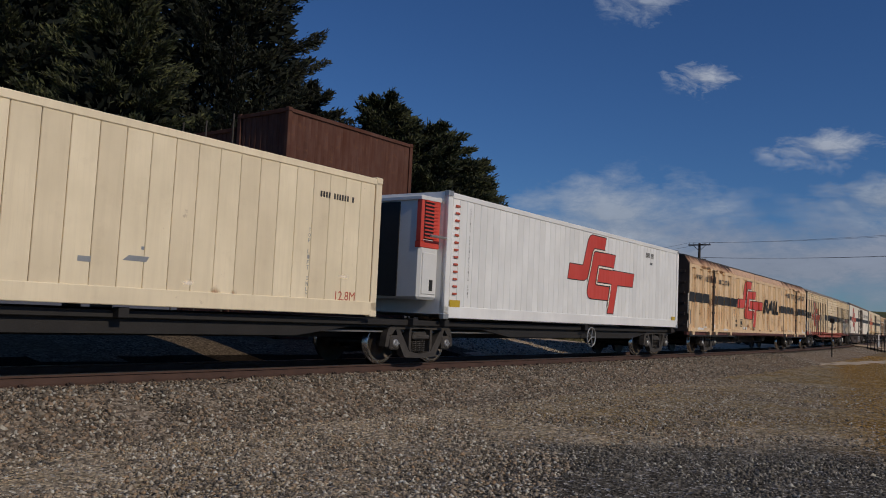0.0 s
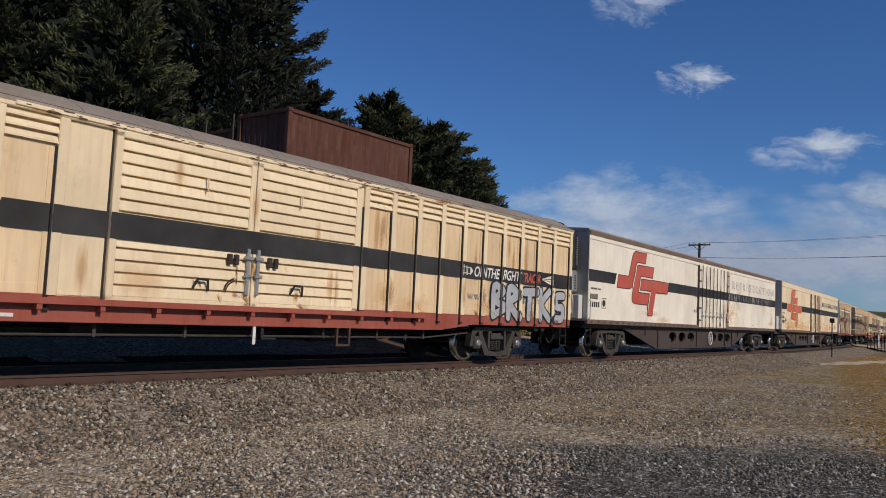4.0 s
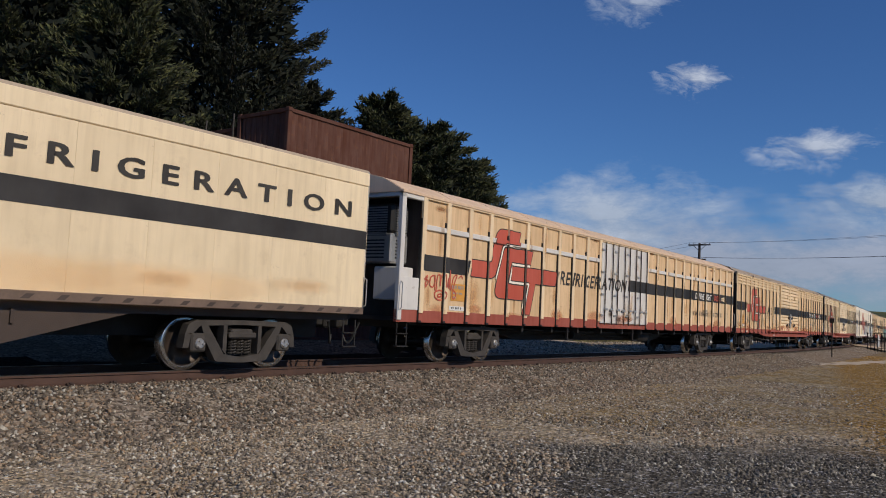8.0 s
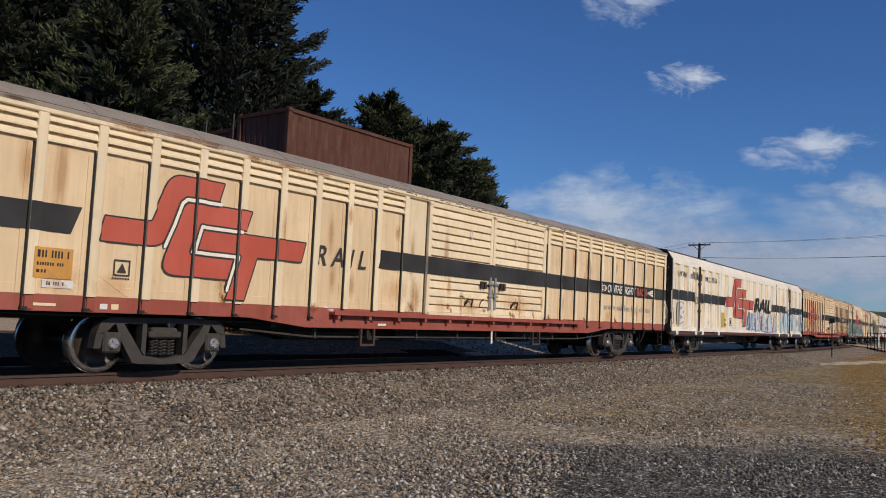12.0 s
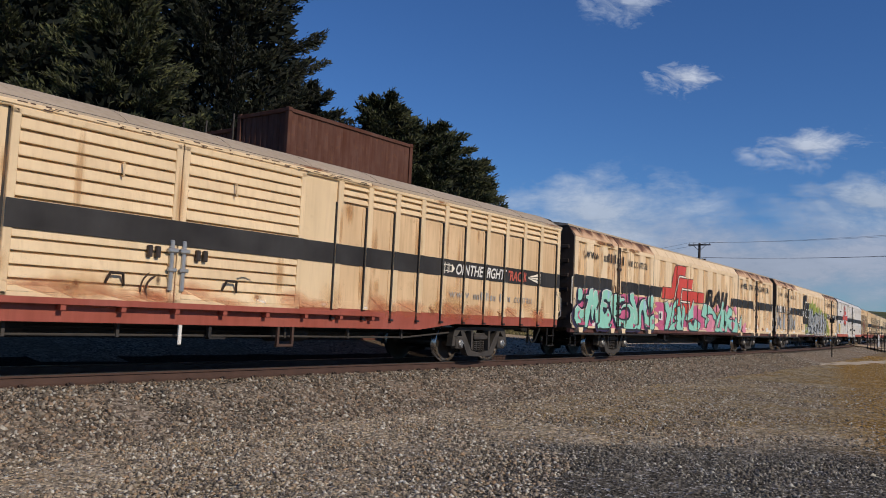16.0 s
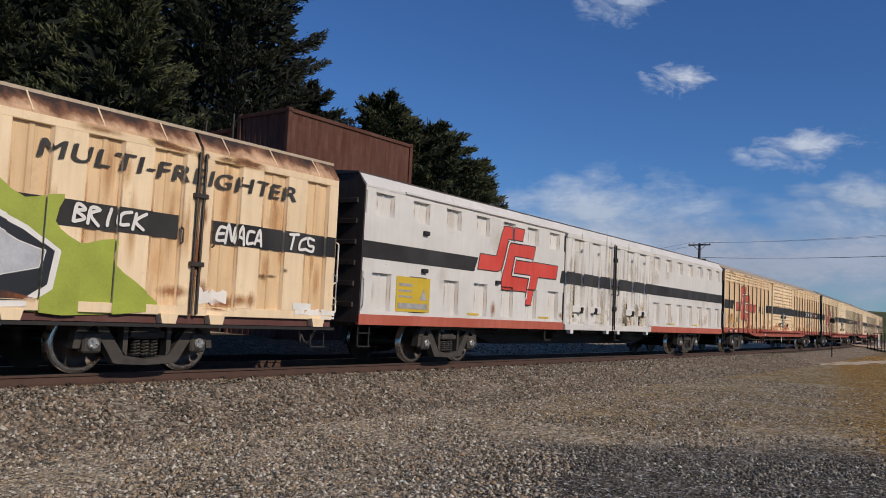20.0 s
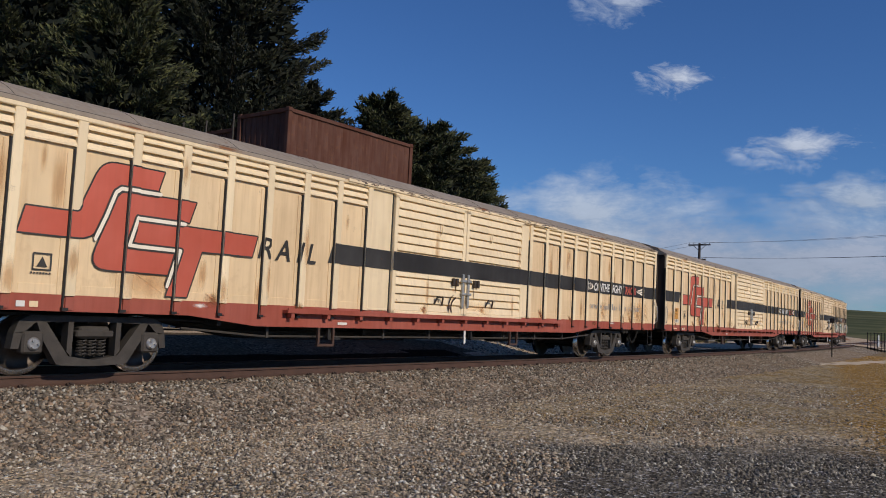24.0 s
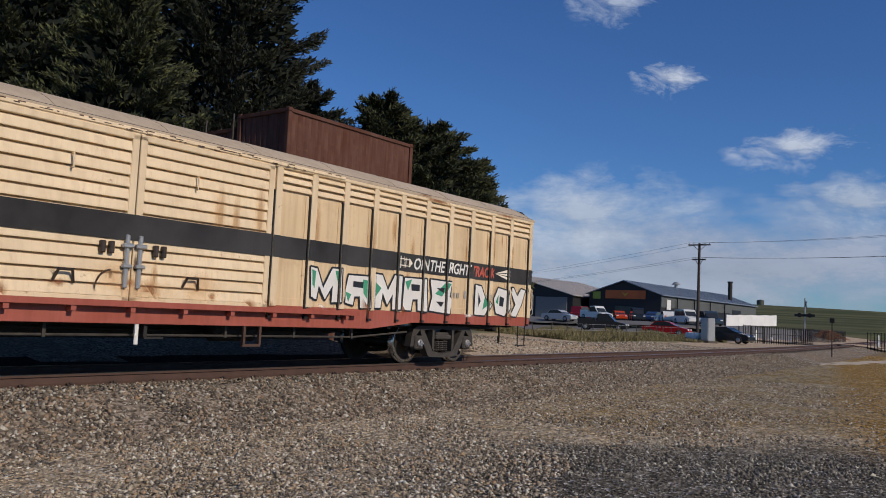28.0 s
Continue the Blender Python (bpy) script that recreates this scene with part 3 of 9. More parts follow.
# ---- louvred vans ----
def post_mesh(mat, z0, z1):
    s = Shape().prism([(-0.075, -1.40), (-0.075, -1.455), (-0.06, -1.465), (0.06, -1.465), (0.075, -1.455), (0.075, -1.40)], z0, z1, "z")
    return s.mesh("post", mat)


def louvre_van(label, L=24.55, paint_name="cream", roof="rust_roof", sole="sole", logo="red", text_mat="ink", shift=0.0, stripe_end=1.72, rail_shift=0.0):
    w = thing("louvre_van", label, "railway wagon", "wagons of the freight train")
    P = MAT[paint_name]
    pitch, d0, d1 = 0.893, 9.88, 15.27
    posts = [0.09] + [0.17 + pitch * k for k in range(1, 11)]
    posts2 = [L - 1.06 - 0.883 * k for k in range(9, -1, -1)] + [L - 0.09]
    allp = posts + posts2
    # core, ends, sole
    part("body", Shape().box(0.02, L - 0.02, -1.36, 1.36, 1.0, 3.72), P, w)
    for x in (0.0, L):
        m = 1 if x == 0 else -1
        s = Shape().box(min(x, x + m * 0.03), max(x, x + m * 0.03), -1.40, 1.40, 0.98, 3.74)
        for k in range(5):
            y = -1.1 + k * 0.55
            part("end_rib", Shape().box(min(x - m * 0.05, x), max(x - m * 0.05, x), y - 0.05, y + 0.05, 1.0, 3.8, 0.008), MAT["end"], w)
        s.prism([(-1.4, 3.7), (1.4, 3.7), (1.1, 3.98), (0.6, 4.1), (-0.6, 4.1), (-1.1, 3.98)], min(x, x + m * 0.04), max(x, x + m * 0.04), "x")
        part("end_wall", s, MAT["end"], w, "dark brown sheeted end wall")
    prof = [(0.0, 1.16), (0.0, 0.93), (4.9, 0.93), (6.3, 0.78), (L - 6.3, 0.78), (L - 4.9, 0.93), (L, 0.93), (L, 1.16)]
    s = Shape().prism(prof, -1.415, -1.34).prism(prof, 1.34, 1.415)
    part("sole_bar", s, MAT[sole], w, "red oxide sole bar")
    part("floor", Shape().box(0.05, L - 0.05, -1.34, 1.34, 0.96, 1.04), MAT["frame"], w)
    # panels, posts and louvres
    Q = MAT["panel_" + paint_name]
    bays = list(zip(posts[:-1], posts[1:])) + list(zip(posts2[:-1], posts2[1:]))
    for a, b in ((posts[-1] + 0.075, d0 - 0.03), (d1 + 0.03, posts2[0] - 0.075)):
        part("plain_panel", Shape().box(a, b, -1.415, -1.36, 1.14, 3.655, 0.006).box(a + 0.04, b - 0.04, -1.424, -1.41, 1.16, 1.2, 0.003), P, w)
        part("door_gap", Shape().box(d0 - 0.03 if b < d1 else d1, d0 if b < d1 else d1 + 0.03, -1.42, -1.38, 1.1, 3.65), MAT["black"], w)
    for a, b in bays:
        wid = round(b - a - 0.15, 3)
        def pan(wid=wid):
            s = Shape().box(0, wid, -1.395, -1.36, 1.14, 3.26)
            for q in ((0, 0.1), (wid - 0.1, wid)):
                s.box(q[0], q[1], -1.408, -1.39, 1.16, 3.2, 0.004)
            return s.box(0.1, wid - 0.1, -1.404, -1.39, 1.16, 1.30, 0.004).mesh("panel", Q)
        put("panel", shared(("pan", wid, paint_name), pan), w, (a + 0.075, 0, 0))
        def slat(wid=wid):
            return Shape().prism([(-1.385, 0.0), (-1.435, -0.075), (-1.45, -0.075), (-1.45, -0.05), (-1.40, 0.028), (-1.385, 0.03)], 0, wid, "x").mesh("slat", P)
        for k in range(3):
            put("slat", shared(("slat", wid, paint_name), slat), w, (a + 0.075, 0, 3.605 - 0.14 * k))
    for x in allp:
        put("post", shared(("post", paint_name), lambda: post_mesh(P, 1.15, 3.70)), w, (x, 0, 0))
        put("strap", shared("strap", lambda: Shape().box(-0.102, -0.077, -1.445, -1.38, 0.96, 3.22, 0.004).box(-0.112, -0.02, -1.475, -1.40, 0.94, 0.985).mesh("strap", MAT["black"])), w, (x, 0, 0))
        put("post_foot", shared("foot", lambda: Shape().box(-0.05, 0.07, -1.44, -1.40, 0.95, 1.152, 0.008).mesh("post_foot", MAT["sole"])), w, (x, 0, 0))
    part("top_plate", Shape().box(0.0, L, -1.475, -1.36, 3.63, 3.755, 0.012), P, w)
    part("gutter_gap", Shape().box(0.0, L, -1.44, -1.38, 3.755, 3.775), MAT["black"], w)
    # doors
    for i, (a, b) in enumerate(((d0, (d0 + d1) / 2 - 0.01), ((d0 + d1) / 2 + 0.01, d1))):
        s = Shape().box(a, a + 0.12, -1.49, -1.40, 1.1, 3.62, 0.01).box(b - 0.12, b, -1.49, -1.40, 1.1, 3.62, 0.01)
        s.box(a, b, -1.49, -1.40, 3.54, 3.64, 0.01).box(a, b, -1.49, -1.40, 1.08, 1.18, 0.01)
        d = part("door", s, P, w, "ribbed sliding door")
        n = 13
        for k in range(n):
            put("plank", shared(("plank", round(b - a, 2), paint_name), lambda: Shape().prism([(-1.40, 0), (-1.487, 0.003), (-1.487, 0.02), (-1.460, 0.148), (-1.435, 0.156), (-1.40, 0.181)], 0, b - a - 0.24, "x").mesh("plank", P)), d, (a + 0.12, 0, 1.18 + k * 2.36 / n))
        xm = b - 0.1 if i == 0 else a + 0.1
        part("latch", Shape().box(xm - 0.035, xm + 0.035, -1.54, -1.48, 1.30, 2.10, 0.015).box(xm - 0.09, xm + 0.09, -1.57, -1.5, 1.90, 1.97, 0.015).box(xm - 0.08, xm + 0.08, -1.57, -1.5, 1.60, 1.66, 0.015), MAT["galv"], d, "worn steel latch bar")
        xb = (a + b) / 2 - (0.3 if i else -0.3)
        part("handle", Shape().tube([(xb - 0.14, -1.49, 1.36), (xb - 0.1, -1.56, 1.52), (xb + 0.1, -1.56, 1.52), (xb + 0.16, -1.49, 1.34)], 0.022), MAT["wheel"], d)
        part("bracket", Shape().box(xm + (0.22 if i else -0.30), xm + (0.30 if i else -0.22), -1.56, -1.48, 1.80, 1.98, 0.015).box(
            xm + (0.36 if i else -0.44), xm + (0.44 if i else -0.36), -1.56, -1.48, 1.80, 1.98, 0.015), MAT["wheel"], d, "rusty brown bracket")
        part("grab", Shape().tube([(xb, -1.485, 3.15), (xb, -1.54, 3.15), (xb, -1.54, 2.95), (xb, -1.485, 2.95)], 0.014), P, d)
    part("door_track", Shape().box(6.9, 17.6, -1.56, -1.42, 1.03, 1.09, 0.01).box(6.9, 17.6, -1.57, -1.55, 1.03, 1.12), MAT[sole], w)
    for k in range(12):
        put("track_bracket", shared(("tbr", sole), lambda: Shape().box(0, 0.08, -1.55, -1.41, 0.95, 1.03).mesh("track_bracket", MAT[sole])), w, (7.0 + k * 0.93, 0, 0))
    part("door_rail", Shape().box(d0 - 1.5, d1 + 1.8, -1.50, -1.45, 3.66, 3.72, 0.008), P, w)
    rng = random.Random(int(L * 1000))
    rust_marks = Shape()
    for k in range(70):
        x, z = d0 - 1.4 + rng.random() * (d1 - d0 + 3.0), rng.choice((3.665, 3.69, 3.71))
        rust_marks.box(x, x + rng.uniform(0.03, 0.16), -1.503, -1.498, z - 0.007, z + rng.uniform(0.002, 0.012))
    part("rail_rust", rust_marks, MAT["rail_side"], w, "rust marks along the door rail")
    curved_roof(w, L, MAT[roof])
    # paintwork
    edges = sorted([x - 0.076 for x in allp] + [x + 0.076 for x in allp] + [d0, d1])

    def depth(x, z):
        if d0 < x < d1:
            return -1.492
        if any(abs(x - q) < 0.076 for q in allp):
            return -1.466
        if posts[-1] < x < posts2[0]:
            return -1.425
        return -1.409
    side = Side(edges, [], depth)
    stripes(w, side, [rect(0.01, stripe_end, 2.02, 2.41, 0, 0.14), rect(8.22 + rail_shift, L - 0.01, 2.02, 2.41, 0.12, 0)])
    emblem(w, side, 2.02 + shift, 1.22, 4.14 - 0.5 * max(0, shift - 0.15), 1.91, MAT[logo], MAT["ink"])
    decal("lettering", letters("RAIL", 6.46 + rail_shift, 1.96, 1.42, 0.38, 0.012, 0.22, 1.55), MAT[text_mat], w, side, 0.006, "black slanted block letters")
    x = L - 5.56
    decal("slogan", letters("ON THE RIGHT", x + 0.55, 2.08, 2.12, 0.26, 0.02, 0.18), MAT["white_ink"], w, side, 0.008, "white slanted letters on the charcoal stripe")
    decal("slogan_end", letters("TRACK", x + 2.76, 2.08, 0.98, 0.26, 0.03, 0.18), MAT["red"], w, side, 0.008, "red slanted letters on the charcoal stripe")
    decal("track_sign", [rect(x, x + 0.42, 2.13, 2.15, 0, 0), rect(x, x + 0.42, 2.27, 2.29, 0, 0)] + [rect(x + 0.03 + k * 0.12, x + 0.055 + k * 0.12, 2.08 + 0.012 * k, 2.34 - 0.012 * k) for k in range(4)]
          + [[(x + 0.42, 2.12), (x + 0.52, 2.21), (x + 0.42, 2.30), (x + 0.40, 2.21)]]
          + [[(x + 3.84, 2.21), (x + 4.44, 2.08), (x + 4.44, 2.16)], [(x + 3.84, 2.215), (x + 4.44, 2.185), (x + 4.44, 2.245)], [(x + 3.84, 2.22), (x + 4.44, 2.27), (x + 4.44, 2.35)]], MAT["cream_pale"], w, side, 0.008)
    web(w, side, x + 0.34, 1.53, 3.78, 0.19, MAT["faded_ink"], 0.006)
    decal("data_panel", [rect(1.08, 1.66, 1.38, 1.80)], MAT["orange_panel"], w, side, 0.006, "orange data panel")
    decal("data_lines", bars([4, 4, 1], 1.12, 1.66, 0.5, 0.10, 0.45) + bars([8, 3], 1.12, 1.55, 0.42, 0.045) + bars([4], 1.12, 1.45, 0.18, 0.045), MAT["ink"], w, side, 0.009)
    decal("data_card", [rect(1.24, 1.69, 1.25, 1.36)], MAT["white_ink"], w, side, 0.009, "white card with dark figures")
    decal("data_figures", bars([2, 3, 1], 1.30, 1.285, 0.26, 0.05), MAT["ink"], w, side, 0.012)
    decal("badge", [rect(2.30, 2.57, 1.48, 1.50), rect(2.30, 2.57, 1.70, 1.72), rect(2.30, 2.32, 1.50, 1.70), rect(2.55, 2.57, 1.50, 1.70),
                    [(2.36, 1.53), (2.51, 1.53), (2.435, 1.67)]] + bars([7], 2.28, 1.43, 0.3, 0.025), MAT["ink"], w, side, 0.006)
    decal("card", [rect(2.12, 2.24, 0.98, 1.06), rect(8.35, 8.62, 0.84, 0.89)], MAT["white_ink"], w, Side([], [], lambda x, z: -1.42), 0.006)
    decal("plate", [rect(1.14, 1.46, 1.0, 1.04), rect(2.30, 2.42, 0.98, 1.06)], MAT["cream_deep"], w, Side([], [], lambda x, z: -1.42), 0.006)
    sd = Side(edges, [], lambda x, z: depth(x, z) if z > 1.17 else -1.472)
    k = int(L * 100) + len(label)
    weather(w, sd, k, [("tan", 9, 0.5, L - 0.5, 1.2, 1.6, 1.6, 0.9), ("streak", 10, 0.5, L - 0.5, 2.3, 2.9, 0.25, 1.5), ("streak", 12, 0.5, L - 0.5, 1.3, 1.8, 0.25, 0.9), ("rust", 10, 0.3, L - 0.3, 1.0, 1.25, 0.5, 0.5),
                       ("rust", 3, d0 + 0.4, d1 - 0.4, 1.2, 1.4, 0.3, 0.3), ("soot", 4, d0 + 2.3, d1 - 2.3, 1.45, 1.9, 0.12, 0.4), ("scrape", 4, d0 + 1.0, d1 - 1.0, 2.05, 2.35, 0.5, 0.12), ("scrape", 4, 0.5, L - 0.5, 1.05, 1.3, 0.7, 0.2), ("streak", 6, 0.5, L - 0.5, 2.8, 3.2, 0.2, 0.8)])
    if paint_name == "cream_deep":
        weather(w, sd, k + 5, [("bleed", 16, 0.4, L - 0.4, 1.10, 1.28, 1.5, 0.5), ("bleed", 8, d0, d1, 1.1, 1.3, 1.4, 0.5)])
    # worn arcs where the door handles swing
    rng = random.Random(k)
    arcs = []
    for cx, turn in ((d0 + 1.35, 0.4), (d1 - 1.35, 0.5), (d0 + 2.4, 1.9)):
        for _ in range(2):
            r, a0 = rng.uniform(0.20, 0.34), turn + rng.uniform(-0.2, 0.3)
            arcs.append(brush([(cx + r * math.cos(a0 + 0.35 * i), 1.30 + r * math.sin(a0 + 0.35 * i)) for i in range(rng.randint(4, 6))], rng.uniform(0.02, 0.05)))
    decal("handle_scuff", stroke_polys(arcs), MAT["scuff"], w, side, 0.005, "dark arcs worn by the handles", 0.0002)
    decal("end_letter", letters("B", 0.13, 1.80, 0.10, 0.13, 0.01), MAT["ink"], w, side, 0.006, "small black letter")
    decal("end_letter", letters("A", L - 0.22, 1.80, 0.11, 0.13, 0.01), MAT["ink"], w, side, 0.006, "small black letter")
    part("hand_rail", Shape().tube([(L - 0.02, -1.44, 1.92), (L + 0.05, -1.45, 1.89), (L + 0.06, -1.45, 1.40), (L - 0.01, -1.44, 1.34)], 0.016), MAT["cream_deep"], w, "slim cream corner handrail")
    weather(w, Side([], [], lambda x, z: -1.478), k + 1, [("rust", 12, 0.3, L - 0.3, 3.66, 3.74, 1.2, 0.12), ("soot", 5, 0.3, L - 0.3, 3.68, 3.74, 0.8, 0.12)])
    underframe(w, L)
    for x0, x1 in ((7.85, 8.3), (14.85, 15.25)):
        part("step_loop", Shape().box(x0, x0 + 0.05, -1.41, -1.36, 0.46, 0.82).box(x1 - 0.05, x1, -1.41, -1.36, 0.46, 0.82).box(x0, x1, -1.41, -1.33, 0.42, 0.47, 0.008), MAT["rail_side"], w, "brown steel step loop")
    part("hand_lever", Shape().box(12.77, 12.83, -1.40, -1.37, 0.62, 0.84).box(12.765, 12.835, -1.41, -1.38, 0.46, 0.62, 0.012), MAT["white_ink"], w, "white-tipped release lever")
    part("pipe_run", Shape().tube([(4.9, -1.22, 0.72), (6.6, -1.22, 0.60), (L - 6.6, -1.22, 0.60), (L - 4.9, -1.22, 0.72)], 0.02), MAT["bogie"], w)
    for k in range(8):
        x = 6.7 + k * (L - 13.4) / 7
        part("pipe_clip", Shape().box(x, x + 0.05, -1.25, -1.19, 0.57, 0.80), MAT["bogie"], w)
    ends(w, L)
    bogie(w, 3.45)
    bogie(w, L - 3.45)
    return w, side


# ---- multi-freighter vans: ribbed sides, pairs of doors at both ends ----
def freighter_van(label, L=24.35, paint_name="cream", roof="dark_roof", logo="red_new", rail_text=True, stains=(True, True), logo_black=False, name_width=5.2):
    w = thing("freight_van", label, "railway wagon", "wagons of the freight train")
    P = MAT[paint_name]
    secs = [(0.03, 3.24), (3.30, 6.52), (6.58, 17.72), (17.78, 21.02), (21.08, L - 0.03)]
    part("body", Shape().box(0.02, L - 0.02, -1.36, 1.36, 0.95, 3.6), P, w)
    for x in (0.0, L):
        m = 1 if x == 0 else -1
        s = Shape().box(min(x, x + m * 0.04), max(x, x + m * 0.04), -1.44, 1.44, 0.92, 3.6)
        s.prism([(-1.44, 3.6), (1.44, 3.6), (1.22, 3.97), (0.5, 4.07), (-0.5, 4.07), (-1.22, 3.97)], min(x, x + m * 0.04), max(x, x + m * 0.04), "x")
        for k in range(6):
            z = 1.2 + k * 0.42
            part("end_rib", Shape().box(min(x - m * 0.05, x), max(x - m * 0.05, x), -1.3, 1.3, z - 0.05, z + 0.05, 0.008), MAT["end"], w)
        part("end_wall", s, MAT["end"], w, "dark ribbed end wall")
    recs = []
    for si, (a, b) in enumerate(secs):
        door = si != 2
        n, wid = (3, 0.52) if door else (8, 0.60)
        step = (b - a) / (n if door else 8.55)
        rx = [a + step * (k + (0.5 if door else 0.72)) for k in range(n)]
        rr = [(x - wid / 2, x + wid / 2) for x in rx]
        recs += rr
        y0 = -1.47 if door else -1.45
        ob = part("door" if door else "side_panel", Shape().box(a, b, -1.385, -1.36, 0.93, 3.60), P, w, "ribbed steel door leaf" if door else "ribbed steel side panel")
        part("top_band", Shape().box(a, b, y0, -1.385, 3.48, 3.60, 0.006), P, ob)
        part("bottom_band", Shape().box(a, b, y0, -1.385, 0.93, 1.08, 0.006), P, ob)
        cuts = [a] + [t for r in rr for t in r] + [b]
        for k in range(0, len(cuts), 2):
            if cuts[k + 1] - cuts[k] > 0.02:
                p0, p1 = cuts[k], cuts[k + 1]
                part("rib", Shape().prism([(p0, -1.386), (p0, -1.40), (p0 + 0.035 if k else p0, y0), (p1 - 0.035 if k < len(cuts) - 2 else p1, y0), (p1, -1.40), (p1, -1.386)], 1.08, 3.48, "z"), P, ob)
        def trough(wid=round(wid, 2)):
            q = wid / 2
            return Shape().prism([(-q, -1.396), (-0.05, -1.396), (-0.035, -1.416), (0.035, -1.416), (0.05, -1.396), (q, -1.396), (q, -1.384), (-q, -1.384)], 1.08, 3.48, "z").mesh("recess", MAT["panel_cream_deep"] if paint_name in ("cream", "cream_tan", "cream_warm") else MAT["cream"])
        for x in rx:
            put("recess", shared(("trough", round(wid, 2), paint_name), trough), ob, (x, 0, 0))
        if door:
            for x in (a + 0.42, b - 0.42):
                part("door_foot", Shape().prism([(-0.16, 0.95), (0.16, 0.95), (0.12, 0.80), (-0.12, 0.80)], -1.54, -1.40), P, ob, at=(x, 0, 0))
        # sloping eave, primer showing through, burnt brown along the roof by the door joints
        part("eave", Shape().prism([(y0 + 0.005, 3.60), (y0 + 0.005, 3.64), (-1.24, 3.93), (-1.18, 3.93), (-1.18, 3.60)], a, b, "x"), MAT["burnt_eave"] if door and stains[0 if si < 2 else 1] else MAT["eave_primer"] if paint_name == "cream_tan" else P, w, "eave burnt brown under the roof edge" if door and stains[0 if si < 2 else 1] else "")
        for e in np.arange(a + 0.5, b - 0.3, 1.05):
            part("eave_joint", Shape().prism([(y0 - 0.004, 3.62), (y0 - 0.004, 3.645), (-1.246, 3.938), (-1.22, 3.938), (-1.22, 3.62)], e - 0.012, e + 0.012, "x"), P, w)
        if door and stains[0 if si < 2 else 1]:
            mid = 3.27 if si < 2 else 21.05
            weather(w, flat_side(y0 - 0.001), int(a * 10), [("scorch", 5, max(a + 0.4, mid - 1.8), min(b - 0.4, mid + 1.8), 3.50, 3.58, 0.9, 0.16), ("soot", 3, max(a + 0.3, mid - 0.9), min(b - 0.3, mid + 0.9), 3.52, 3.6, 0.6, 0.14)])
    for xm in (3.27, 21.05):
        for dx in (-0.06, 0.06):
            part("lock_bar", Shape().cyl((xm + dx, -1.51, 0.95), (xm + dx, -1.51, 3.55), 0.022, 8), MAT["wheel"], w, "rusty vertical locking bar")
        for z in (1.75, 2.85):
            part("lock_keeper", Shape().box(xm - 0.13, xm + 0.13, -1.55, -1.46, z - 0.04, z + 0.04, 0.01), MAT["wheel"], w)
        for dx in (-0.3, 0.3):
            part("handle", Shape().tube([(xm + dx, -1.47, 2.05), (xm + dx, -1.53, 2.08), (xm + dx, -1.53, 2.28), (xm + dx, -1.47, 2.32)], 0.014), MAT["wheel"], w)
    for x in (6.55, 17.75):
        part("door_post", Shape().box(x - 0.03, x + 0.03, -1.46, -1.38, 0.93, 3.62), MAT["wheel"], w)
    part("roof", Shape().prism([(-1.25, 3.92), (-1.25, 3.97), (-0.6, 4.06), (0.6, 4.06), (1.25, 3.97), (1.25, 3.92)], -0.02, L + 0.02, "x"), MAT[roof], w)
    part("far_eave", Shape().prism([(1.45, 3.60), (1.25, 3.93), (1.18, 3.93), (1.18, 3.6)], 0.03, L - 0.03, "x").box(0.03, L - 0.03, 1.36, 1.45, 0.93, 3.6), P, w)
    for k in range(14):
        put("roof_seam", shared(("rseam", roof), lambda: Shape().box(-0.025, 0.025, -0.62, 0.62, 4.05, 4.075).mesh("roof_seam", MAT[roof])), w, (0.8 + k * 1.74, 0, 0))
    prof = [(0.0, 0.93), (0.0, 0.80), (L, 0.80), (L, 0.93)]
    part("sole_bar", Shape().prism(prof, -1.40, -1.30).prism(prof, 1.30, 1.40), MAT["sole_dark"], w, "dark maroon sole bar")
    part("side_sill", Shape().box(6.6, 17.7, -1.455, -1.40, 0.84, 0.945, 0.008), MAT["sole_dark"], w)
    for a, b in ((0.0, 6.9), (17.4, L)):
        part("door_rail", Shape().box(a, b, -1.52, -1.40, 0.74, 0.79), MAT["frame"], w)

    def depth(x, z):
        if 1.08 < z < 3.48:
            for a, b in recs:
                if a < x < b:
                    return -1.418
        return -1.451 if 6.55 < x < 17.75 else -1.471
    side = Side(sorted([t for r in recs for t in r] + [6.55, 17.75]), [], depth)
    ink = MAT["ink"]
    stripes(w, side, [rect(0.03, 2.92, 2.12, 2.50), rect(3.62, 6.52, 2.12, 2.50), rect(6.58, 7.42, 2.12, 2.50, 0, 0.18),
                     rect(16.65, 17.72, 2.12, 2.50, 0.12, 0), rect(17.78, 20.72, 2.12, 2.50), rect(21.36, L - 0.04, 2.12, 2.50)])
    emblem(w, side, 7.54, 1.24, 5.10, 2.19, MAT["stripe" if logo_black else logo], MAT["ink"])
    if rail_text:
        decal("lettering", heavy(heavy(letters("RAIL", 12.82, 1.97, 3.41, 0.71, 0.02, 0.3, 1.08), 0.09), 0.05), ink, w, side, 0.006, "large black slanted letters", 0.0002)
    if name_width:
        decal("name", heavy(letters("MULTI-FREIGHTER", 18.4, 3.03, name_width - 0.03, 0.26, 0.0, 0.2, 1.16), 0.03), ink, w, side, 0.019, "black slanted letters", 0.0002)
    web(w, side, 0.72, 3.02, 5.25, 0.29, ink, 0.019)
    decal("code", bars([4], 7.15, 1.42, 0.42, 0.12) + bars([5], 7.15, 1.22, 0.5, 0.12), ink, w, side, 0.006)
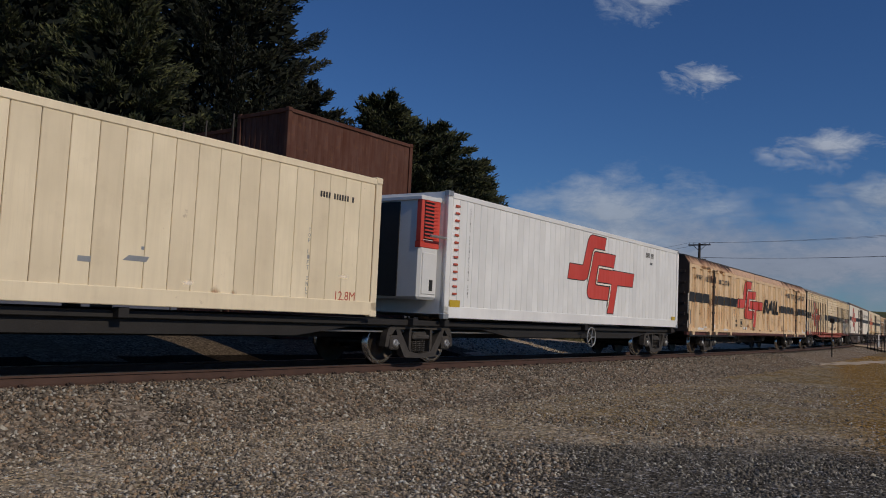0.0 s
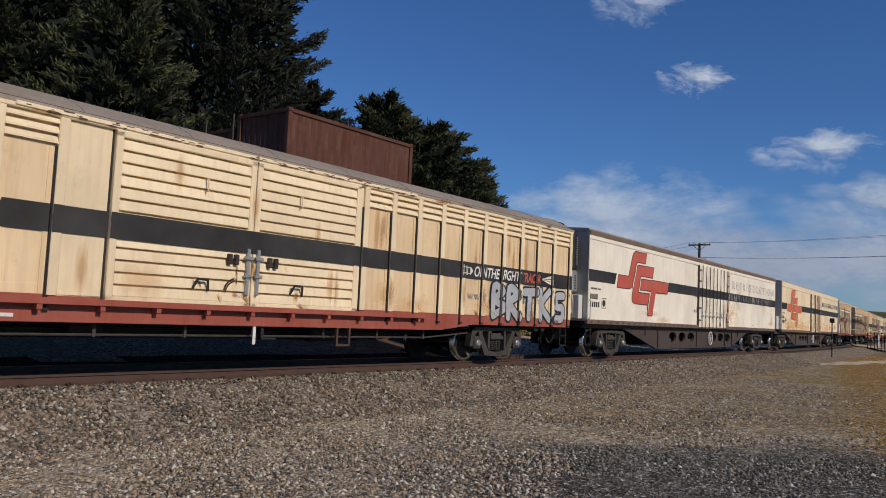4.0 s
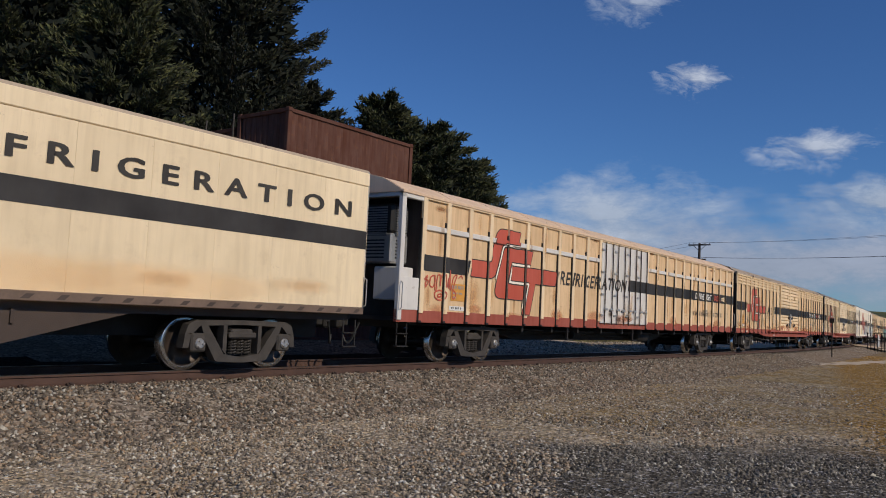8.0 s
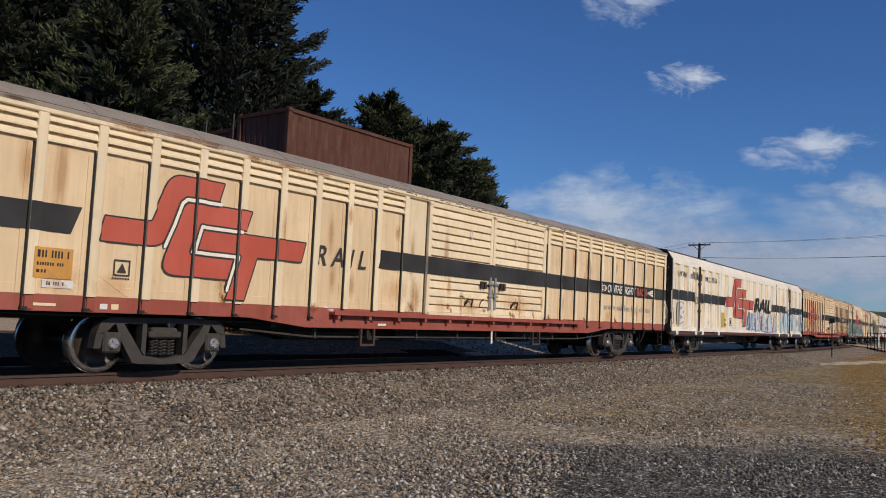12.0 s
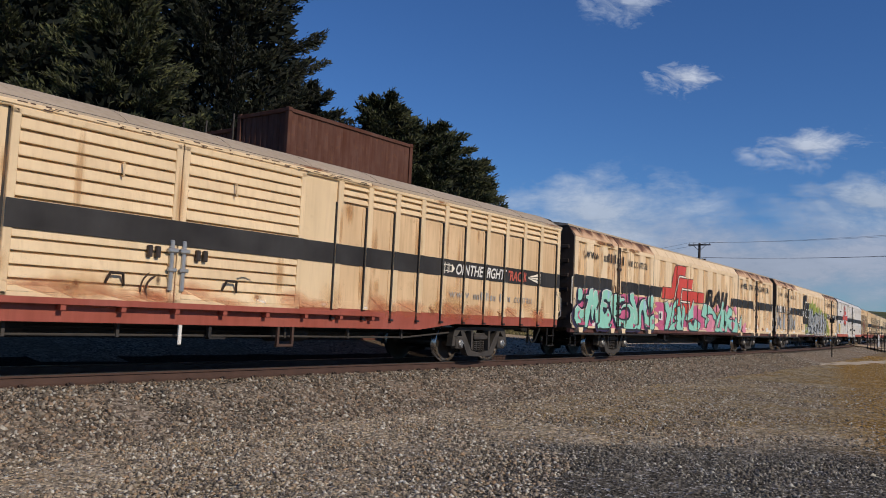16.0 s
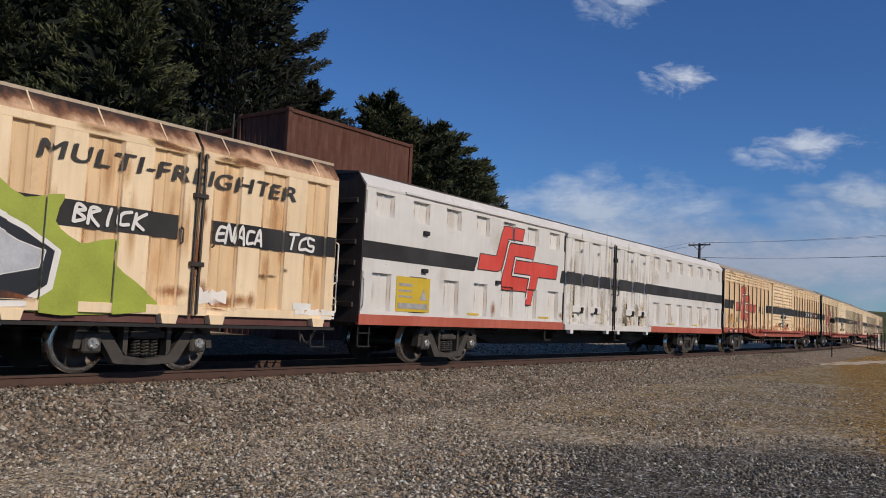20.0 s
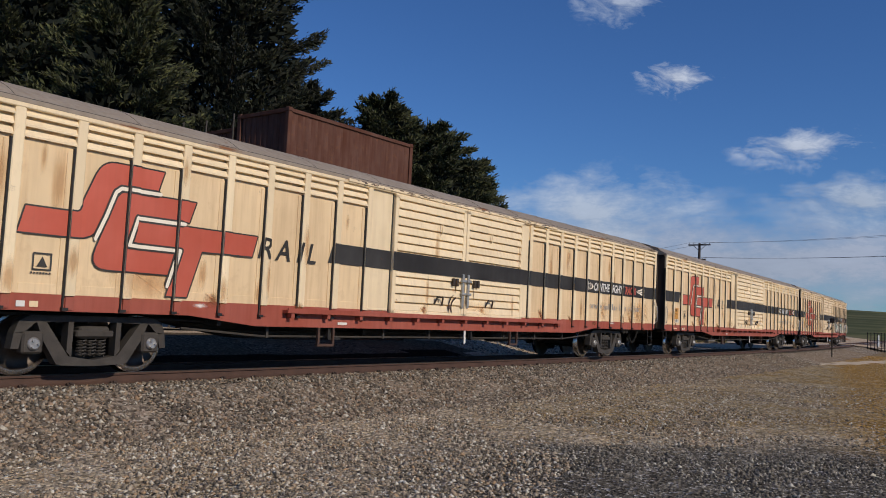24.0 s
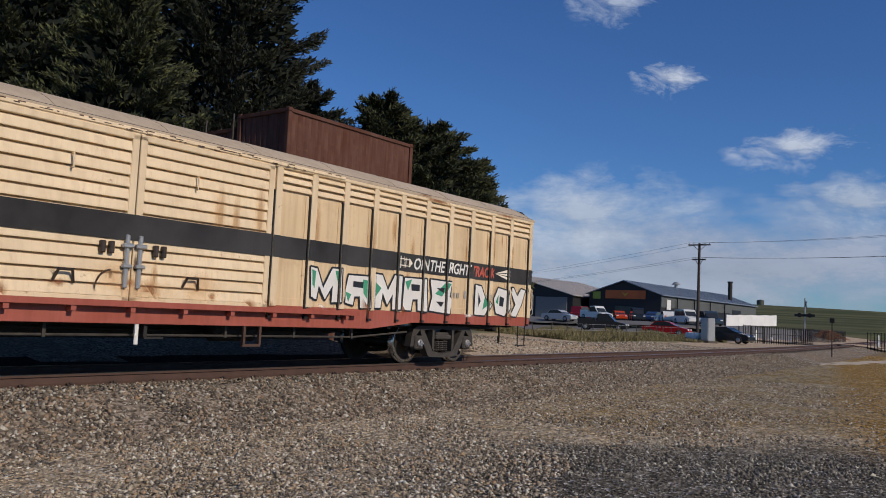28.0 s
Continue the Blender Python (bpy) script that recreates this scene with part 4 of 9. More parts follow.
    decal("badge", [rect(8.05, 8.40, 1.22, 1.25), rect(8.05, 8.40, 1.55, 1.58), rect(8.05, 8.08, 1.25, 1.55), rect(8.37, 8.40, 1.25, 1.55),
                    [(8.225 + 0.11 * math.cos(a), 1.40 + 0.11 * math.sin(a)) for a in np.linspace(0, 6.28, 15)[:-1]]], ink, w, side, 0.006)
    decal("card", [rect(8.7, 9.3, 1.10, 1.22), rect(2.0, 2.5, 1.10, 1.15), rect(23.2, 23.7, 1.1, 1.22)], MAT["white_ink"], w, side, 0.006)
    k = len(label) * 7
    if paint_name == "cream_pale":
        weather(w, side, k, [("soot", 3, 20.8, 21.2, 3.42, 3.56, 0.7, 0.4), ("scorch", 4, 20.6, 21.3, 2.6, 3.3, 0.3, 0.9), ("tan", 10, 0.5, L - 0.5, 1.3, 2.9, 0.5, 1.6), ("rust", 6, 0.4, L - 0.4, 1.0, 1.4, 0.3, 0.5), ("scrape", 6, 17.8, 24.2, 1.0, 1.15, 0.9, 0.2)])
    else:
        weather(w, side, k, [("soot", 3, 2.9, 3.6, 3.42, 3.52, 0.25, 0.2), ("soot", 3, 20.8, 21.3, 3.42, 3.52, 0.25, 0.2),
                         ("rust", 4, 2.9, 3.7, 1.5, 3.2, 0.25, 1.1), ("rust", 4, 20.7, 21.4, 1.5, 3.2, 0.25, 1.1), ("tan", 12, 0.5, L - 0.5, 1.3, 2.9, 0.6, 1.6), ("rust", 9, 0.4, L - 0.4, 1.0, 1.4, 0.3, 0.7),
                         ("soot", 3, 22.2, 23.2, 1.62, 1.80, 0.35, 0.16), ("soot", 2, 1.4, 2.6, 1.6, 1.8, 0.35, 0.16)])
    if paint_name != "cream_pale":
        weather(w, side, k + 9, [("streak", 16, 0.4, 6.3, 1.6, 3.3, 0.22, 1.3), ("streak", 16, 17.9, 24.0, 1.6, 3.3, 0.22, 1.3), ("streak", 14, 6.7, 17.5, 1.6, 3.3, 0.22, 1.5), ("rust", 8, 0.4, L - 0.4, 1.0, 1.3, 1.2, 0.3), ("tan", 10, 6.8, 17.6, 1.2, 2.0, 0.7, 1.2)])
    # brown line on each recess edge: grime and rib shading in one colour
    for a, b in recs:
        for e in (a, b):
            grime = decal("grime_line", [rect(e - 0.05, e + 0.05, 1.1, 3.46)], MAT["streak"], w, side, 0.0039)
            grime.visible_shadow = False
    # paint scuffed to white along the feet of the doors
    rng = random.Random(k + 3)
    for x0, x1, z0, z1 in ((21.12, 21.75, 1.09, 1.40), (19.1, 19.85, 1.09, 1.18), (23.25, 24.28, 1.0, 1.13), (23.9, 24.28, 0.94, 1.0), (3.42, 3.9, 1.09, 1.3), (1.2, 2.0, 1.0, 1.12), (5.1, 5.8, 1.0, 1.1)):
        n = 9
        top = [(x0 + (x1 - x0) * i / n + rng.uniform(-0.02, 0.02), z1 - rng.uniform(0, 0.35) * (z1 - z0)) for i in range(n + 1)]
        low = [(x0 + (x1 - x0) * i / n, z0 + rng.uniform(0, 0.25) * (z1 - z0)) for i in range(n, -1, -1)]
        decal("scuff", [[top[i], top[i + 1], low[n - i - 1], low[n - i]] for i in range(n)], MAT["white_scuff"], w, side, 0.005, "white scuffed patch", 0.00005)
    for x, m in ((0.0, -1), (L, 1)):
        for z0, z1 in ((1.05, 1.36), (1.62, 2.42)):
            part("hand_rail", Shape().tube([(x, -1.44, z1), (x + m * 0.07, -1.45, z1 - 0.04), (x + m * 0.07, -1.45, z0 + 0.04), (x, -1.44, z0)], 0.016), MAT["cream_pale"], w, "slim pale corner handrail")
    underframe(w, L, 0.55)
    ends(w, L, 0.85)
    bogie(w, 3.75)
    bogie(w, L - 3.75)
    return w, side


# ---- white van with two rows of pressed panels ----
def pressed_van(label, L=24.15):
    w = thing("pressed_panel_van", label, "railway wagon", "wagons of the freight train")
    P = MAT["white"]
    part("body", Shape().box(0.02, L - 0.02, -1.335, 1.38, 1.0, 3.62), P, w)
    for x in (0.0, L):
        m = 1 if x == 0 else -1
        s = Shape().box(min(x, x + m * 0.04), max(x, x + m * 0.04), -1.45, 1.45, 0.9, 3.64)
        s.prism([(-1.45, 3.64), (1.45, 3.64), (1.25, 3.94), (-1.25, 3.94)], min(x, x + m * 0.04), max(x, x + m * 0.04), "x")
        for k in range(6):
            part("end_rib", Shape().box(min(x - m * 0.05, x), max(x - m * 0.05, x), -1.3, 1.3, 1.2 + k * 0.42, 1.3 + k * 0.42, 0.008), MAT["end"], w)
        part("end_wall", s, MAT["end"], w)
    recs = []
    for a, b, n in ((0.04, 8.86, 7), (15.62, L - 0.04, 7)):
        step = (b - a) / n
        rr = [(a + step * (k + 0.5) - 0.26, a + step * (k + 0.5) + 0.26) for k in range(n)]
        s = Shape().box(a, b, -1.45, -1.34, 3.56, 3.64).box(a, b, -1.45, -1.34, 1.92, 3.10).box(a, b, -1.45, -1.34, 1.06, 1.14)
        cuts = [a] + [t for r in rr for t in r] + [b]
        for z0, z1 in ((3.10, 3.56), (1.14, 1.92)):
            for k in range(0, len(cuts), 2):
                s.prism([(cuts[k], -1.34), (cuts[k], -1.36), (cuts[k] + 0.05, -1.45), (cuts[k + 1] - 0.05, -1.45), (cuts[k + 1], -1.36), (cuts[k + 1], -1.34)], z0, z1, "z")
            recs += [(p, q, z0, z1) for p, q in rr]
        ob = part("side_panel", s, P, w)
        for p, q in rr:
            for z0, z1 in ((3.10, 3.56), (1.14, 1.92)):
                put("recess", shared(("press", z0), lambda: Shape().prism([(-0.26, -1.36), (-0.04, -1.36), (0.0, -1.385), (0.04, -1.36), (0.26, -1.36), (0.26, -1.335), (-0.26, -1.335)], z0, z1, "z").mesh("recess", P)), ob, ((p + q) / 2, 0, 0))
    door_recs = []
    for a, b, rr in ((8.90, 12.22, ((9.42, 10.02), (10.66, 11.22), (11.86, 12.12))), (12.28, 15.58, ((12.38, 12.66), (13.36, 13.92), (14.46, 15.0)))):
        door_recs += rr
        d = part("door", Shape().box(a, b, -1.45, -1.40, 0.86, 3.66), P, w, "white door with deep rounded ribs")
        part("top_frame", Shape().box(a, b, -1.53, -1.45, 3.52, 3.66, 0.012), P, d)
        part("bottom_frame", Shape().box(a, b, -1.53, -1.45, 0.86, 1.04, 0.012), P, d)
        cuts = [a] + [t for r in rr for t in r] + [b]
        for p0, p1 in zip(cuts[::2], cuts[1::2]):
            q = min(0.12, (p1 - p0) / 3)
            part("rib", Shape().prism([(p0, -1.449), (p0 + q * 0.25, -1.49), (p0 + q * 0.6, -1.515), (p0 + q, -1.525), (p1 - q, -1.525), (p1 - q * 0.6, -1.515), (p1 - q * 0.25, -1.49), (p1, -1.449)], 1.04, 3.52, "z"), P, d)
            part("seam", Shape().box((p0 + p1) / 2 - 0.008, (p0 + p1) / 2 + 0.008, -1.530, -1.524, 1.04, 3.52), MAT["faded_ink"], d)
        for r0, r1 in rr:
            if r1 - r0 > 0.4:
                xm, side_of = (r0 + r1) / 2, 0.12 if (r0 + r1) / 2 < (a + b) / 2 else -0.12
                part("catch_plate", Shape().box(r0 - 0.1, r1 + 0.1, -1.532, -1.45, 1.38, 1.58, 0.01), P, d)
                part("vent_catch", Shape().box(xm + side_of - 0.05, xm + side_of + 0.09, -1.59, -1.53, 1.36, 1.42, 0.01).box(xm + side_of + 0.02, xm + side_of + 0.09, -1.60, -1.53, 1.42, 1.54, 0.01), MAT["frame"], d, "black steel catch")
                part("vent_ring", Shape().cyl((r1 - 0.08, -1.50, 3.22), (r1 - 0.08, -1.45, 3.22), 0.05, 10), MAT["galv"], d)
        for x in (a + 0.4, b - 0.4):
            part("door_foot", Shape().prism([(-0.10, 0.87), (0.10, 0.87), (0.08, 0.76), (-0.08, 0.76)], -1.54, -1.42), P, d, at=(x, 0, 0))
        hx = 12.06 if a < 10 else 12.52
        part("handle", Shape().tube([(hx, -1.52, 2.0), (hx, -1.58, 2.03), (hx, -1.58, 2.26), (hx, -1.52, 2.29)], 0.016), MAT["frame"], d)
    for z in (1.57, 3.12):
        part("lock_keeper", Shape().box(12.14, 12.36, -1.60, -1.52, z - 0.07, z + 0.07, 0.015), MAT["frame"], w)
    for dx in (-0.07, 0.07):
        part("lock_bar", Shape().cyl((12.25 + dx, -1.55, 0.9), (12.25 + dx, -1.55, 3.6), 0.022, 8), MAT["wheel"], w)
    for x in (8.86, 15.58):
        part("door_gap", Shape().box(x, x + 0.04, -1.46, -1.38, 0.86, 3.64), MAT["black"], w)
    part("roof_lip", Shape().box(1.3, 8.86, -1.50, -1.44, 3.655, 3.70, 0.006), P, w)
    part("eave", Shape().prism([(-1.46, 3.64), (-1.46, 3.68), (-1.26, 3.93), (-1.2, 3.93), (-1.2, 3.64)], 0.03, L - 0.03, "x"), P, w)
    part("roof", Shape().prism([(-1.27, 3.92), (-1.27, 3.95), (-0.5, 4.02), (0.5, 4.02), (1.27, 3.95), (1.27, 3.92)], -0.02, L + 0.02, "x"), MAT["dark_roof"], w)
    prof = [(0.0, 1.10), (0.0, 0.85), (L, 0.85), (L, 1.10)]
    part("sole_bar", Shape().prism([(0, 1.07), (0, 0.86), (8.88, 0.86), (8.88, 1.07)], -1.465, -1.38).prism([(15.6, 1.07), (15.6, 0.86), (L, 0.86), (L, 1.07)], -1.465, -1.38).prism(prof, 1.38, 1.45), MAT["sole_bright"], w, "red oxide sole bar")

    def depth(x, z):
        if 8.9 < x < 15.6:
            return -1.452 if 1.04 < z < 3.52 and any(p < x < q for p, q in door_recs) else -1.527
        return -1.388 if any(p < x < q and a < z < b for p, q, a, b in recs) else -1.451
    side = Side(sorted([t for r in recs for t in r[:2]] + [8.9, 15.6] + [t for r in door_recs for t in r]), [1.14, 1.92, 3.10, 3.56], depth)
    stripes(w, side, [rect(0.02, 4.12, 2.20, 2.55, 0, 0.16), rect(8.6, L - 0.02, 2.18, 2.54, 0.1, 0)], 0.004)
    emblem(w, side, 4.28, 1.50, 4.15, 1.96, MAT["red_new"], MAT["ink"], P)
    decal("warning_sign", [rect(1.15, 2.35, 1.16, 1.90)], MAT["yellow"], w, Side([], [], lambda x, z: -1.455), 0.004, "yellow hazard board")
    decal("warning_mark", [[(1.98, 1.42), (2.25, 1.42), (2.115, 1.68)], rect(1.22, 1.7, 1.70, 1.76), rect(1.22, 1.7, 1.58, 1.62), rect(1.22, 1.7, 1.46, 1.50), rect(1.22, 2.28, 1.22, 1.34)], MAT["faded_ink"], w, Side([], [], lambda x, z: -1.459), 0.004)
    decal("marker", [rect(x, x + 0.6, 1.15, 1.20) for x in (3.9, 7.4, 17.5, 20.2)], MAT["yellow"], w, side, 0.006)
    for x, z in ((2.0, 2.85), (2.0, 2.02), (5.1, 1.95)):
        part("bump_stop", Shape().box(x, x + 0.18, -1.53, -1.45, z, z + 0.09, 0.01), MAT["frame"], w)
    # brown-grey strips along the edges of the door recesses
    for p0, p1 in door_recs:
        for e in (p0, p1):
            decal("grime_line", [rect(e - 0.16, e + 0.16, 1.06, 3.5)], MAT["grime"], w, side, 0.0039).visible_shadow = False
    # narrow brown strips along the edges of the side recesses
    for p0, p1, z0, z1 in recs:
        for e in (p0, p1):
            decal("grime_line", [rect(e - 0.06, e + 0.06, z0, z1)], MAT["streak"], w, side, 0.0039).visible_shadow = False
    weather(w, side, 6, [("grime", 14, 9.0, 15.5, 1.1, 1.7, 0.5, 0.9), ("grime", 8, 9.0, 15.5, 2.6, 3.4, 0.3, 1.2), ("grey", 12, 8.9, 15.6, 1.2, 3.4, 0.5, 1.8), ("grey", 10, 8.9, 15.6, 1.0, 1.5, 1.2, 0.4), ("grey", 12, 0.5, L - 0.5, 1.1, 3.4, 1.0, 1.0)])
    weather(w, side, 5, [("tan", 4, 0.5, L - 0.5, 1.2, 1.7, 0.8, 0.8), ("grey", 8, 9.2, 15.3, 1.0, 1.5, 0.5, 0.5), ("rust", 4, 0.5, L - 0.5, 1.1, 1.4, 0.3, 0.5)])
    underframe(w, L, 0.55)
    ends(w, L, 0.85)
    bogie(w, 3.6)
    bogie(w, L - 3.6)
    return w, side

# ---- refrigerated vans ----
def holed_plate(s, x0, x1, z0, z1, cx, cz, rx, rz, y0, y1, n=20):
    """A plate with an oval hole through it."""
    outer, inner = [], []
    for i in range(n):
        a = 2 * math.pi * i / n
        c, q = math.cos(a), math.sin(a)
        k = min((x1 - cx if c > 0 else cx - x0) / max(abs(c), 1e-6), (z1 - cz if q > 0 else cz - z0) / max(abs(q), 1e-6))
        outer.append((min(max(cx + k * c, x0), x1), min(max(cz + k * q, z0), z1)))
        inner.append((cx + rx * c, cz + rz * q))
    for p in [(x0, z0), (x1, z0), (x1, z1), (x0, z1)]:
        i = min(range(n), key=lambda j: (outer[j][0] - p[0]) ** 2 + (outer[j][1] - p[1]) ** 2)
        outer[i] = p
    vs = [(x, y0, z) for x, z in outer] + [(x, y0, z) for x, z in inner] + [(x, y1, z) for x, z in outer] + [(x, y1, z) for x, z in inner]
    fs = []
    for i in range(n):
        j = (i + 1) % n
        fs += [(i, j, j + n, i + n), (i + 2 * n, i + 3 * n, j + 3 * n, j + 2 * n), (i + n, j + n, j + 3 * n, i + 3 * n)]
    s.add(vs, fs)


def cooling_unit(w, x, y0=-1.15, y1=1.15, z0=1.3, z1=3.7, deep=0.7, red=False):
    """A diesel cooling unit on a wagon's or container's nose."""
    casing = MAT["plastic_white"] if red else MAT["black"]
    u = part("cooling_unit", Shape().box(x - deep, x, y0, y1, z0 if red else z0 + 0.95, z1, 0.06), casing, w, "diesel cooling unit with grilles")
    for k in range(12):
        z = z0 + (z1 - z0) * (0.55 + 0.035 * k)
        s = Shape().box(x - deep + 0.12, x - 0.12, y0 - 0.03, y0 + 0.01, z, z + 0.035)
        if not red:
            s.box(x - deep - 0.03, x - deep + 0.01, y0 + 0.15, y1 - 0.15, z, z + 0.03)
        part("grille_slat", s, MAT["red_new"] if red else MAT["grey_unit"], u, "red grille slat" if red else "")
    if red:
        part("lower_door", Shape().box(x - deep + 0.1, x - 0.1, y0 - 0.02, y0, z0 + 0.12, z0 + 1.05, 0.01), MAT["plastic_white"], u)
    else:
        part("silver_casing", Shape().box(x - deep, x, y0 + 0.01, y1 - 0.01, z0 + 0.30, z0 + 0.95, 0.04), MAT["galv"], u, "silver lower casing")
        for k in range(6):
            z = z0 + 0.40 + k * 0.075
            part("slot", Shape().box(x - deep - 0.012, x - deep, y0 + 0.2, y1 - 0.2, z, z + 0.03).box(x - deep + 0.15, x - 0.15, y0 - 0.012, y0 + 0.01, z, z + 0.03), MAT["black"], u)
        part("battery_box", Shape().box(x - deep + 0.05, x - 0.04, y0 - 0.2, y0 + 0.5, z0 - 0.5, z0 + 0.22, 0.02), MAT["white"], w, "grimy white equipment box")
    if red:
        part("band", Shape().box(x - deep - 0.015, x - 0.02, y0 - 0.015, y0 + 0.14, z0 + 1.16, z0 + 1.30, 0.01).box(x - deep - 0.015, x - deep + 0.10, y0 - 0.015, y0 + 0.12, z0 + 1.3, z1 - 0.05, 0.01).box(
            x - 0.25, x - 0.02, y0 - 0.015, y0 + 0.1, z0 + 1.3, z1 - 0.05, 0.01), MAT["red_new"], u, "red moulded surround")
        part("dark_mesh", Shape().box(x - deep + 0.1, x - 0.2, y0 - 0.005, y0, z0 + 1.35, z1 - 0.1), MAT["black"], u)
        part("guard_rail", Shape().tube([(x - 0.02, y0 - 0.2, z0 + 1.42), (x - deep + 0.1, y0 - 0.2, z0 + 1.42)], 0.03), MAT["galv"], u)
        part("plate", Shape().box(x - deep + 0.5, x - 0.35, y0 - 0.024, y0 - 0.02, z0 + 0.2, z0 + 0.45), MAT["black"], u)
        # added black panel that keeps most of the front face dark
        part("front_grille", Shape().box(x - deep - 0.025, x - deep, y0 + 0.6, y1 - 0.14, z0 + 0.05, z1 - 0.15, 0.008), MAT["black"], u, "black panel over the front")
        part("top_cap", Shape().prism([(x, z1), (x - deep - 0.06, z1 - 0.05), (x - deep - 0.06, z1 - 0.12), (x, z1 - 0.10)], y0 - 0.03, y1 + 0.03), casing, u)
    return u


def chiller_van(label, L, paint_name, logo, text_mat, d0, d1, logo_x, roof, gap_front=0.0):
    w = thing("refrigerated_van", label, "railway wagon", "wagons of the freight train")
    P = MAT[paint_name]
    h = gap_front
    part("body", Shape().box(h + 0.02, L - 0.02, -1.40, 1.44, 1.2, 3.88), P, w)
    for x in (h, L):
        m = 1 if x == h else -1
        part("end_wall", Shape().box(min(x, x + m * 0.04), max(x, x + m * 0.04), -1.45, 1.45, 1.14, 3.92, 0.01), MAT["galv"], w, "worn metal end frame")
    n = int((L - h) / 1.22)
    joint = 0.003
    step = (L - h) / n
    for k in range(n):
        x = h + k * step
        if d0 - 0.1 < x + step / 2 < d1 + 0.1:
            continue
        put("side_sheet", shared(("csheet", paint_name, round(step, 4)), lambda: Shape().prism([(0, -1.40), (0, -1.446), (joint, -1.45), (step - joint, -1.45), (step - 0.002, -1.446), (step - 0.002, -1.40)], 1.2, 3.62, "z").mesh("side_sheet", P)), w, (x, 0, 0))
    part("top_rail", Shape().box(h, L, -1.46, -1.36, 3.63, 3.90, 0.015), P, w)
    part("roof", Shape().prism([(-1.45, 3.89), (-1.40, 3.96), (-0.6, 4.0), (0.6, 4.0), (1.40, 3.96), (1.45, 3.89)], h - 0.01, L + 0.01, "x"), MAT[roof], w)
    part("bottom_rail", Shape().box(h, L, -1.465, -1.36, 1.06, 1.2, 0.01).box(h, L, 1.36, 1.465, 1.06, 1.2, 0.01), MAT["trim"], w, "dark grimy bottom rail")
    s = Shape()
    for k in range(int((L - h) / 0.5)):
        x = h + 0.2 + k * 0.5
        s.add([(x, -1.467, 1.09), (x + 0.12, -1.467, 1.09), (x + 0.2, -1.467, 1.16), (x + 0.08, -1.467, 1.16)], [(0, 1, 2, 3)])
    part("rail_marks", s, MAT["brown_frame"], w)
    # doors: two leaves with locking bars
    xm = (d0 + d1) / 2
    for a, b in ((d0, xm - 0.01), (xm + 0.01, d1)):
        d = part("door", Shape().box(a, b, -1.48, -1.40, 1.12, 3.64, 0.012), P, w)
        fr = (0.125, 0.375, 0.625, 0.875) if paint_name != "cream" else (0.38, 0.62, 0.74) if a == d0 else (0.06, 0.34, 0.60)
        for k in range(len(fr)):
            x = a + (b - a) * fr[k]
            part("lock_bar", Shape().cyl((x, -1.52, 1.05), (x, -1.52, 3.66), 0.016, 8), MAT["wheel"], d, "dark vertical locking bar")
            part("handle", Shape().box(x - 0.05, x + 0.12, -1.56, -1.51, 1.55, 1.62, 0.01).box(x - 0.04, x + 0.04, -1.55, -1.5, 1.72, 1.78, 0.01), MAT["cap"], d)
        for z in (1.4, 1.9, 2.5, 3.0, 3.45):
            xx = a if a == d0 else b
            part("hinge", Shape().prism([(xx - (0.04 if xx == d0 else 0.16), z - 0.02), (xx + (0.16 if xx == d0 else 0.04), z - 0.035), (xx + (0.16 if xx == d0 else 0.04), z + 0.03), (xx - (0.04 if xx == d0 else 0.16), z + 0.02)], -1.52, -1.46), MAT["cap" if paint_name == "cream" else "wheel"], d)
    part("door_frame", Shape().box(d0 - 0.07, d0 - 0.01, -1.475, -1.40, 1.12, 3.66).box(d1 + 0.01, d1 + 0.07, -1.475, -1.40, 1.12, 3.66), MAT["wheel"], w)
    side = Side([d0, d1], [], lambda x, z: -1.482 if d0 < x < d1 else -1.4515)
    lx = h + logo_x
    stripes(w, side, [rect(h + 0.02, lx - 0.18, 2.36, 2.72, 0, 0.14), rect(lx + 4.86, L - 0.02, 2.36, 2.72, 0.12, 0)])
    emblem(w, side, lx, 1.44, 4.89, 2.13, MAT[logo], MAT["ink"], P)
    if text_mat == "faded_ink":
        part("roof_edge", Shape().box(h, L, -1.472, -1.455, 3.76, 3.90), MAT["trim"], w, "brown roof edge trim")
        decal("lettering_edge", heavy(letters("REFRIGERATION", d1 + 0.83, 2.935, L - d1 - 1.31, 0.34, 0.03, 0.0, 1.75), 0.03), MAT["ink"], w, side, 0.005)
    decal("lettering", heavy(letters("REFRIGERATION", d1 + 0.85, 2.95, L - d1 - 1.37, 0.31, 0.015, 0.0, 1.75), 0.02), MAT["white_ink" if text_mat == "faded_ink" else text_mat], w, side, 0.012, "wide-spaced capitals", 0.0002)
    decal("code", bars([4], h + 0.15, 1.82, 0.6, 0.16) + bars([5], h + 0.15, 1.58, 0.75, 0.16) + bars([7, 4], h + 0.2, 2.12, 0.75, 0.05), MAT["ink"], w, side, 0.006)
    decal("badge", [rect(h + 1.02, h + 1.36, 1.56, 1.58), rect(h + 1.02, h + 1.36, 1.86, 1.88), rect(h + 1.02, h + 1.04, 1.58, 1.86), rect(h + 1.34, h + 1.36, 1.58, 1.86),
                    [(h + 1.19 + 0.11 * math.cos(a), 1.72 + 0.11 * math.sin(a)) for a in np.linspace(0, 6.28, 15)[:-1]]], MAT["ink"], w, side, 0.006)
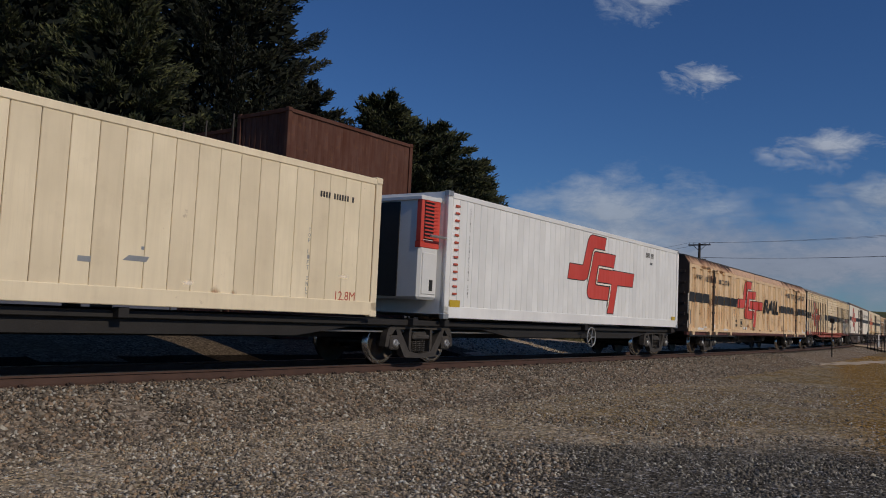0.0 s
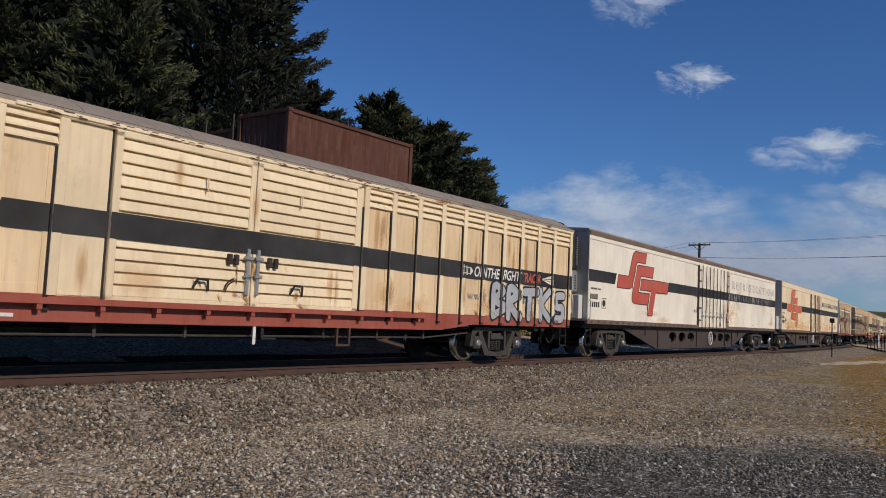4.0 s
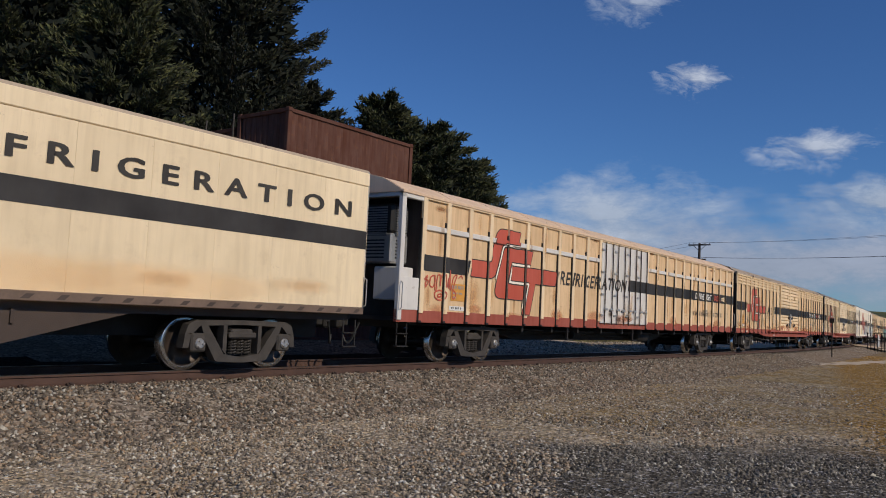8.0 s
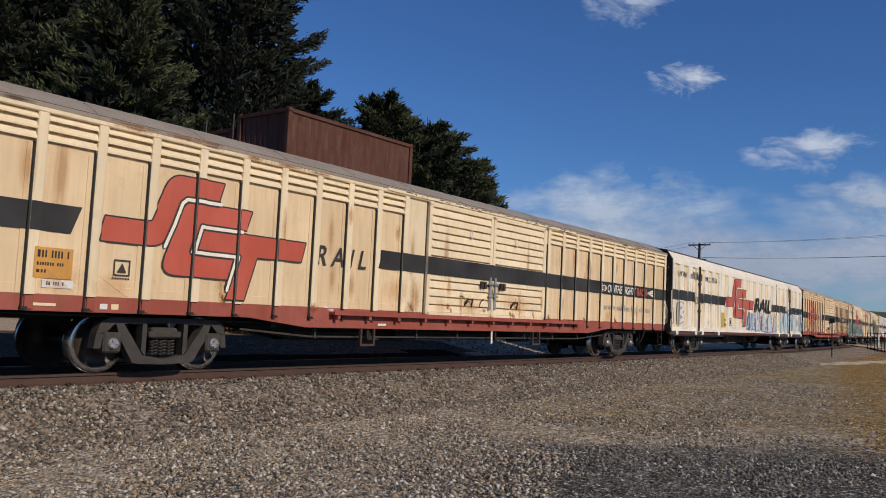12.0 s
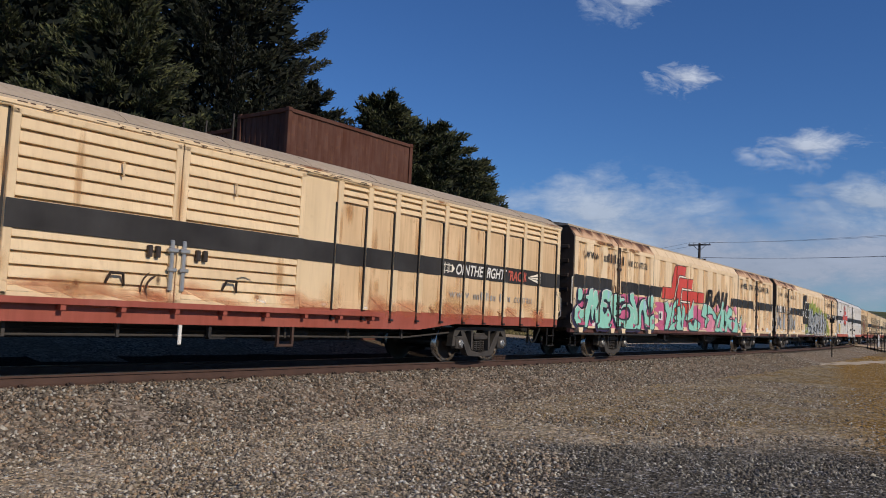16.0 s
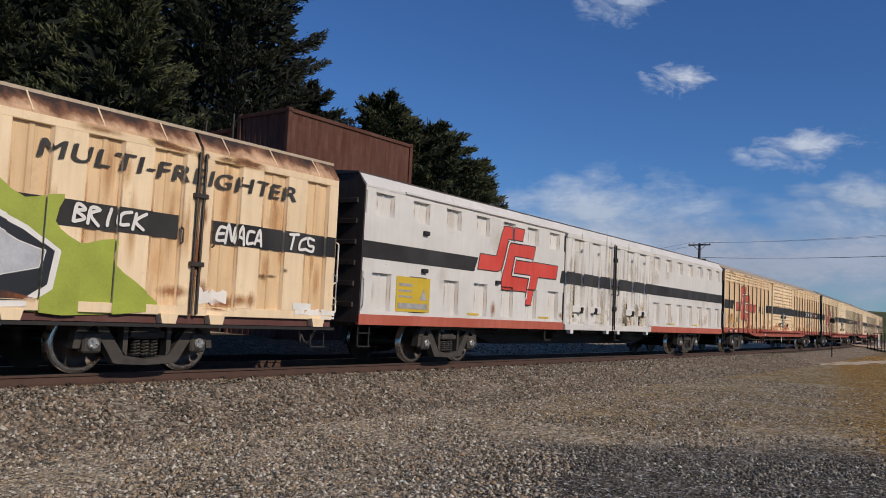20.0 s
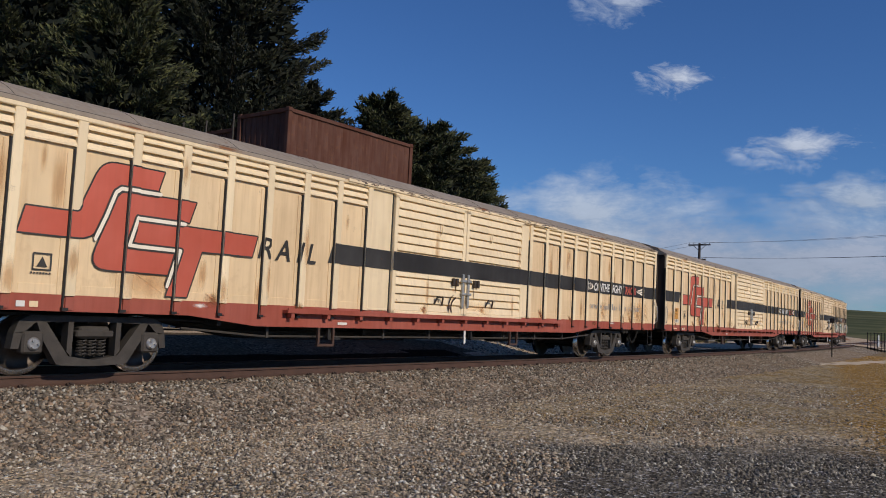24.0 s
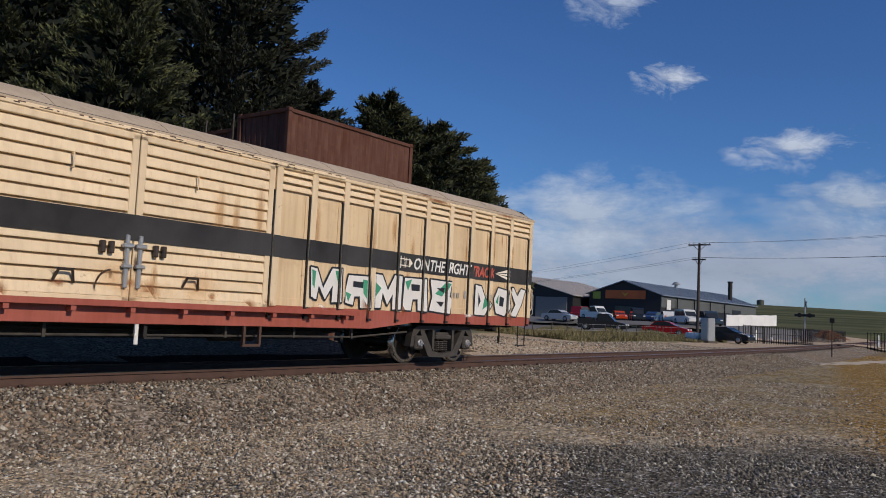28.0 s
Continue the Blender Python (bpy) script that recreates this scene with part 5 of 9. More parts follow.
    for x, z in ((d0 - 0.66, 1.72), (d0 - 0.36, 1.73), (d1 + 0.9, 1.75), (d1 + 1.6, 1.72)):
        decal("repair_patch", [rect(x, x + 0.11, z, z + 0.10)], MAT["faded_ink"], w, side, 0.006)
    if paint_name == "cream":
        weather(w, side, 41, [("orange", 9, h + 1.5, L - 1.5, 1.22, 1.40, 8.0, 1.0)])
    if paint_name == "cream_pale":
        rng = random.Random(9)
        worn = []
        for _ in range(110):
            x, z = d1 + 0.2 + rng.random() ** 1.3 * (L - d1 - 0.8), rng.uniform(2.37, 2.5)
            worn.append(rect(x, x + rng.uniform(0.008, 0.05), z, min(2.715, z + rng.uniform(0.1, 0.34))))
        decal("stripe_wear", worn, MAT["faded_ink"], w, side, 0.006, "worn pale streaks in the stripe", 0.0002)
        weather(w, side, 52, [("grey", 8, d1 + 0.4, L - 0.6, 1.6, 3.2, 0.9, 1.2), ("orange", 5, d1 + 0.5, d1 + 1.7, 1.5, 2.2, 0.9, 1.0), ("bleed", 5, d1 - 0.5, d1 + 0.2, 1.4, 2.2, 0.5, 0.8), ("scrape", 4, 1.0, L - 1, 1.3, 1.6, 0.8, 0.2)])
    weather(w, side, int(L * 10), [("tan", 3, h + 0.5, L - 0.5, 1.3, 1.6, 2.4, 0.5), ("streak", 10, d0 - 0.3, d1 + 0.3, 1.3, 3.2, 0.3, 0.9), ("soot", 3, d0, d1, 1.2, 1.4, 0.4, 0.3)])
    # flat wagon with deep belly plates
    F = MAT["brown_frame"]
    for y0, y1 in ((-1.22, -1.14), (1.14, 1.22)):
        s = Shape().box(0.2, L - 0.2, y0, y1, 0.93, 1.06)
        holes = [8.42, 9.52, 10.64, 13.78, 14.87, 15.97]
        x = 6.6
        for c in holes:
            r = 0.42
            if c - r - 0.1 > x + 0.05:
                s.box(x, c - r - 0.08, y0, y1, 0.25, 0.93)
                x = c - r - 0.08
            holed_plate(s, x, c + r + 0.08, 0.25, 0.93, c, 0.69, r, 0.19, y0, y1)
            x = c + r + 0.08
        s.box(x, 16.6, y0, y1, 0.25, 0.93)
        s.prism([(3.5, 0.93), (6.6, 0.25), (6.6, 0.93)], y0, y1).prism([(16.6, 0.93), (16.6, 0.25), (19.4, 0.93)], y0, y1)
        part("belly_plate", s, F, w, "brown deep belly plate with oval holes")
    s = Shape()
    for x in (5.4, 6.7, 11.3, 15.42, 16.6, 17.6):
        s.box(x, x + 0.05, -1.26, -1.22, 0.3 if 6.6 < x < 16.65 else 0.75, 0.95)
    part("stiffeners", s, F, w)
    part("deck", Shape().box(0.1, L - 0.1, -1.2, 1.2, 0.96, 1.1), MAT["frame"], w)
    hw = Shape()
    ring = [(13.0 + 0.27 * math.cos(a), -1.32, 0.66 + 0.27 * math.sin(a)) for a in np.linspace(0, 6.283, 21)]
    hw.tube(ring, 0.02)
    for a in range(5):
        hw.cyl((13.0, -1.32, 0.66), (13.0 + 0.27 * math.cos(a * 1.257), -1.32, 0.66 + 0.27 * math.sin(a * 1.257)), 0.014, 6)
    hw.cyl((13.0, -1.22, 0.66), (13.0, -1.34, 0.66), 0.04, 8)
    part("brake_wheel", hw, MAT["white_ink"], w, "white five-spoked brake wheel")
    part("air_tank", Shape().lathe([(0.0, -0.7), (0.2, -0.7), (0.23, -0.65), (0.23, 0.65), (0.2, 0.7), (0.0, 0.7)], (9.0, -0.5, 0.55), "x", 14), MAT["galv"], w, smooth=True)
    part("centre_sill", Shape().box(0.1, L - 0.1, -0.25, 0.25, 0.55, 0.96), MAT["frame"], w)
    cooling_unit(w, h, -1.1, 1.1, 1.7, 3.75, min(0.9, max(0.35, h - 0.2)))
    ends(w, L, 0.95)
    bogie(w, 2.55)
    bogie(w, L - 2.75)
    return w, side


def ribbed_chiller(label, L=24.7):
    w = thing("ribbed_refrigerated_van", label, "railway wagon", "wagons of the freight train")
    P = MAT["cream_warm"]
    part("body", Shape().box(0.82, L - 0.02, -1.36, 1.40, 1.0, 3.72), P, w)
    part("end_wall", Shape().box(L - 0.03, L, -1.42, 1.42, 0.98, 3.74), MAT["end"], w)
    part("inner_wall", Shape().box(0.78, 0.82, -1.36, 1.40, 1.0, 3.74), MAT["end"], w)
    part("front_frame", Shape().box(0.0, 0.14, -1.45, -1.34, 0.98, 3.74, 0.012).box(0.0, 0.85, -1.45, -1.34, 3.60, 3.74, 0.012).box(0.0, 0.14, 1.34, 1.45, 0.98, 3.74, 0.012).box(
        0.14, 0.78, -1.43, -1.36, 1.2, 1.9, 0.01).box(0.0, 0.1, -1.4, 1.4, 3.62, 3.74), MAT["white"], w, "open white end frame")
    cooling_unit(w, 0.78, -1.05, 1.05, 1.9, 3.5, 0.6)
    prof = [(0.0, 1.20), (0.0, 0.94), (L, 0.94), (L, 1.20)]
    part("sole_bar", Shape().prism(prof, -1.415, -1.34).prism(prof, 1.34, 1.415), MAT["sole"], w, "red oxide sole bar")
    part("floor", Shape().box(0.05, L - 0.05, -1.34, 1.34, 0.96, 1.04), MAT["frame"], w)
    d0, d1 = 10.15, 14.05
    posts = [0.82 + 0.93 * k for k in range(11)]
    posts2 = [d1 + 0.1 + (L - 0.19 - d1) / 11 * k for k in range(12)]
    for a, b in list(zip(posts[:-1], posts[1:])) + list(zip(posts2[:-1], posts2[1:])):
        wid = round(b - a - 0.15, 3)
        put("panel", shared(("rpan", wid), lambda: Shape().box(0, wid, -1.40, -1.35, 1.18, 3.66, 0.006).mesh("panel", MAT["panel_cream_deep"])), w, (a + 0.075, 0, 0))
        put("waist_rail", shared(("rrail", wid), lambda: Shape().box(0, wid, -1.455, -1.39, 2.98, 3.10, 0.012).mesh("waist_rail", MAT["white"])), w, (a + 0.075, 0, 0))
    allp = posts + posts2
    for x in allp:
        put("post", shared(("post", "cream_warm"), lambda: post_mesh(P, 1.15, 3.70)), w, (x, 0, 0))
        put("strap", shared("strap", lambda: None), w, (x, 0, 0))
        put("post_foot", shared("foot", lambda: None), w, (x, 0, 0))
    part("top_plate", Shape().box(0.8, L, -1.455, -1.36, 3.655, 3.74, 0.01), P, w)
    wd = (d1 - d0) / 4
    for k in range(4):
        a, b = d0 + k * wd + 0.01, d0 + (k + 1) * wd - 0.01
        d = part("door", Shape().box(a, b, -1.49, -1.36, 1.10, 3.62, 0.012), MAT["white"], w, "white insulated door leaf")
        part("lock_bar", Shape().cyl((a + 0.2, -1.53, 1.05), (a + 0.2, -1.53, 3.64), 0.02, 8).cyl((b - 0.2, -1.53, 1.05), (b - 0.2, -1.53, 3.64), 0.02, 8), MAT["wheel"], d)
        part("handle", Shape().box(a + 0.18, a + 0.36, -1.57, -1.52, 1.5, 1.57, 0.01).box(b - 0.36, b - 0.18, -1.57, -1.52, 1.5, 1.57, 0.01), MAT["cap"], d)
        for z in (1.35, 2.0, 2.7, 3.4):
            part("hinge", Shape().box(a - 0.04, a + 0.14, -1.53, -1.48, z - 0.03, z + 0.03, 0.008), MAT["cap"], d)
    curved_roof(w, L, MAT["peach_roof"], 3.74, 0.42)
    edges = sorted([x - 0.076 for x in allp] + [x + 0.076 for x in allp] + [d0, d1])

    def depth(x, z):
        if d0 < x < d1:
            return -1.492
        return -1.466 if any(abs(x - q) < 0.076 for q in allp) else (-1.456 if 2.98 < z < 3.10 else -1.402)
    side = Side(edges, [2.98, 3.10], depth)
    stripes(w, side, [rect(0.83, 2.6, 2.08, 2.44, 0, 0.1), rect(12.25, L - 0.02, 2.19, 2.57, 0.1, 0)])
    emblem(w, side, 2.72, 1.24, 4.55, 2.12, MAT["red"], MAT["ink"])
    decal("lettering", letters("REFRIGERATION", 7.45, 2.14, 4.6, 0.40, 0.02, 0.25, 1.1), MAT["ink"], w, side, 0.006, "black slanted capitals")
    scrawl = ([(0.88, 1.80), (1.05, 1.98), (0.98, 1.72), (1.10, 1.86), (0.86, 1.90)], [(1.30, 2.0), (1.18, 1.95), (1.16, 1.78), (1.28, 1.74), (1.36, 1.88), (1.34, 2.0), (1.36, 1.70), (1.42, 1.68)],
              [(1.42, 1.72), (1.44, 1.98), (1.54, 2.02), (1.56, 1.78), (1.60, 2.0), (1.70, 2.02), (1.72, 1.76)], [(1.90, 1.98), (1.80, 1.96), (1.78, 1.78), (1.90, 1.76), (1.94, 2.15), (1.96, 1.72)],
              [(2.0, 1.70), (2.08, 2.0), (2.22, 2.05), (2.12, 1.85), (2.05, 1.60), (2.12, 1.50), (2.2, 1.62), (2.1, 1.70)], [(1.35, 1.62), (1.55, 1.68), (1.75, 1.60), (1.62, 1.46), (1.40, 1.50), (1.35, 1.62)], [(1.48, 1.57), (1.6, 1.6), (1.62, 1.54), (1.5, 1.53), (1.48, 1.57)], [(2.3, 2.0), (2.4, 2.06), (2.45, 2.0)])
    for line in scrawl:
        decal("graffiti_tag", stroke_polys([brush(line, 0.032)]), MAT["red"], w, side, 0.012, "thin scrawled red tag", 0.0002)
    decal("data_panel", [rect(2.0, 2.58, 1.46, 1.86)], MAT["orange_panel"], w, side, 0.006, "faded orange data panel")
    decal("data_lines", bars([4, 5], 2.05, 1.74, 0.48, 0.08) + bars([7, 3], 2.05, 1.62, 0.42, 0.045) + bars([4], 2.05, 1.52, 0.18, 0.045), MAT["faded_ink"], w, side, 0.009)
    x = L - 6.1
    decal("slogan", letters("ON THE RIGHT", x + 0.85, 2.25, 2.15, 0.25, 0.02, 0.2), MAT["white_ink"], w, side, 0.008)
    decal("slogan_end", letters("TRACK", x + 3.1, 2.25, 0.98, 0.25, 0.02, 0.2), MAT["red"], w, side, 0.008)
    decal("track_sign", [[(x + 4.22, 2.36), (x + 4.9, 2.25), (x + 4.9, 2.355)], [(x + 4.22, 2.375), (x + 4.9, 2.38), (x + 4.9, 2.48)]], MAT["cream_deep"], w, side, 0.008)
    web(w, side, x + 0.6, 1.56, 3.9, 0.27, MAT["ink"], 0.006)
    decal("card", [rect(1.95, 2.58, 1.24, 1.34)], MAT["white_ink"], w, side, 0.006, "white card with dark figures")
    decal("card_figures", bars([2, 3, 1], 2.05, 1.27, 0.42, 0.05), MAT["ink"], w, side, 0.009)
    weather(w, side, 77, [("tan", 14, 1, L - 0.5, 1.2, 1.8, 0.6, 1.3), ("bleed", 12, 1, L - 0.3, 1.15, 1.3, 1.2, 0.4), ("streak", 26, 1, L - 1, 1.5, 3.3, 0.24, 1.4), ("scorch", 5, 1, L - 1, 3.5, 3.66, 0.9, 0.16), ("tan", 8, 1, L - 0.5, 2.6, 3.4, 0.4, 0.9), ("soot", 3, d0, d1, 1.2, 1.5, 0.6, 0.4)])
    underframe(w, L)
    ends(w, L)
    bogie(w, 3.45)
    bogie(w, L - 3.3)
    return w, side


# ---- containers on low flat wagons ----
def container_flat(label, L, bogies, wheel=True):
    w = thing("container_flat", label, "railway wagon", "wagons of the freight train")
    part("deck", Shape().box(0.3, L - 0.2, -1.25, 1.25, 0.86, 0.98, 0.01), MAT["frame"], w)
    for m in (-1, 1):
        part("side_sill", Shape().prism([(0.3, 0.98), (0.3, 0.8), (2.8, 0.8), (4.2, 0.62), (L - 4.2, 0.62), (L - 2.8, 0.8), (L - 0.2, 0.8), (L - 0.2, 0.98)], m * 1.10 - 0.04, m * 1.10 + 0.04), MAT["frame"], w)
    part("centre_sill", Shape().box(0.3, L - 0.2, -0.25, 0.25, 0.55, 0.9), MAT["frame"], w)
    for x in (0.9, L - 0.9, L / 2):
        part("twist_lock", Shape().box(x - 0.09, x + 0.09, -1.40, -1.22, 0.86, 1.02, 0.01), MAT["frame"], w)
    hw = None if not wheel else Shape().tube([(L * 0.52 + 0.29 * math.cos(a), -1.40, 0.66 + 0.29 * math.sin(a)) for a in np.linspace(0, 6.283, 21)], 0.02)
    for a in range(5 if wheel else 0):
        hw.cyl((L * 0.52, -1.40, 0.66), (L * 0.52 + 0.29 * math.cos(a * 1.257), -1.40, 0.66 + 0.29 * math.sin(a * 1.257)), 0.014, 6)
    if wheel:
        hw.cyl((L * 0.52, -1.30, 0.66), (L * 0.52, -1.42, 0.66), 0.04, 8)
        part("brake_wheel", hw, MAT["galv"], w, "grey five-spoked brake wheel")
    part("air_pipe", Shape().tube([(0.3, -1.0, 0.72), (L - 0.3, -1.0, 0.72)], 0.025), MAT["galv"], w)
    for x in (-0.2, L - 0.3):
        part("coupler", Shape().box(x, x + 0.6, -0.12, 0.12, 0.76, 1.0, 0.02), MAT["frame"], w)
    for x in bogies:
        bogie(w, x)
    return w


def box_container(label, L, z0, z1, paint_name, pitch, group=""):
    """A container with grooved side sheets, rails, corner posts and castings; its near bottom head corner at the origin."""
    c = thing("container", label, "container", group)
    P = MAT[paint_name]
    part("body", Shape().box(0.05, L - 0.05, -1.39, 1.42, z0 + 0.1, z1 - 0.06), P, c)
    n = int((L - 0.4) / pitch)
    st = (L - 0.4) / n
    for k in range(n):
        put("side_sheet", shared(("bsheet", paint_name), lambda: Shape().prism([(0.010, -1.38), (0.010, -1.43), (0.018, -1.44), (st - 0.006, -1.44), (st - 0.002, -1.43), (st - 0.002, -1.38)], z0 + 0.28, z1 - 0.14, "z").mesh("side_sheet", P)), c, (0.2 + k * st, 0, 0))
    part("top_rail", Shape().box(0.0, L, -1.46, -1.36, z1 - 0.15, z1 - 0.02, 0.012).box(0.0, L, 1.36, 1.46, z1 - 0.15, z1 - 0.02, 0.012), P, c)
    part("bottom_rail", Shape().box(0.0, L, -1.46, -1.36, z0 + 0.02, z0 + 0.29, 0.012).box(0.0, L, 1.36, 1.46, z0 + 0.02, z0 + 0.29, 0.012), P, c)
    for x in (0.0, L - 0.18):
        for m in (-1, 1):
            part("corner_post", Shape().box(x, x + 0.18, m * 1.46 - (0.0 if m < 0 else 0.14), m * 1.46 + (0.14 if m < 0 else 0.0), z0, z1, 0.012), P, c)
            for z in (z0 - 0.01, z1 - 0.12):
                part("corner_casting", Shape().box(x - 0.01, x + 0.19, min(m * 1.33, m * 1.47), max(m * 1.33, m * 1.47), z, z + 0.13, 0.015), MAT["galv"] if paint_name == "white_new" else P, c)
    part("roof", Shape().box(0.02, L - 0.02, -1.36, 1.36, z1 - 0.06, z1 - 0.01), P, c)
    for x in (0.02, L - 0.02):
        s = Shape().box(x - 0.02, x + 0.02, -1.40, 1.40, z0 + 0.1, z1 - 0.06)
        part("end_wall", s, P, c)
    return c


# ---- graffiti ----
STROKES = {
    "A": [[(0.05, 0), (0.45, 1), (0.95, 0)], [(0.25, 0.38), (0.8, 0.38)]], "B": [[(0.1, 0), (0.12, 1), (0.75, 0.85), (0.2, 0.55), (0.9, 0.3), (0.1, 0)]],
    "E": [[(0.95, 0.95), (0.2, 0.9), (0.1, 0.1), (0.95, 0.02)], [(0.2, 0.5), (0.8, 0.55)]], "H": [[(0.1, 1), (0.2, 0)], [(0.18, 0.45), (0.55, 0.75), (0.8, 0.5), (0.85, 0.1), (1.2, 0.12)]],
    "J": [[(0.9, 1), (0.75, 0.1), (0.1, 0.2)]], "K": [[(0.1, 1), (0.15, 0)], [(0.95, 1), (0.2, 0.5), (1.0, 0)]], "L": [[(0.15, 1), (0.1, 0.05), (0.95, 0.08)]],
    "M": [[(0.0, 0), (0.2, 0.95), (0.5, 0.35), (0.82, 1.0), (0.95, 0)]], "N": [[(0.05, 0), (0.15, 1), (0.8, 0.05), (0.92, 1)]], "O": [[(0.5, 1), (0.08, 0.5), (0.5, 0.02), (0.92, 0.5), (0.5, 1)]],
    "P": [[(0.1, 0), (0.15, 1), (0.9, 0.75), (0.2, 0.45)]], "R": [[(0.1, 0), (0.12, 1), (0.85, 0.8), (0.2, 0.5), (0.95, 0)]], "S": [[(0.92, 0.9), (0.2, 0.85), (0.25, 0.5), (0.85, 0.45), (0.8, 0.08), (0.05, 0.06)]],
    "T": [[(0.0, 0.95), (1.0, 0.98)], [(0.5, 0.95), (0.45, 0)]], "U": [[(0.05, 1), (0.15, 0.1), (0.8, 0.08), (0.92, 1)]], "V": [[(0.05, 1), (0.45, 0), (0.95, 1)]], "C": [[(0.9, 0.9), (0.15, 0.7), (0.2, 0.1), (0.9, 0.1)]], "X": [[(0.05, 1), (0.95, 0)], [(0.95, 1), (0.05, 0)]],
    "Y": [[(0.05, 1), (0.45, 0.45), (0.9, 1)], [(0.45, 0.5), (0.35, 0)]], "I": [[(0.55, 1.0), (0.5, 0.5), (0.45, 0.0)]],
}


def brush(pts, thick, bulge=0.0, soft=True):
    """The outline of one spray stroke along a line, with round ends."""
    if soft and len(pts) > 2:
        p, out = [pts[0]] + list(pts) + [pts[-1]], []
        for i in range(1, len(p) - 2):
            for q in (0, 0.25, 0.5, 0.75):
                out.append(tuple(0.5 * (2 * p[i][c] + (p[i + 1][c] - p[i - 1][c]) * q + (2 * p[i - 1][c] - 5 * p[i][c] + 4 * p[i + 1][c] - p[i + 2][c]) * q * q
                                        + (3 * p[i][c] - p[i - 1][c] - 3 * p[i + 1][c] + p[i + 2][c]) * q ** 3) for c in (0, 1)))
        pts = out + [pts[-1]]
    return [(Vector(a), Vector(b)) for a, b in zip(pts[:-1], pts[1:])], thick


def stroke_polys(strokes, extra=0.0, floor=0.0):
    """Each stroke as short overlapping pieces: bars with a disc at every bend."""
    polys = []
    for segs, thick in strokes:
        r = thick / 2 + extra
        for a, b in segs:
            d = (b - a)
            if d.length < 1e-5:
                continue
            d.normalize()
            n = Vector((-d.y, d.x))
            cap = [n * math.cos(t) + d * math.sin(t) for t in np.linspace(0, math.pi, 7)]
            ring = [b + c * r for c in cap] + [a - c * r for c in cap]
            polys.append([(v.x, max(floor, v.y)) for v in ring])
    return polys


def graffiti(w, side, text, x, z, width, height, fill, edge, fat=0.06, slant=0.0, lift=0.012, name="graffiti", spacing=1.0, rim=None, seed=1, wob=0.10):
    """A word in thick spray strokes: a dark outline, a rim, then the fill."""
    rng, strokes = random.Random(seed + len(text)), []
    cells, letters_of = [c for c in text], []
    cw = width / len(cells)
    thick = min(cw, height) * (0.20 + fat)
    for k, ch in enumerate(cells):
        tx, tz, ts = rng.uniform(-wob, wob) * cw * 0.6, rng.uniform(0, wob) * height, 1 + rng.uniform(-wob, wob)
        letters_of.append([])
        for st in STROKES.get(ch.upper(), []):
            pts = [(x + (k + 0.14 + 0.70 * u) * cw + tx + slant * v * height, z + thick * 0.55 + tz + v * (height - thick * 1.1) * ts) for u, v in st]
            strokes.append(brush(pts, thick * rng.uniform(0.85, 1.15)))
            letters_of[-1].append(strokes[-1])
    decal(name + "_outline", stroke_polys(strokes, 0.05, z - 0.03), edge, w, side, lift, "", 0.00045)
    if rim is not None:
        decal(name + "_rim", stroke_polys(strokes, 0.022, z), rim, w, side, lift + 0.004, "", 0.00045)
    for mine in letters_of:
        decal(name, stroke_polys(mine, 0.0, z + 0.01), fill, w, side, lift + 0.008, "", 0.00045)
    return strokes


def blot(w, side, x, z, width, height, mat, seed, lift=0.010, name="spray_cloud", spikes=0.25):
    rng = random.Random(seed)
    pts, n = [], 44
    for k in range(n):
        a = 2 * math.pi * k / n
        c, s = math.cos(a), math.sin(a)
        m = max(abs(c), abs(s)) ** 0.8
        r = (1 + spikes * (rng.random() - 0.6)) / m
        pts.append((x + width / 2 + width / 2 * c * r * 0.97, max(z, z + height / 2 + height / 2 * s * r)))
    cx, cz = x + width / 2, z + height / 2
    decal(name, [[(cx, cz), pts[k], pts[(k + 1) % n]] for k in range(n)], mat, w, side, lift)


def loop(pts, soft=True):
    """A closed outline, its corners eased."""
    if not soft:
        return pts
    out, n = [], len(pts)
    for i in range(n):
        p0, p1, p2, p3 = (pts[(i + k) % n] for k in (-1, 0, 1, 2))
        for q in (0, 0.33, 0.67):
            out.append(tuple(0.5 * (2 * p1[c] + (p2[c] - p0[c]) * q * 0.8 + (2 * p0[c] - 5 * p1[c] + 4 * p2[c] - p3[c]) * q * q * 0.8
                                    + (3 * p1[c] - p0[c] - 3 * p2[c] + p3[c]) * q ** 3 * 0.8) if q else p1[c] for c in (0, 1)))
    return out


def spray_letter(w, side, pts, fill, edge, lift, rim=None, wide=0.09, soft=True, shade=None, label=""):
    """One painted letter: a dark outline, its fill and a light rim along the upper edge."""
    poly = loop(pts, soft)
    ring = brush(poly + poly[:1], wide, soft=False)
    if shade is not None:
        decal("graffiti_shade", stroke_polys([brush([(x - 0.06, z - 0.03) for x, z in poly + poly[:1]], wide * 1.2, soft=False)]), shade, w, side, lift - 0.004, "", 0.0002)
    decal("graffiti_outline", stroke_polys([ring], 0.0, 0.80), edge, w, side, lift, "", 0.0002)
    decal("graffiti", [poly], fill, w, side, lift + 0.004, label)
    if rim is not None:
        mid = sum(z for x, z in poly) / len(poly)
        run = [[a, b] for a, b in zip(poly, poly[1:] + poly[:1]) if b[0] > a[0] and (a[1] + b[1]) / 2 > mid - 0.1]
        if run:
            decal("graffiti_rim", stroke_polys([brush(q, 0.028, soft=False) for q in run]), rim, w, side, lift + 0.007, "", 0.0002)


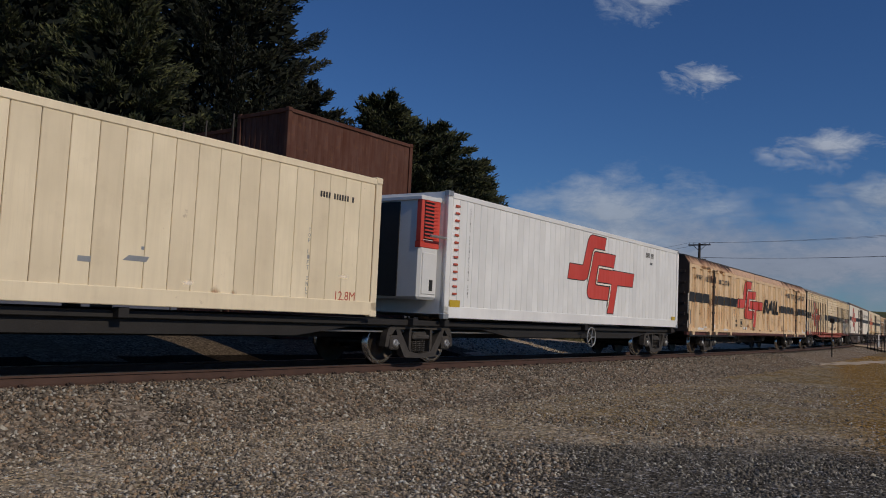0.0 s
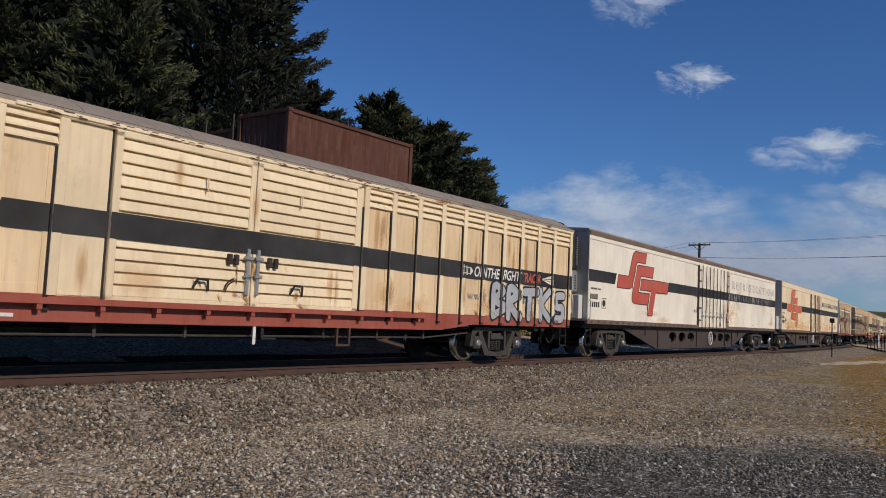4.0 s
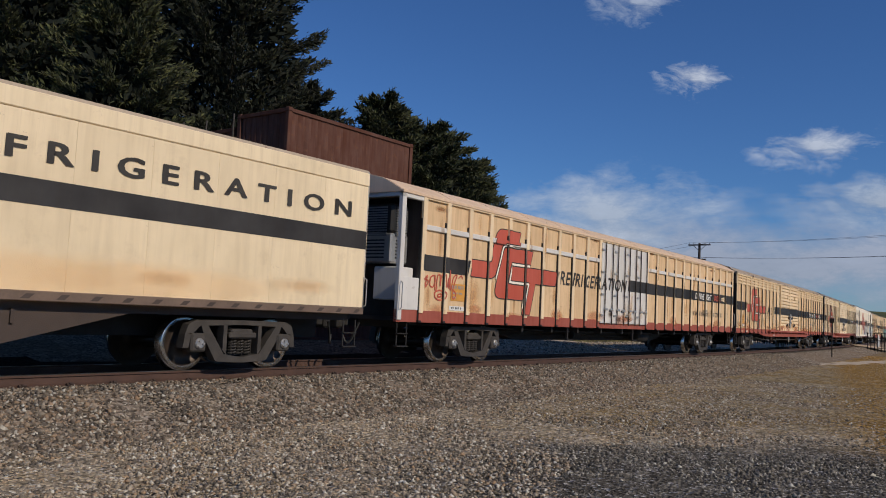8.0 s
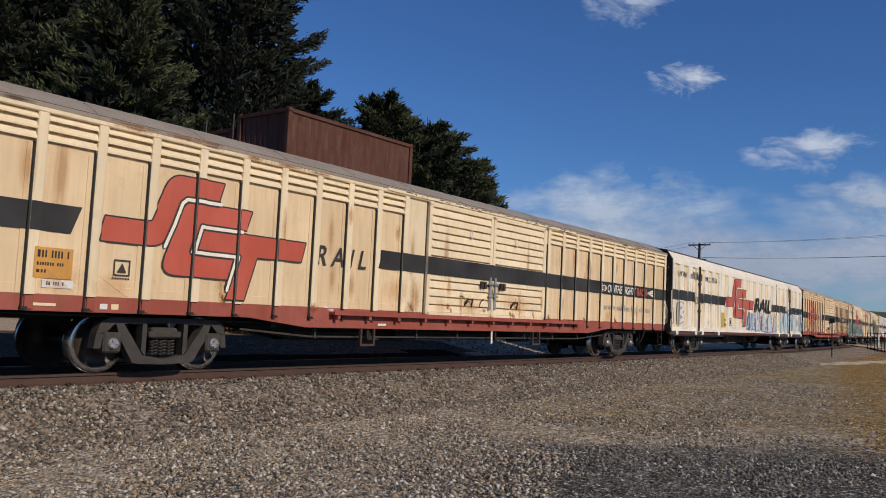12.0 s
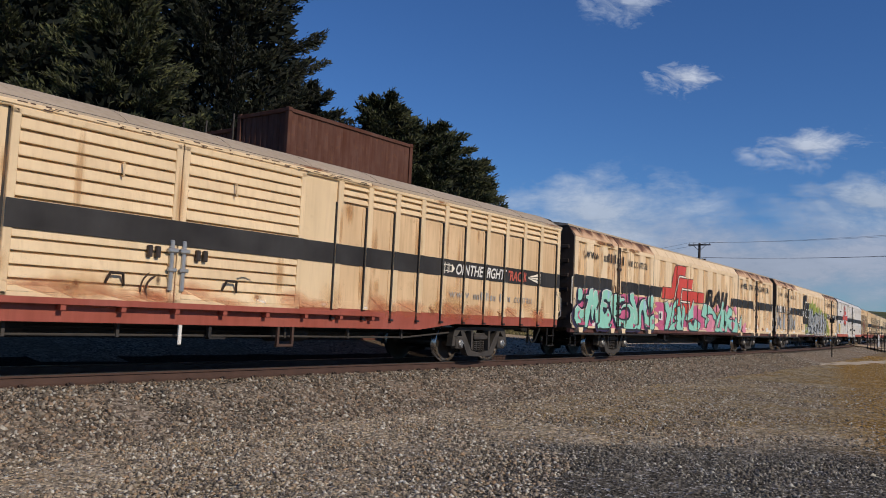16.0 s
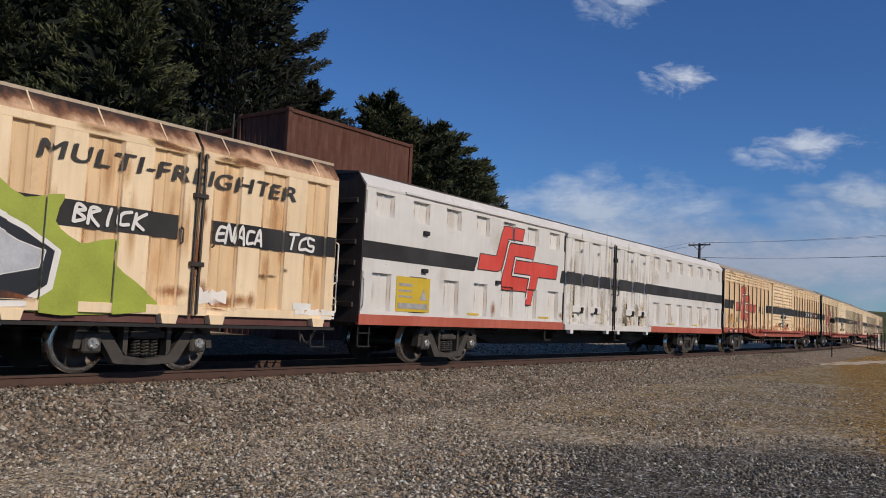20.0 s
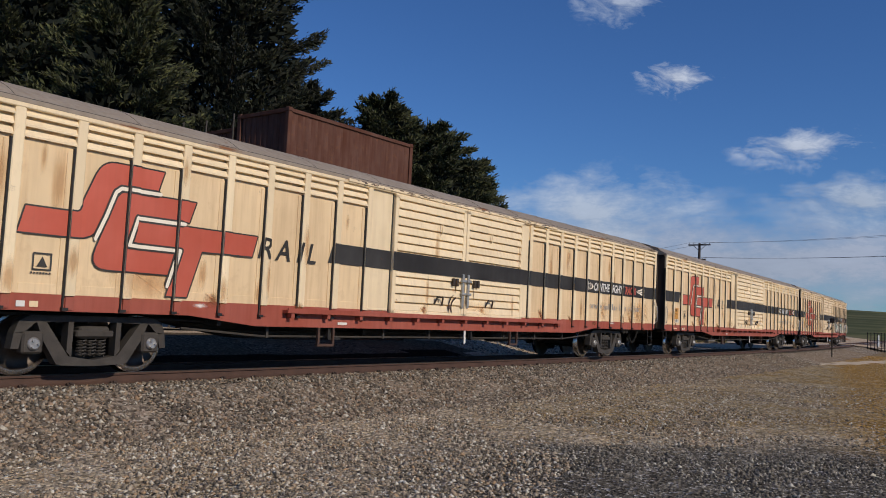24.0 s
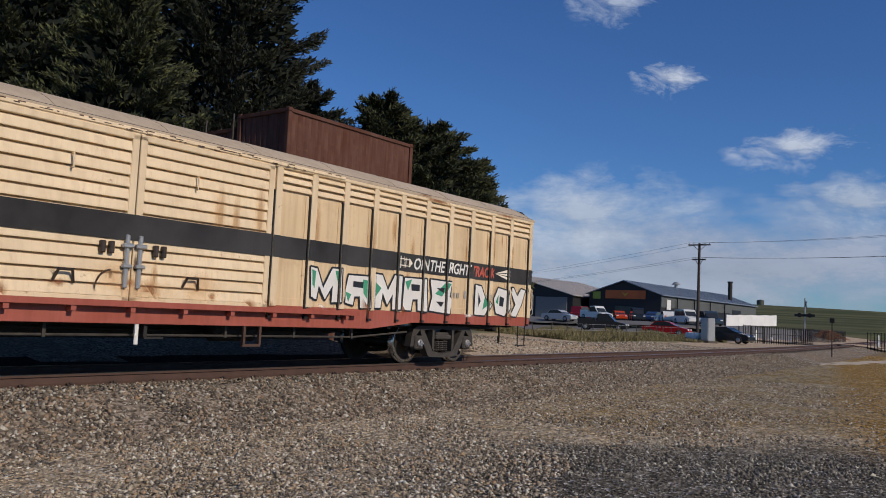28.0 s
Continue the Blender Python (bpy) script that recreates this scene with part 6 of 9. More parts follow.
def tag(w, side, word, x, z, width, height, mat, thick=0.05, seed=1):
    """A quick scrawl in thin strokes, one part a letter."""
    rng, cw = random.Random(seed), width / len(word)
    for k, ch in enumerate(word):
        st = [brush([(x + (k + 0.1 + 0.85 * u + rng.uniform(-0.06, 0.06)) * cw + 0.15 * v * height, z + (v + rng.uniform(-0.1, 0.1)) * height) for u, v in q], thick) for q in STROKES[ch]]
        decal("tag_letter", stroke_polys(st), mat, w, side, 0.030, "", 0.0003)


# ---- the train ----
TRAIN = []           # (thing, head's place at 14 s, length, first and second pivot)


def couple(w, head, L, a=3.5, b=None):
    TRAIN.append((w, head, L, a, L - a if b is None else b))
    return w


flat = container_flat("dark dusty steel flat wagon under a cream container", 15.9, (0.9, 15.5), False)
couple(flat, -210.15, 15.9, 0.9, 15.5)
box = box_container("cream grooved steel container with scuffs and rust", 12.95, 1.03, 3.86, "cream_box", 0.42, "containers on the train")
couple(box, -209.53, 12.95, 0.9, 12.4)
cs = flat_side(-1.441)
weather(box, cs, 3, [("scrape", 6, 1, 12, 1.4, 2.2, 0.6, 0.25), ("rust", 6, 1, 12.6, 1.1, 1.3, 0.3, 0.3)])
decal("lettering", letters("12.8M", 11.75, 1.32, 0.55, 0.17), MAT["red"], box, cs, 0.004, "red stencilled figures")
decal("code", bars([4, 6, 1], 11.2, 3.25, 0.95, 0.11), MAT["ink"], box, cs, 0.004)
for k, ch in enumerate("TOP LIFT ONLY"):
    if ch != " ":
        decal("stencil_letter", letters(ch, 10.95, 2.55 - 0.1 * k, 0.055, 0.075), MAT["faded_ink"], box, cs, 0.004)
decal("scuff", [rect(7.2, 7.6, 1.72, 1.80, 0.1, 0.05), rect(6.5, 6.7, 1.65, 1.73), rect(7.5, 7.55, 1.9, 1.95)], MAT["galv"], box, cs, 0.004)
flat2 = container_flat("dark steel flat wagon under a white container", 16.6, (14.7,))
couple(flat2, -194.9, 16.6, 0.5, 14.7)
box2 = box_container("white grooved refrigerated container with red emblem", 15.42, 1.04, 3.98, "white_new", 0.30, "containers on the train")
couple(box2, -194.25, 15.42, 1.0, 13.1)
emblem(box2, cs, 6.15, 1.42, 4.9, 2.35, MAT["red_new"], MAT["ink"])
cooling_unit(box2, -0.02, -1.25, 1.25, 1.45, 3.80, 0.72, True)
decal("code", bars([4, 3], 12.1, 3.45, 0.75, 0.17) + bars([4], 12.5, 3.22, 0.25, 0.08), MAT["ink"], box2, cs, 0.004)
decal("warning_card", [rect(0.2, 0.62, 1.32, 1.48), rect(14.75, 15.1, 1.32, 1.46)], MAT["yellow"], box2, Side([], [], lambda x, z: -1.462), 0.004, "yellow card")
for k in range(13):
    part("door_hinge", Shape().box(0.30, 0.46, -1.48, -1.45, 1.6 + 0.17 * k, 1.65 + 0.17 * k, 0.008), MAT["red"], box2, "red hinge")
for k, ch in enumerate("CAUTION REFRIGERATION UNIT"):
    if ch != " ":
        decal("caution_lettering", letters(ch, 0.93, 3.62 - 0.083 * k, 0.05, 0.06), MAT["faded_ink"], box2, cs, 0.004)

w, sd = freighter_van("cream ribbed freight van with red emblem, scorched brown eaves", 24.35, "cream_tan")
couple(w, -177.66, 24.35)

w, sd = louvre_van("cream louvred van with silver graffiti at its tail", 24.5, "cream", "rust_roof")
couple(w, -152.7, 24.5)
graffiti(w, sd, "BRTKS", 20.2, 0.98, 4.0, 0.95, MAT["silver"], MAT["black_spray"], 0.05)
graffiti(w, sd, "JR", 1.1, 1.0, 0.55, 0.3, MAT["white_ink"], MAT["faded_ink"], 0.0)

w, sd = chiller_van("white refrigerated van with worn grey lettering on a brown flat wagon", 24.35, "cream_pale", "red", "faded_ink", 10.85, 15.0, 2.2, "rust_roof")
couple(w, -127.11, 24.35, 2.6)
w, sd = chiller_van("cream refrigerated van with red emblem on a brown flat wagon", 24.4, "cream", "red_orange", "ink", 11.25, 15.15, 1.65, "cream_roof", 0.9)
couple(w, -101.87, 24.4, 2.6)
w, sd = ribbed_chiller("cream ribbed refrigerated van with white doors and an open end frame")
couple(w, -76.44, 24.7)
w, sd = louvre_van("cream louvred van with red emblem and rusty sole bar", 24.74, "cream_deep", "cream_roof", shift=0.08, stripe_end=1.85)
couple(w, -51.18, 24.74)
w, sd = louvre_van("cream louvred van with charcoal stripe and grey roof", 24.55, "cream", "rust_roof", stripe_end=1.60)
couple(w, -25.50, 24.55)

w, sd = freighter_van("pale cream freight van covered in blue bubble graffiti", 24.8, "cream_pale", stains=(False, False), logo="red", name_width=0)
couple(w, -0.33, 24.8)
BLUE, GREY_SPRAY, OLDRED = MAT["blue_spray"], MAT["pale_spray"], MAT["red"]
DOTTED = {
    "l": [(12.98, 1.66), (13.23, 1.68), (13.26, 1.30), (13.55, 1.32), (13.57, 1.09), (13.00, 1.07)],
    "a": [(13.59, 1.32), (13.74, 1.41), (13.89, 1.58), (13.99, 1.91), (14.25, 1.94), (14.50, 1.54), (14.66, 1.39), (14.59, 1.09), (14.36, 1.12), (14.10, 1.60), (13.97, 1.19), (13.85, 1.06), (13.64, 1.13), (13.56, 1.21)],
    "n": [(14.51, 1.46), (14.61, 1.93), (14.79, 2.03), (15.08, 1.98), (15.15, 1.76), (15.36, 1.69), (15.27, 1.51), (14.94, 1.40), (14.77, 1.10), (14.50, 1.09)],
    "world": [(14.87, 1.06), (14.85, 1.31), (15.03, 1.50), (15.27, 1.51), (15.43, 1.39), (15.86, 1.91), (16.17, 1.96), (16.21, 1.48), (16.13, 1.06)],
    "o": [(16.21, 1.06), (16.17, 1.57), (16.37, 1.86), (16.59, 1.93), (16.72, 1.80), (16.78, 1.13), (16.55, 1.05)],
    "m": [(16.68, 1.60), (16.95, 1.23), (17.18, 1.54), (17.10, 1.73), (17.53, 1.86), (17.70, 1.92), (17.70, 1.17), (17.34, 1.07), (16.91, 1.04), (16.71, 1.22)],
}
for key, pts in DOTTED.items():
    spray_letter(w, sd, pts, GREY_SPRAY, MAT["faded_ink"], 0.014, None, 0.045, key != "l", BLUE, "pale grey bubble letter with blue shade")
graffiti(w, sd, "LONE", 11.1, 1.05, 1.9, 0.8, GREY_SPRAY, BLUE, 0.06, seed=4)
disc = [(math.cos(a), math.sin(a)) for a in np.linspace(0, 2 * math.pi, 13)[:-1]]
spray_letter(w, sd, [(13.48 + 0.2 * c, 1.85 + 0.19 * q) for c, q in disc], GREY_SPRAY, BLUE, 0.020, None, 0.06, False)
for x, z in ((13.79, 1.32), (13.96, 1.53), (14.12, 1.74), (14.27, 1.55), (14.41, 1.37), (16.38, 1.73), (16.30, 1.58), (16.61, 1.73), (16.64, 1.52), (16.59, 1.25), (16.39, 1.16), (16.89, 1.22), (17.12, 1.18), (17.33, 1.68), (17.43, 1.57), (17.31, 1.42), (17.56, 1.75), (17.58, 1.50)):
    r = 0.075 if x < 15 else 0.05
    decal("dot", [[(x + r * c, z + r * q) for c, q in disc]], OLDRED, w, sd, 0.026, "red painted dot")
decal("painted_word", letters("WORLD.", 15.0, 1.11, 0.78, 0.17), MAT["ink"], w, sd, 0.026, "thin black letters")
spray_letter(w, sd, [(17.52 + 0.14 * c, 1.20 + 0.14 * q) for c, q in disc], GREY_SPRAY, BLUE, 0.028, None, 0.05, False)
decal("painted_figure", letters("1", 17.49, 1.11, 0.07, 0.18), MAT["ink"], w, sd, 0.038)
TALL = {
    "m": [(18.64, 2.15), (18.98, 2.14), (19.33, 1.62), (19.52, 1.56), (19.71, 2.06), (20.24, 2.15), (20.24, 0.96), (19.85, 1.01), (19.83, 1.50), (19.51, 1.18), (19.17, 1.39), (19.20, 1.03), (18.65, 1.04)],
    "a": [(20.40, 2.12), (20.95, 2.14), (21.0, 0.97), (20.90, 0.96), (20.90, 1.40), (20.74, 1.40), (20.76, 0.98), (20.43, 1.07), (20.53, 1.50), (20.34, 1.53), (20.48, 1.73)],
    "m2": [(21.54, 2.10), (21.98, 2.08), (22.20, 1.77), (22.46, 2.08), (22.92, 2.11), (22.86, 1.01), (22.45, 1.04), (22.44, 1.57), (22.25, 1.21), (22.02, 1.54), (22.05, 1.20), (21.60, 1.19)],
    "a2": [(23.88, 2.11), (24.60, 2.19), (24.65, 1.06), (24.26, 1.09), (24.33, 1.57), (24.05, 1.46), (23.96, 1.18), (23.71, 1.22)],
}
for pts in TALL.values():
    spray_letter(w, sd, pts, MAT["ice"], MAT["teal"], 0.014, None, 0.04, False, None, "tall pale blue block letter")
decal("graffiti_shade", [rect(18.70, 18.95, 1.05, 1.6), rect(19.9, 20.2, 1.3, 1.9), rect(21.7, 21.95, 1.3, 1.8), rect(24.4, 24.6, 1.4, 2.0)], MAT["sky_spray"], w, sd, 0.022)
decal("graffiti_star", stroke_polys([brush([(23.36 + 0.28 * math.sin(k * 2.513), 1.66 + 0.28 * math.cos(k * 2.513)) for k in range(6)], 0.035, soft=False)]), MAT["teal"], w, sd, 0.016, "outlined five-pointed star", 0.0003)
tag(w, sd, "HSEA", 19.8, 2.24, 0.75, 0.26, MAT["white_ink"], 0.04, seed=8)
graffiti(w, sd, "B", 0.5, 1.1, 1.2, 0.9, MAT["white_ink"], MAT["faded_ink"], 0.0)
decal("notice", [rect(6.75, 7.35, 1.15, 1.8)], MAT["yellow"], w, sd, 0.012)

w, sd = louvre_van("ochre cream louvred van with rusty stained sole bar", 25.25, "cream_deep", "cream_roof", shift=0.12, stripe_end=1.88)
couple(w, 25.06, 25.25)
w, sd = freighter_van("cream freight van with mint and magenta graffiti letters", 24.65, "cream_warm", logo="red_new", roof="cream_roof")
couple(w, 51.12, 24.65)
blot(w, sd, 0.05, 0.94, 6.6, 1.15, MAT["pink"], 2, spikes=0.12)
blot(w, sd, 6.7, 0.94, 6.2, 1.05, MAT["pink"], 3, spikes=0.35)
blot(w, sd, 11.4, 0.94, 6.3, 0.75, MAT["light_pink"], 5, 0.0095, spikes=0.3)
BLK, MINT, WHT = MAT["black_spray"], MAT["mint"], MAT["white_ink"]
WILD = {
    "dot": [(0.33, 1.87), (0.34, 2.02), (0.47, 2.10), (0.64, 2.07), (0.71, 1.93), (0.65, 1.78), (0.53, 1.74), (0.42, 1.76), (0.37, 1.69)],
    "sweep": [(0.06, 1.28), (0.13, 1.47), (0.29, 1.59), (0.46, 1.54), (0.66, 1.47), (0.85, 1.51), (0.95, 1.67), (0.98, 1.80), (0.82, 1.82), (0.85, 1.90), (1.03, 1.92), (1.09, 2.08), (1.28, 2.13), (1.34, 2.06), (1.41, 1.64), (1.37, 1.47), (1.24, 1.61), (1.14, 1.38), (1.02, 1.07), (0.95, 0.97), (0.51, 0.96), (0.33, 1.01), (0.17, 1.12)],
    "m": [(1.25, 1.62), (1.40, 1.62), (1.52, 2.05), (1.72, 2.08), (1.86, 1.74), (1.72, 1.55), (1.78, 1.28), (1.87, 0.96), (1.76, 0.97), (1.67, 1.32), (1.60, 1.56), (1.50, 1.27), (1.37, 1.17), (1.27, 1.30)],
    "e": [(1.84, 1.51), (1.94, 1.70), (2.01, 1.92), (2.05, 2.08), (2.28, 2.15), (2.58, 2.15), (2.87, 2.10), (2.84, 1.91), (2.73, 1.78), (2.36, 1.85), (2.19, 1.84), (2.14, 1.76), (2.44, 1.69), (2.38, 1.59), (2.06, 1.59), (2.23, 1.38), (2.45, 1.50), (2.63, 1.55), (2.82, 1.41), (2.86, 1.24), (2.77, 1.04), (2.62, 0.96), (1.89, 0.97), (1.78, 1.28), (1.71, 1.48)],
    "s": [(2.89, 1.99), (3.22, 2.04), (3.46, 2.01), (3.52, 1.92), (3.90, 1.94), (3.94, 1.86), (3.50, 1.82), (3.46, 1.71), (3.18, 1.66), (3.13, 1.54), (3.55, 1.55), (3.53, 1.45), (3.21, 1.40), (2.98, 1.34), (2.88, 1.53), (2.79, 1.67)],
    "bowl": [(2.99, 1.34), (3.28, 1.27), (3.69, 1.22), (4.11, 1.22), (4.36, 1.33), (4.37, 1.53), (4.21, 1.66), (3.93, 1.67), (3.72, 1.60), (3.85, 1.72), (4.21, 1.76), (4.59, 1.65), (4.83, 1.43), (4.94, 1.11), (4.92, 0.96), (3.99, 0.96), (3.70, 1.05), (3.30, 1.04)],
    "n": [(4.30, 2.08), (4.47, 2.15), (4.65, 2.11), (4.96, 1.76), (5.15, 1.44), (5.16, 1.66), (5.30, 1.89), (5.60, 1.98), (5.85, 1.93), (6.01, 1.71), (5.97, 1.54), (6.16, 1.38), (6.62, 1.47), (6.70, 1.22), (6.68, 0.97), (6.12, 0.97), (5.84, 1.05), (5.64, 1.47), (5.49, 1.63), (5.34, 1.51), (5.36, 1.18), (5.32, 0.97), (5.03, 0.98), (4.89, 1.32), (4.58, 1.68), (4.34, 1.88)],
    "comma": [(6.12, 1.89), (6.14, 2.07), (6.38, 2.15), (6.52, 2.04), (6.50, 1.80), (6.36, 1.59), (6.33, 1.73), (6.19, 1.75)],
}
for k, pts in enumerate(WILD.values()):
    spray_letter(w, sd, pts, MINT, BLK, 0.016 + 0.0006 * k, WHT, 0.13, True, MAT["purple_spray"], "mint bubble letter with black outline")
decal("graffiti_heart", stroke_polys([brush([(0.30, 1.38), (0.52, 1.22)], 0.05), brush([(0.34, 1.22), (0.50, 1.42)], 0.05), brush([(0.62, 1.20), (0.80, 1.10)], 0.04), brush([(0.66, 1.08), (0.76, 1.24)], 0.04), brush([(2.60, 1.38), (2.64, 1.36)], 0.10), brush([(2.48, 1.20), (2.52, 1.19)], 0.07), brush([(6.40, 1.14), (6.58, 1.30)], 0.04), brush([(6.40, 1.30), (6.60, 1.16)], 0.04)]), MAT["pink"], w, sd, 0.036, "", 0.0003)
decal("graffiti_glow", [rect(2.45, 2.7, 1.88, 2.12), rect(5.55, 5.8, 1.6, 1.92)], MAT["sky_spray"], w, sd, 0.026)
SPIKY = {
    "y": [(8.80, 1.91), (9.01, 2.03), (9.25, 2.16), (9.23, 2.03), (9.11, 1.86), (8.90, 1.79), (8.92, 1.59), (8.76, 1.38), (8.74, 1.22), (8.95, 1.21), (9.16, 1.30), (9.13, 1.12), (8.97, 0.99), (8.55, 0.96), (8.24, 0.97), (8.42, 1.09), (8.56, 1.33), (8.70, 1.66)],
    "lead": [(7.78, 1.95), (8.05, 2.0), (8.30, 1.75), (8.62, 1.98), (8.50, 1.55), (8.30, 1.25), (8.1, 0.98), (7.8, 0.98), (7.95, 1.3), (8.05, 1.55), (7.85, 1.7)],
    "u": [(9.18, 1.82), (9.47, 1.86), (9.56, 1.64), (9.70, 1.40), (9.78, 1.57), (9.59, 1.90), (9.48, 2.06), (9.60, 1.99), (9.82, 1.62), (9.92, 1.93), (9.72, 2.07), (10.15, 1.82), (10.20, 1.60), (10.03, 1.33), (9.92, 1.07), (9.89, 0.98), (9.24, 0.97), (9.09, 1.04), (9.24, 1.33), (9.02, 1.36), (8.93, 1.43), (9.22, 1.58)],
    "v": [(10.24, 1.39), (10.43, 1.58), (10.84, 1.88), (11.09, 2.18), (11.16, 2.05), (11.09, 1.76), (11.12, 1.48), (10.82, 1.44), (10.45, 1.34)],
    "s": [(10.54, 1.25), (10.78, 1.30), (10.92, 1.20), (11.24, 1.12), (11.40, 1.31), (11.44, 1.43), (11.75, 1.33), (12.07, 1.25), (12.02, 1.10), (11.72, 0.97), (11.26, 0.96), (10.87, 0.97), (10.61, 1.02)],
    "cap": [(12.19, 1.60), (12.28, 1.80), (12.46, 2.01), (12.66, 2.08), (13.22, 2.03), (13.62, 1.90), (13.86, 1.68), (13.54, 1.71), (13.25, 1.71), (12.83, 1.61), (13.27, 1.45), (13.00, 1.28), (12.94, 1.13), (12.83, 1.12), (12.78, 1.38), (12.98, 1.51), (12.50, 1.54)],
    "t": [(13.69, 1.89), (13.94, 1.84), (14.24, 1.70), (14.37, 1.61), (14.40, 1.50), (14.49, 1.51), (14.55, 1.62), (14.80, 1.77), (15.06, 2.02), (14.98, 1.79), (14.78, 1.53), (14.57, 1.30), (14.42, 1.13), (14.77, 1.08), (14.76, 0.97), (14.14, 0.97), (14.28, 1.25), (14.30, 1.46), (14.11, 1.48), (13.96, 1.55), (13.82, 1.77)],
    "d": [(15.23, 2.24), (15.49, 2.24), (15.44, 2.08), (15.31, 1.91), (15.61, 1.91), (15.88, 1.70), (16.00, 1.57), (16.08, 1.39), (16.08, 1.25), (15.94, 1.03), (15.90, 0.97), (14.82, 0.97), (14.89, 1.32), (15.08, 1.73)],
    "p": [(15.96, 1.73), (16.05, 1.90), (16.29, 2.05), (16.63, 2.03), (16.91, 1.91), (16.78, 1.68), (16.38, 1.60), (16.16, 1.56), (16.56, 1.49), (17.03, 1.49), (17.16, 1.40), (17.39, 1.62), (17.70, 1.38), (17.71, 0.97), (16.85, 0.97), (16.66, 1.01), (16.28, 1.12), (16.13, 1.30), (15.97, 1.52)],
    "arrow": [(17.80, 1.33), (18.00, 1.34), (18.26, 1.49), (18.49, 1.75), (18.50, 0.97), (18.30, 1.04), (18.05, 1.19)],
}
for k, pts in enumerate(SPIKY.values()):
    spray_letter(w, sd, pts, MINT, BLK, 0.016 + 0.0006 * k, WHT if k % 2 else None, 0.10, k in (6, 7, 8), None, "angular mint letter with black outline")
for pts in ([(15.52, 1.22), (15.60, 1.41), (15.75, 1.46), (15.83, 1.38), (15.77, 1.23), (15.62, 1.18)], [(9.55, 1.22), (9.62, 1.40), (9.72, 1.25), (9.68, 1.05)], [(10.9, 1.36), (11.3, 1.40), (11.25, 1.25), (11.0, 1.24)], [(16.40, 1.62), (16.62, 1.70), (16.85, 1.62), (16.6, 1.58)]):
    decal("graffiti_hole", [pts], BLK, w, sd, 0.030)
for pts in ([(16.74, 1.40), (17.16, 1.38), (17.12, 1.20), (16.89, 1.07)], [(13.97, 1.92), (14.20, 2.00), (14.42, 2.12), (14.70, 1.91), (14.53, 1.81), (14.23, 1.78)], [(15.65, 2.01), (15.95, 2.16), (16.10, 2.03), (15.87, 1.82)], [(16.87, 1.98), (17.31, 2.17), (17.53, 1.86), (17.38, 1.72), (17.12, 1.93)], [(18.52, 0.97), (18.53, 1.31), (18.75, 1.28), (18.9, 1.42), (19.11, 1.37), (19.0, 1.15), (19.18, 0.98)]):
    decal("graffiti_splash", [loop(pts)], MAT["light_pink"], w, sd, 0.0305)
decal("sticker", [rect(7.15, 7.65, 1.3, 1.62)], WHT, w, sd, 0.02)
decal("sticker_ring", [[(7.4 + 0.11 * math.cos(a), 1.46 + 0.11 * math.sin(a)) for a in np.linspace(0, 6.28, 15)[:-1]]], BLK, w, sd, 0.024)
w, sd = freighter_van("cream freight van with lime and silver graffiti and black emblem", 24.25, "cream_warm", rail_text=False, logo_black=True, roof="cream_roof", name_width=4.72)
couple(w, 76.68, 24.25)
SIL = MAT["silver"]
decal("spray_cloud", [[(9.43, 0.94), (9.50, 1.77), (9.78, 2.27), (10.97, 2.67), (11.24, 2.93), (11.53, 3.11), (11.86, 2.98), (12.50, 3.37), (12.88, 3.00), (13.50, 3.14), (13.93, 2.74), (14.62, 2.93), (14.94, 2.70), (15.38, 2.97), (16.07, 2.60), (16.48, 2.82), (17.15, 2.48), (17.70, 2.56), (17.70, 0.94)]], MAT["lime"], w, sd, 0.010, "lime green spray ground")
decal("spray_cloud", [loop([(17.80, 2.61), (18.30, 2.45), (18.82, 2.56), (18.72, 2.17), (19.11, 1.90), (19.68, 2.02), (19.68, 1.63), (20.23, 1.26), (20.34, 0.98), (17.80, 0.98)])], MAT["lime"], w, sd, 0.010, "lime green spray ground")
spray_letter(w, sd, [(9.63, 1.62), (9.81, 1.40), (10.04, 1.10), (10.57, 0.98), (11.59, 1.21), (11.62, 0.97), (9.82, 0.96), (9.65, 0.98)], BLK, WHT, 0.016, None, 0.07, False)
spray_letter(w, sd, [(9.81, 1.40), (9.97, 1.41), (10.94, 1.41), (11.01, 1.19), (10.51, 1.06), (10.04, 1.14)], SIL, BLK, 0.020, None, 0.05, False)
SILVER_BODY = [(11.03, 1.48), (11.02, 2.08), (11.04, 2.43), (11.18, 2.53), (11.57, 2.67), (11.79, 2.57), (11.90, 2.44), (12.27, 2.69), (12.40, 2.41), (12.28, 2.12), (12.47, 2.32), (12.63, 2.44), (12.55, 2.05), (12.95, 2.23), (13.31, 2.32), (13.49, 2.49), (13.65, 2.15), (13.83, 2.37), (14.38, 2.33), (14.76, 2.20), (14.84, 2.05), (15.12, 2.40), (15.33, 2.69), (15.50, 2.55), (15.68, 2.23), (16.00, 2.37), (16.33, 2.52), (16.60, 2.43), (16.97, 2.34), (17.24, 2.49), (17.40, 2.14), (17.66, 1.90), (17.66, 0.97), (14.94, 0.96), (13.81, 0.97), (13.31, 0.96), (12.81, 1.08), (12.02, 1.03), (11.60, 1.17), (11.09, 1.36)]
spray_letter(w, sd, SILVER_BODY, WHT, WHT, 0.018, None, 0.12, False)
spray_letter(w, sd, SILVER_BODY, SIL, BLK, 0.024, None, 0.06, False, None, "interlocked silver letters")
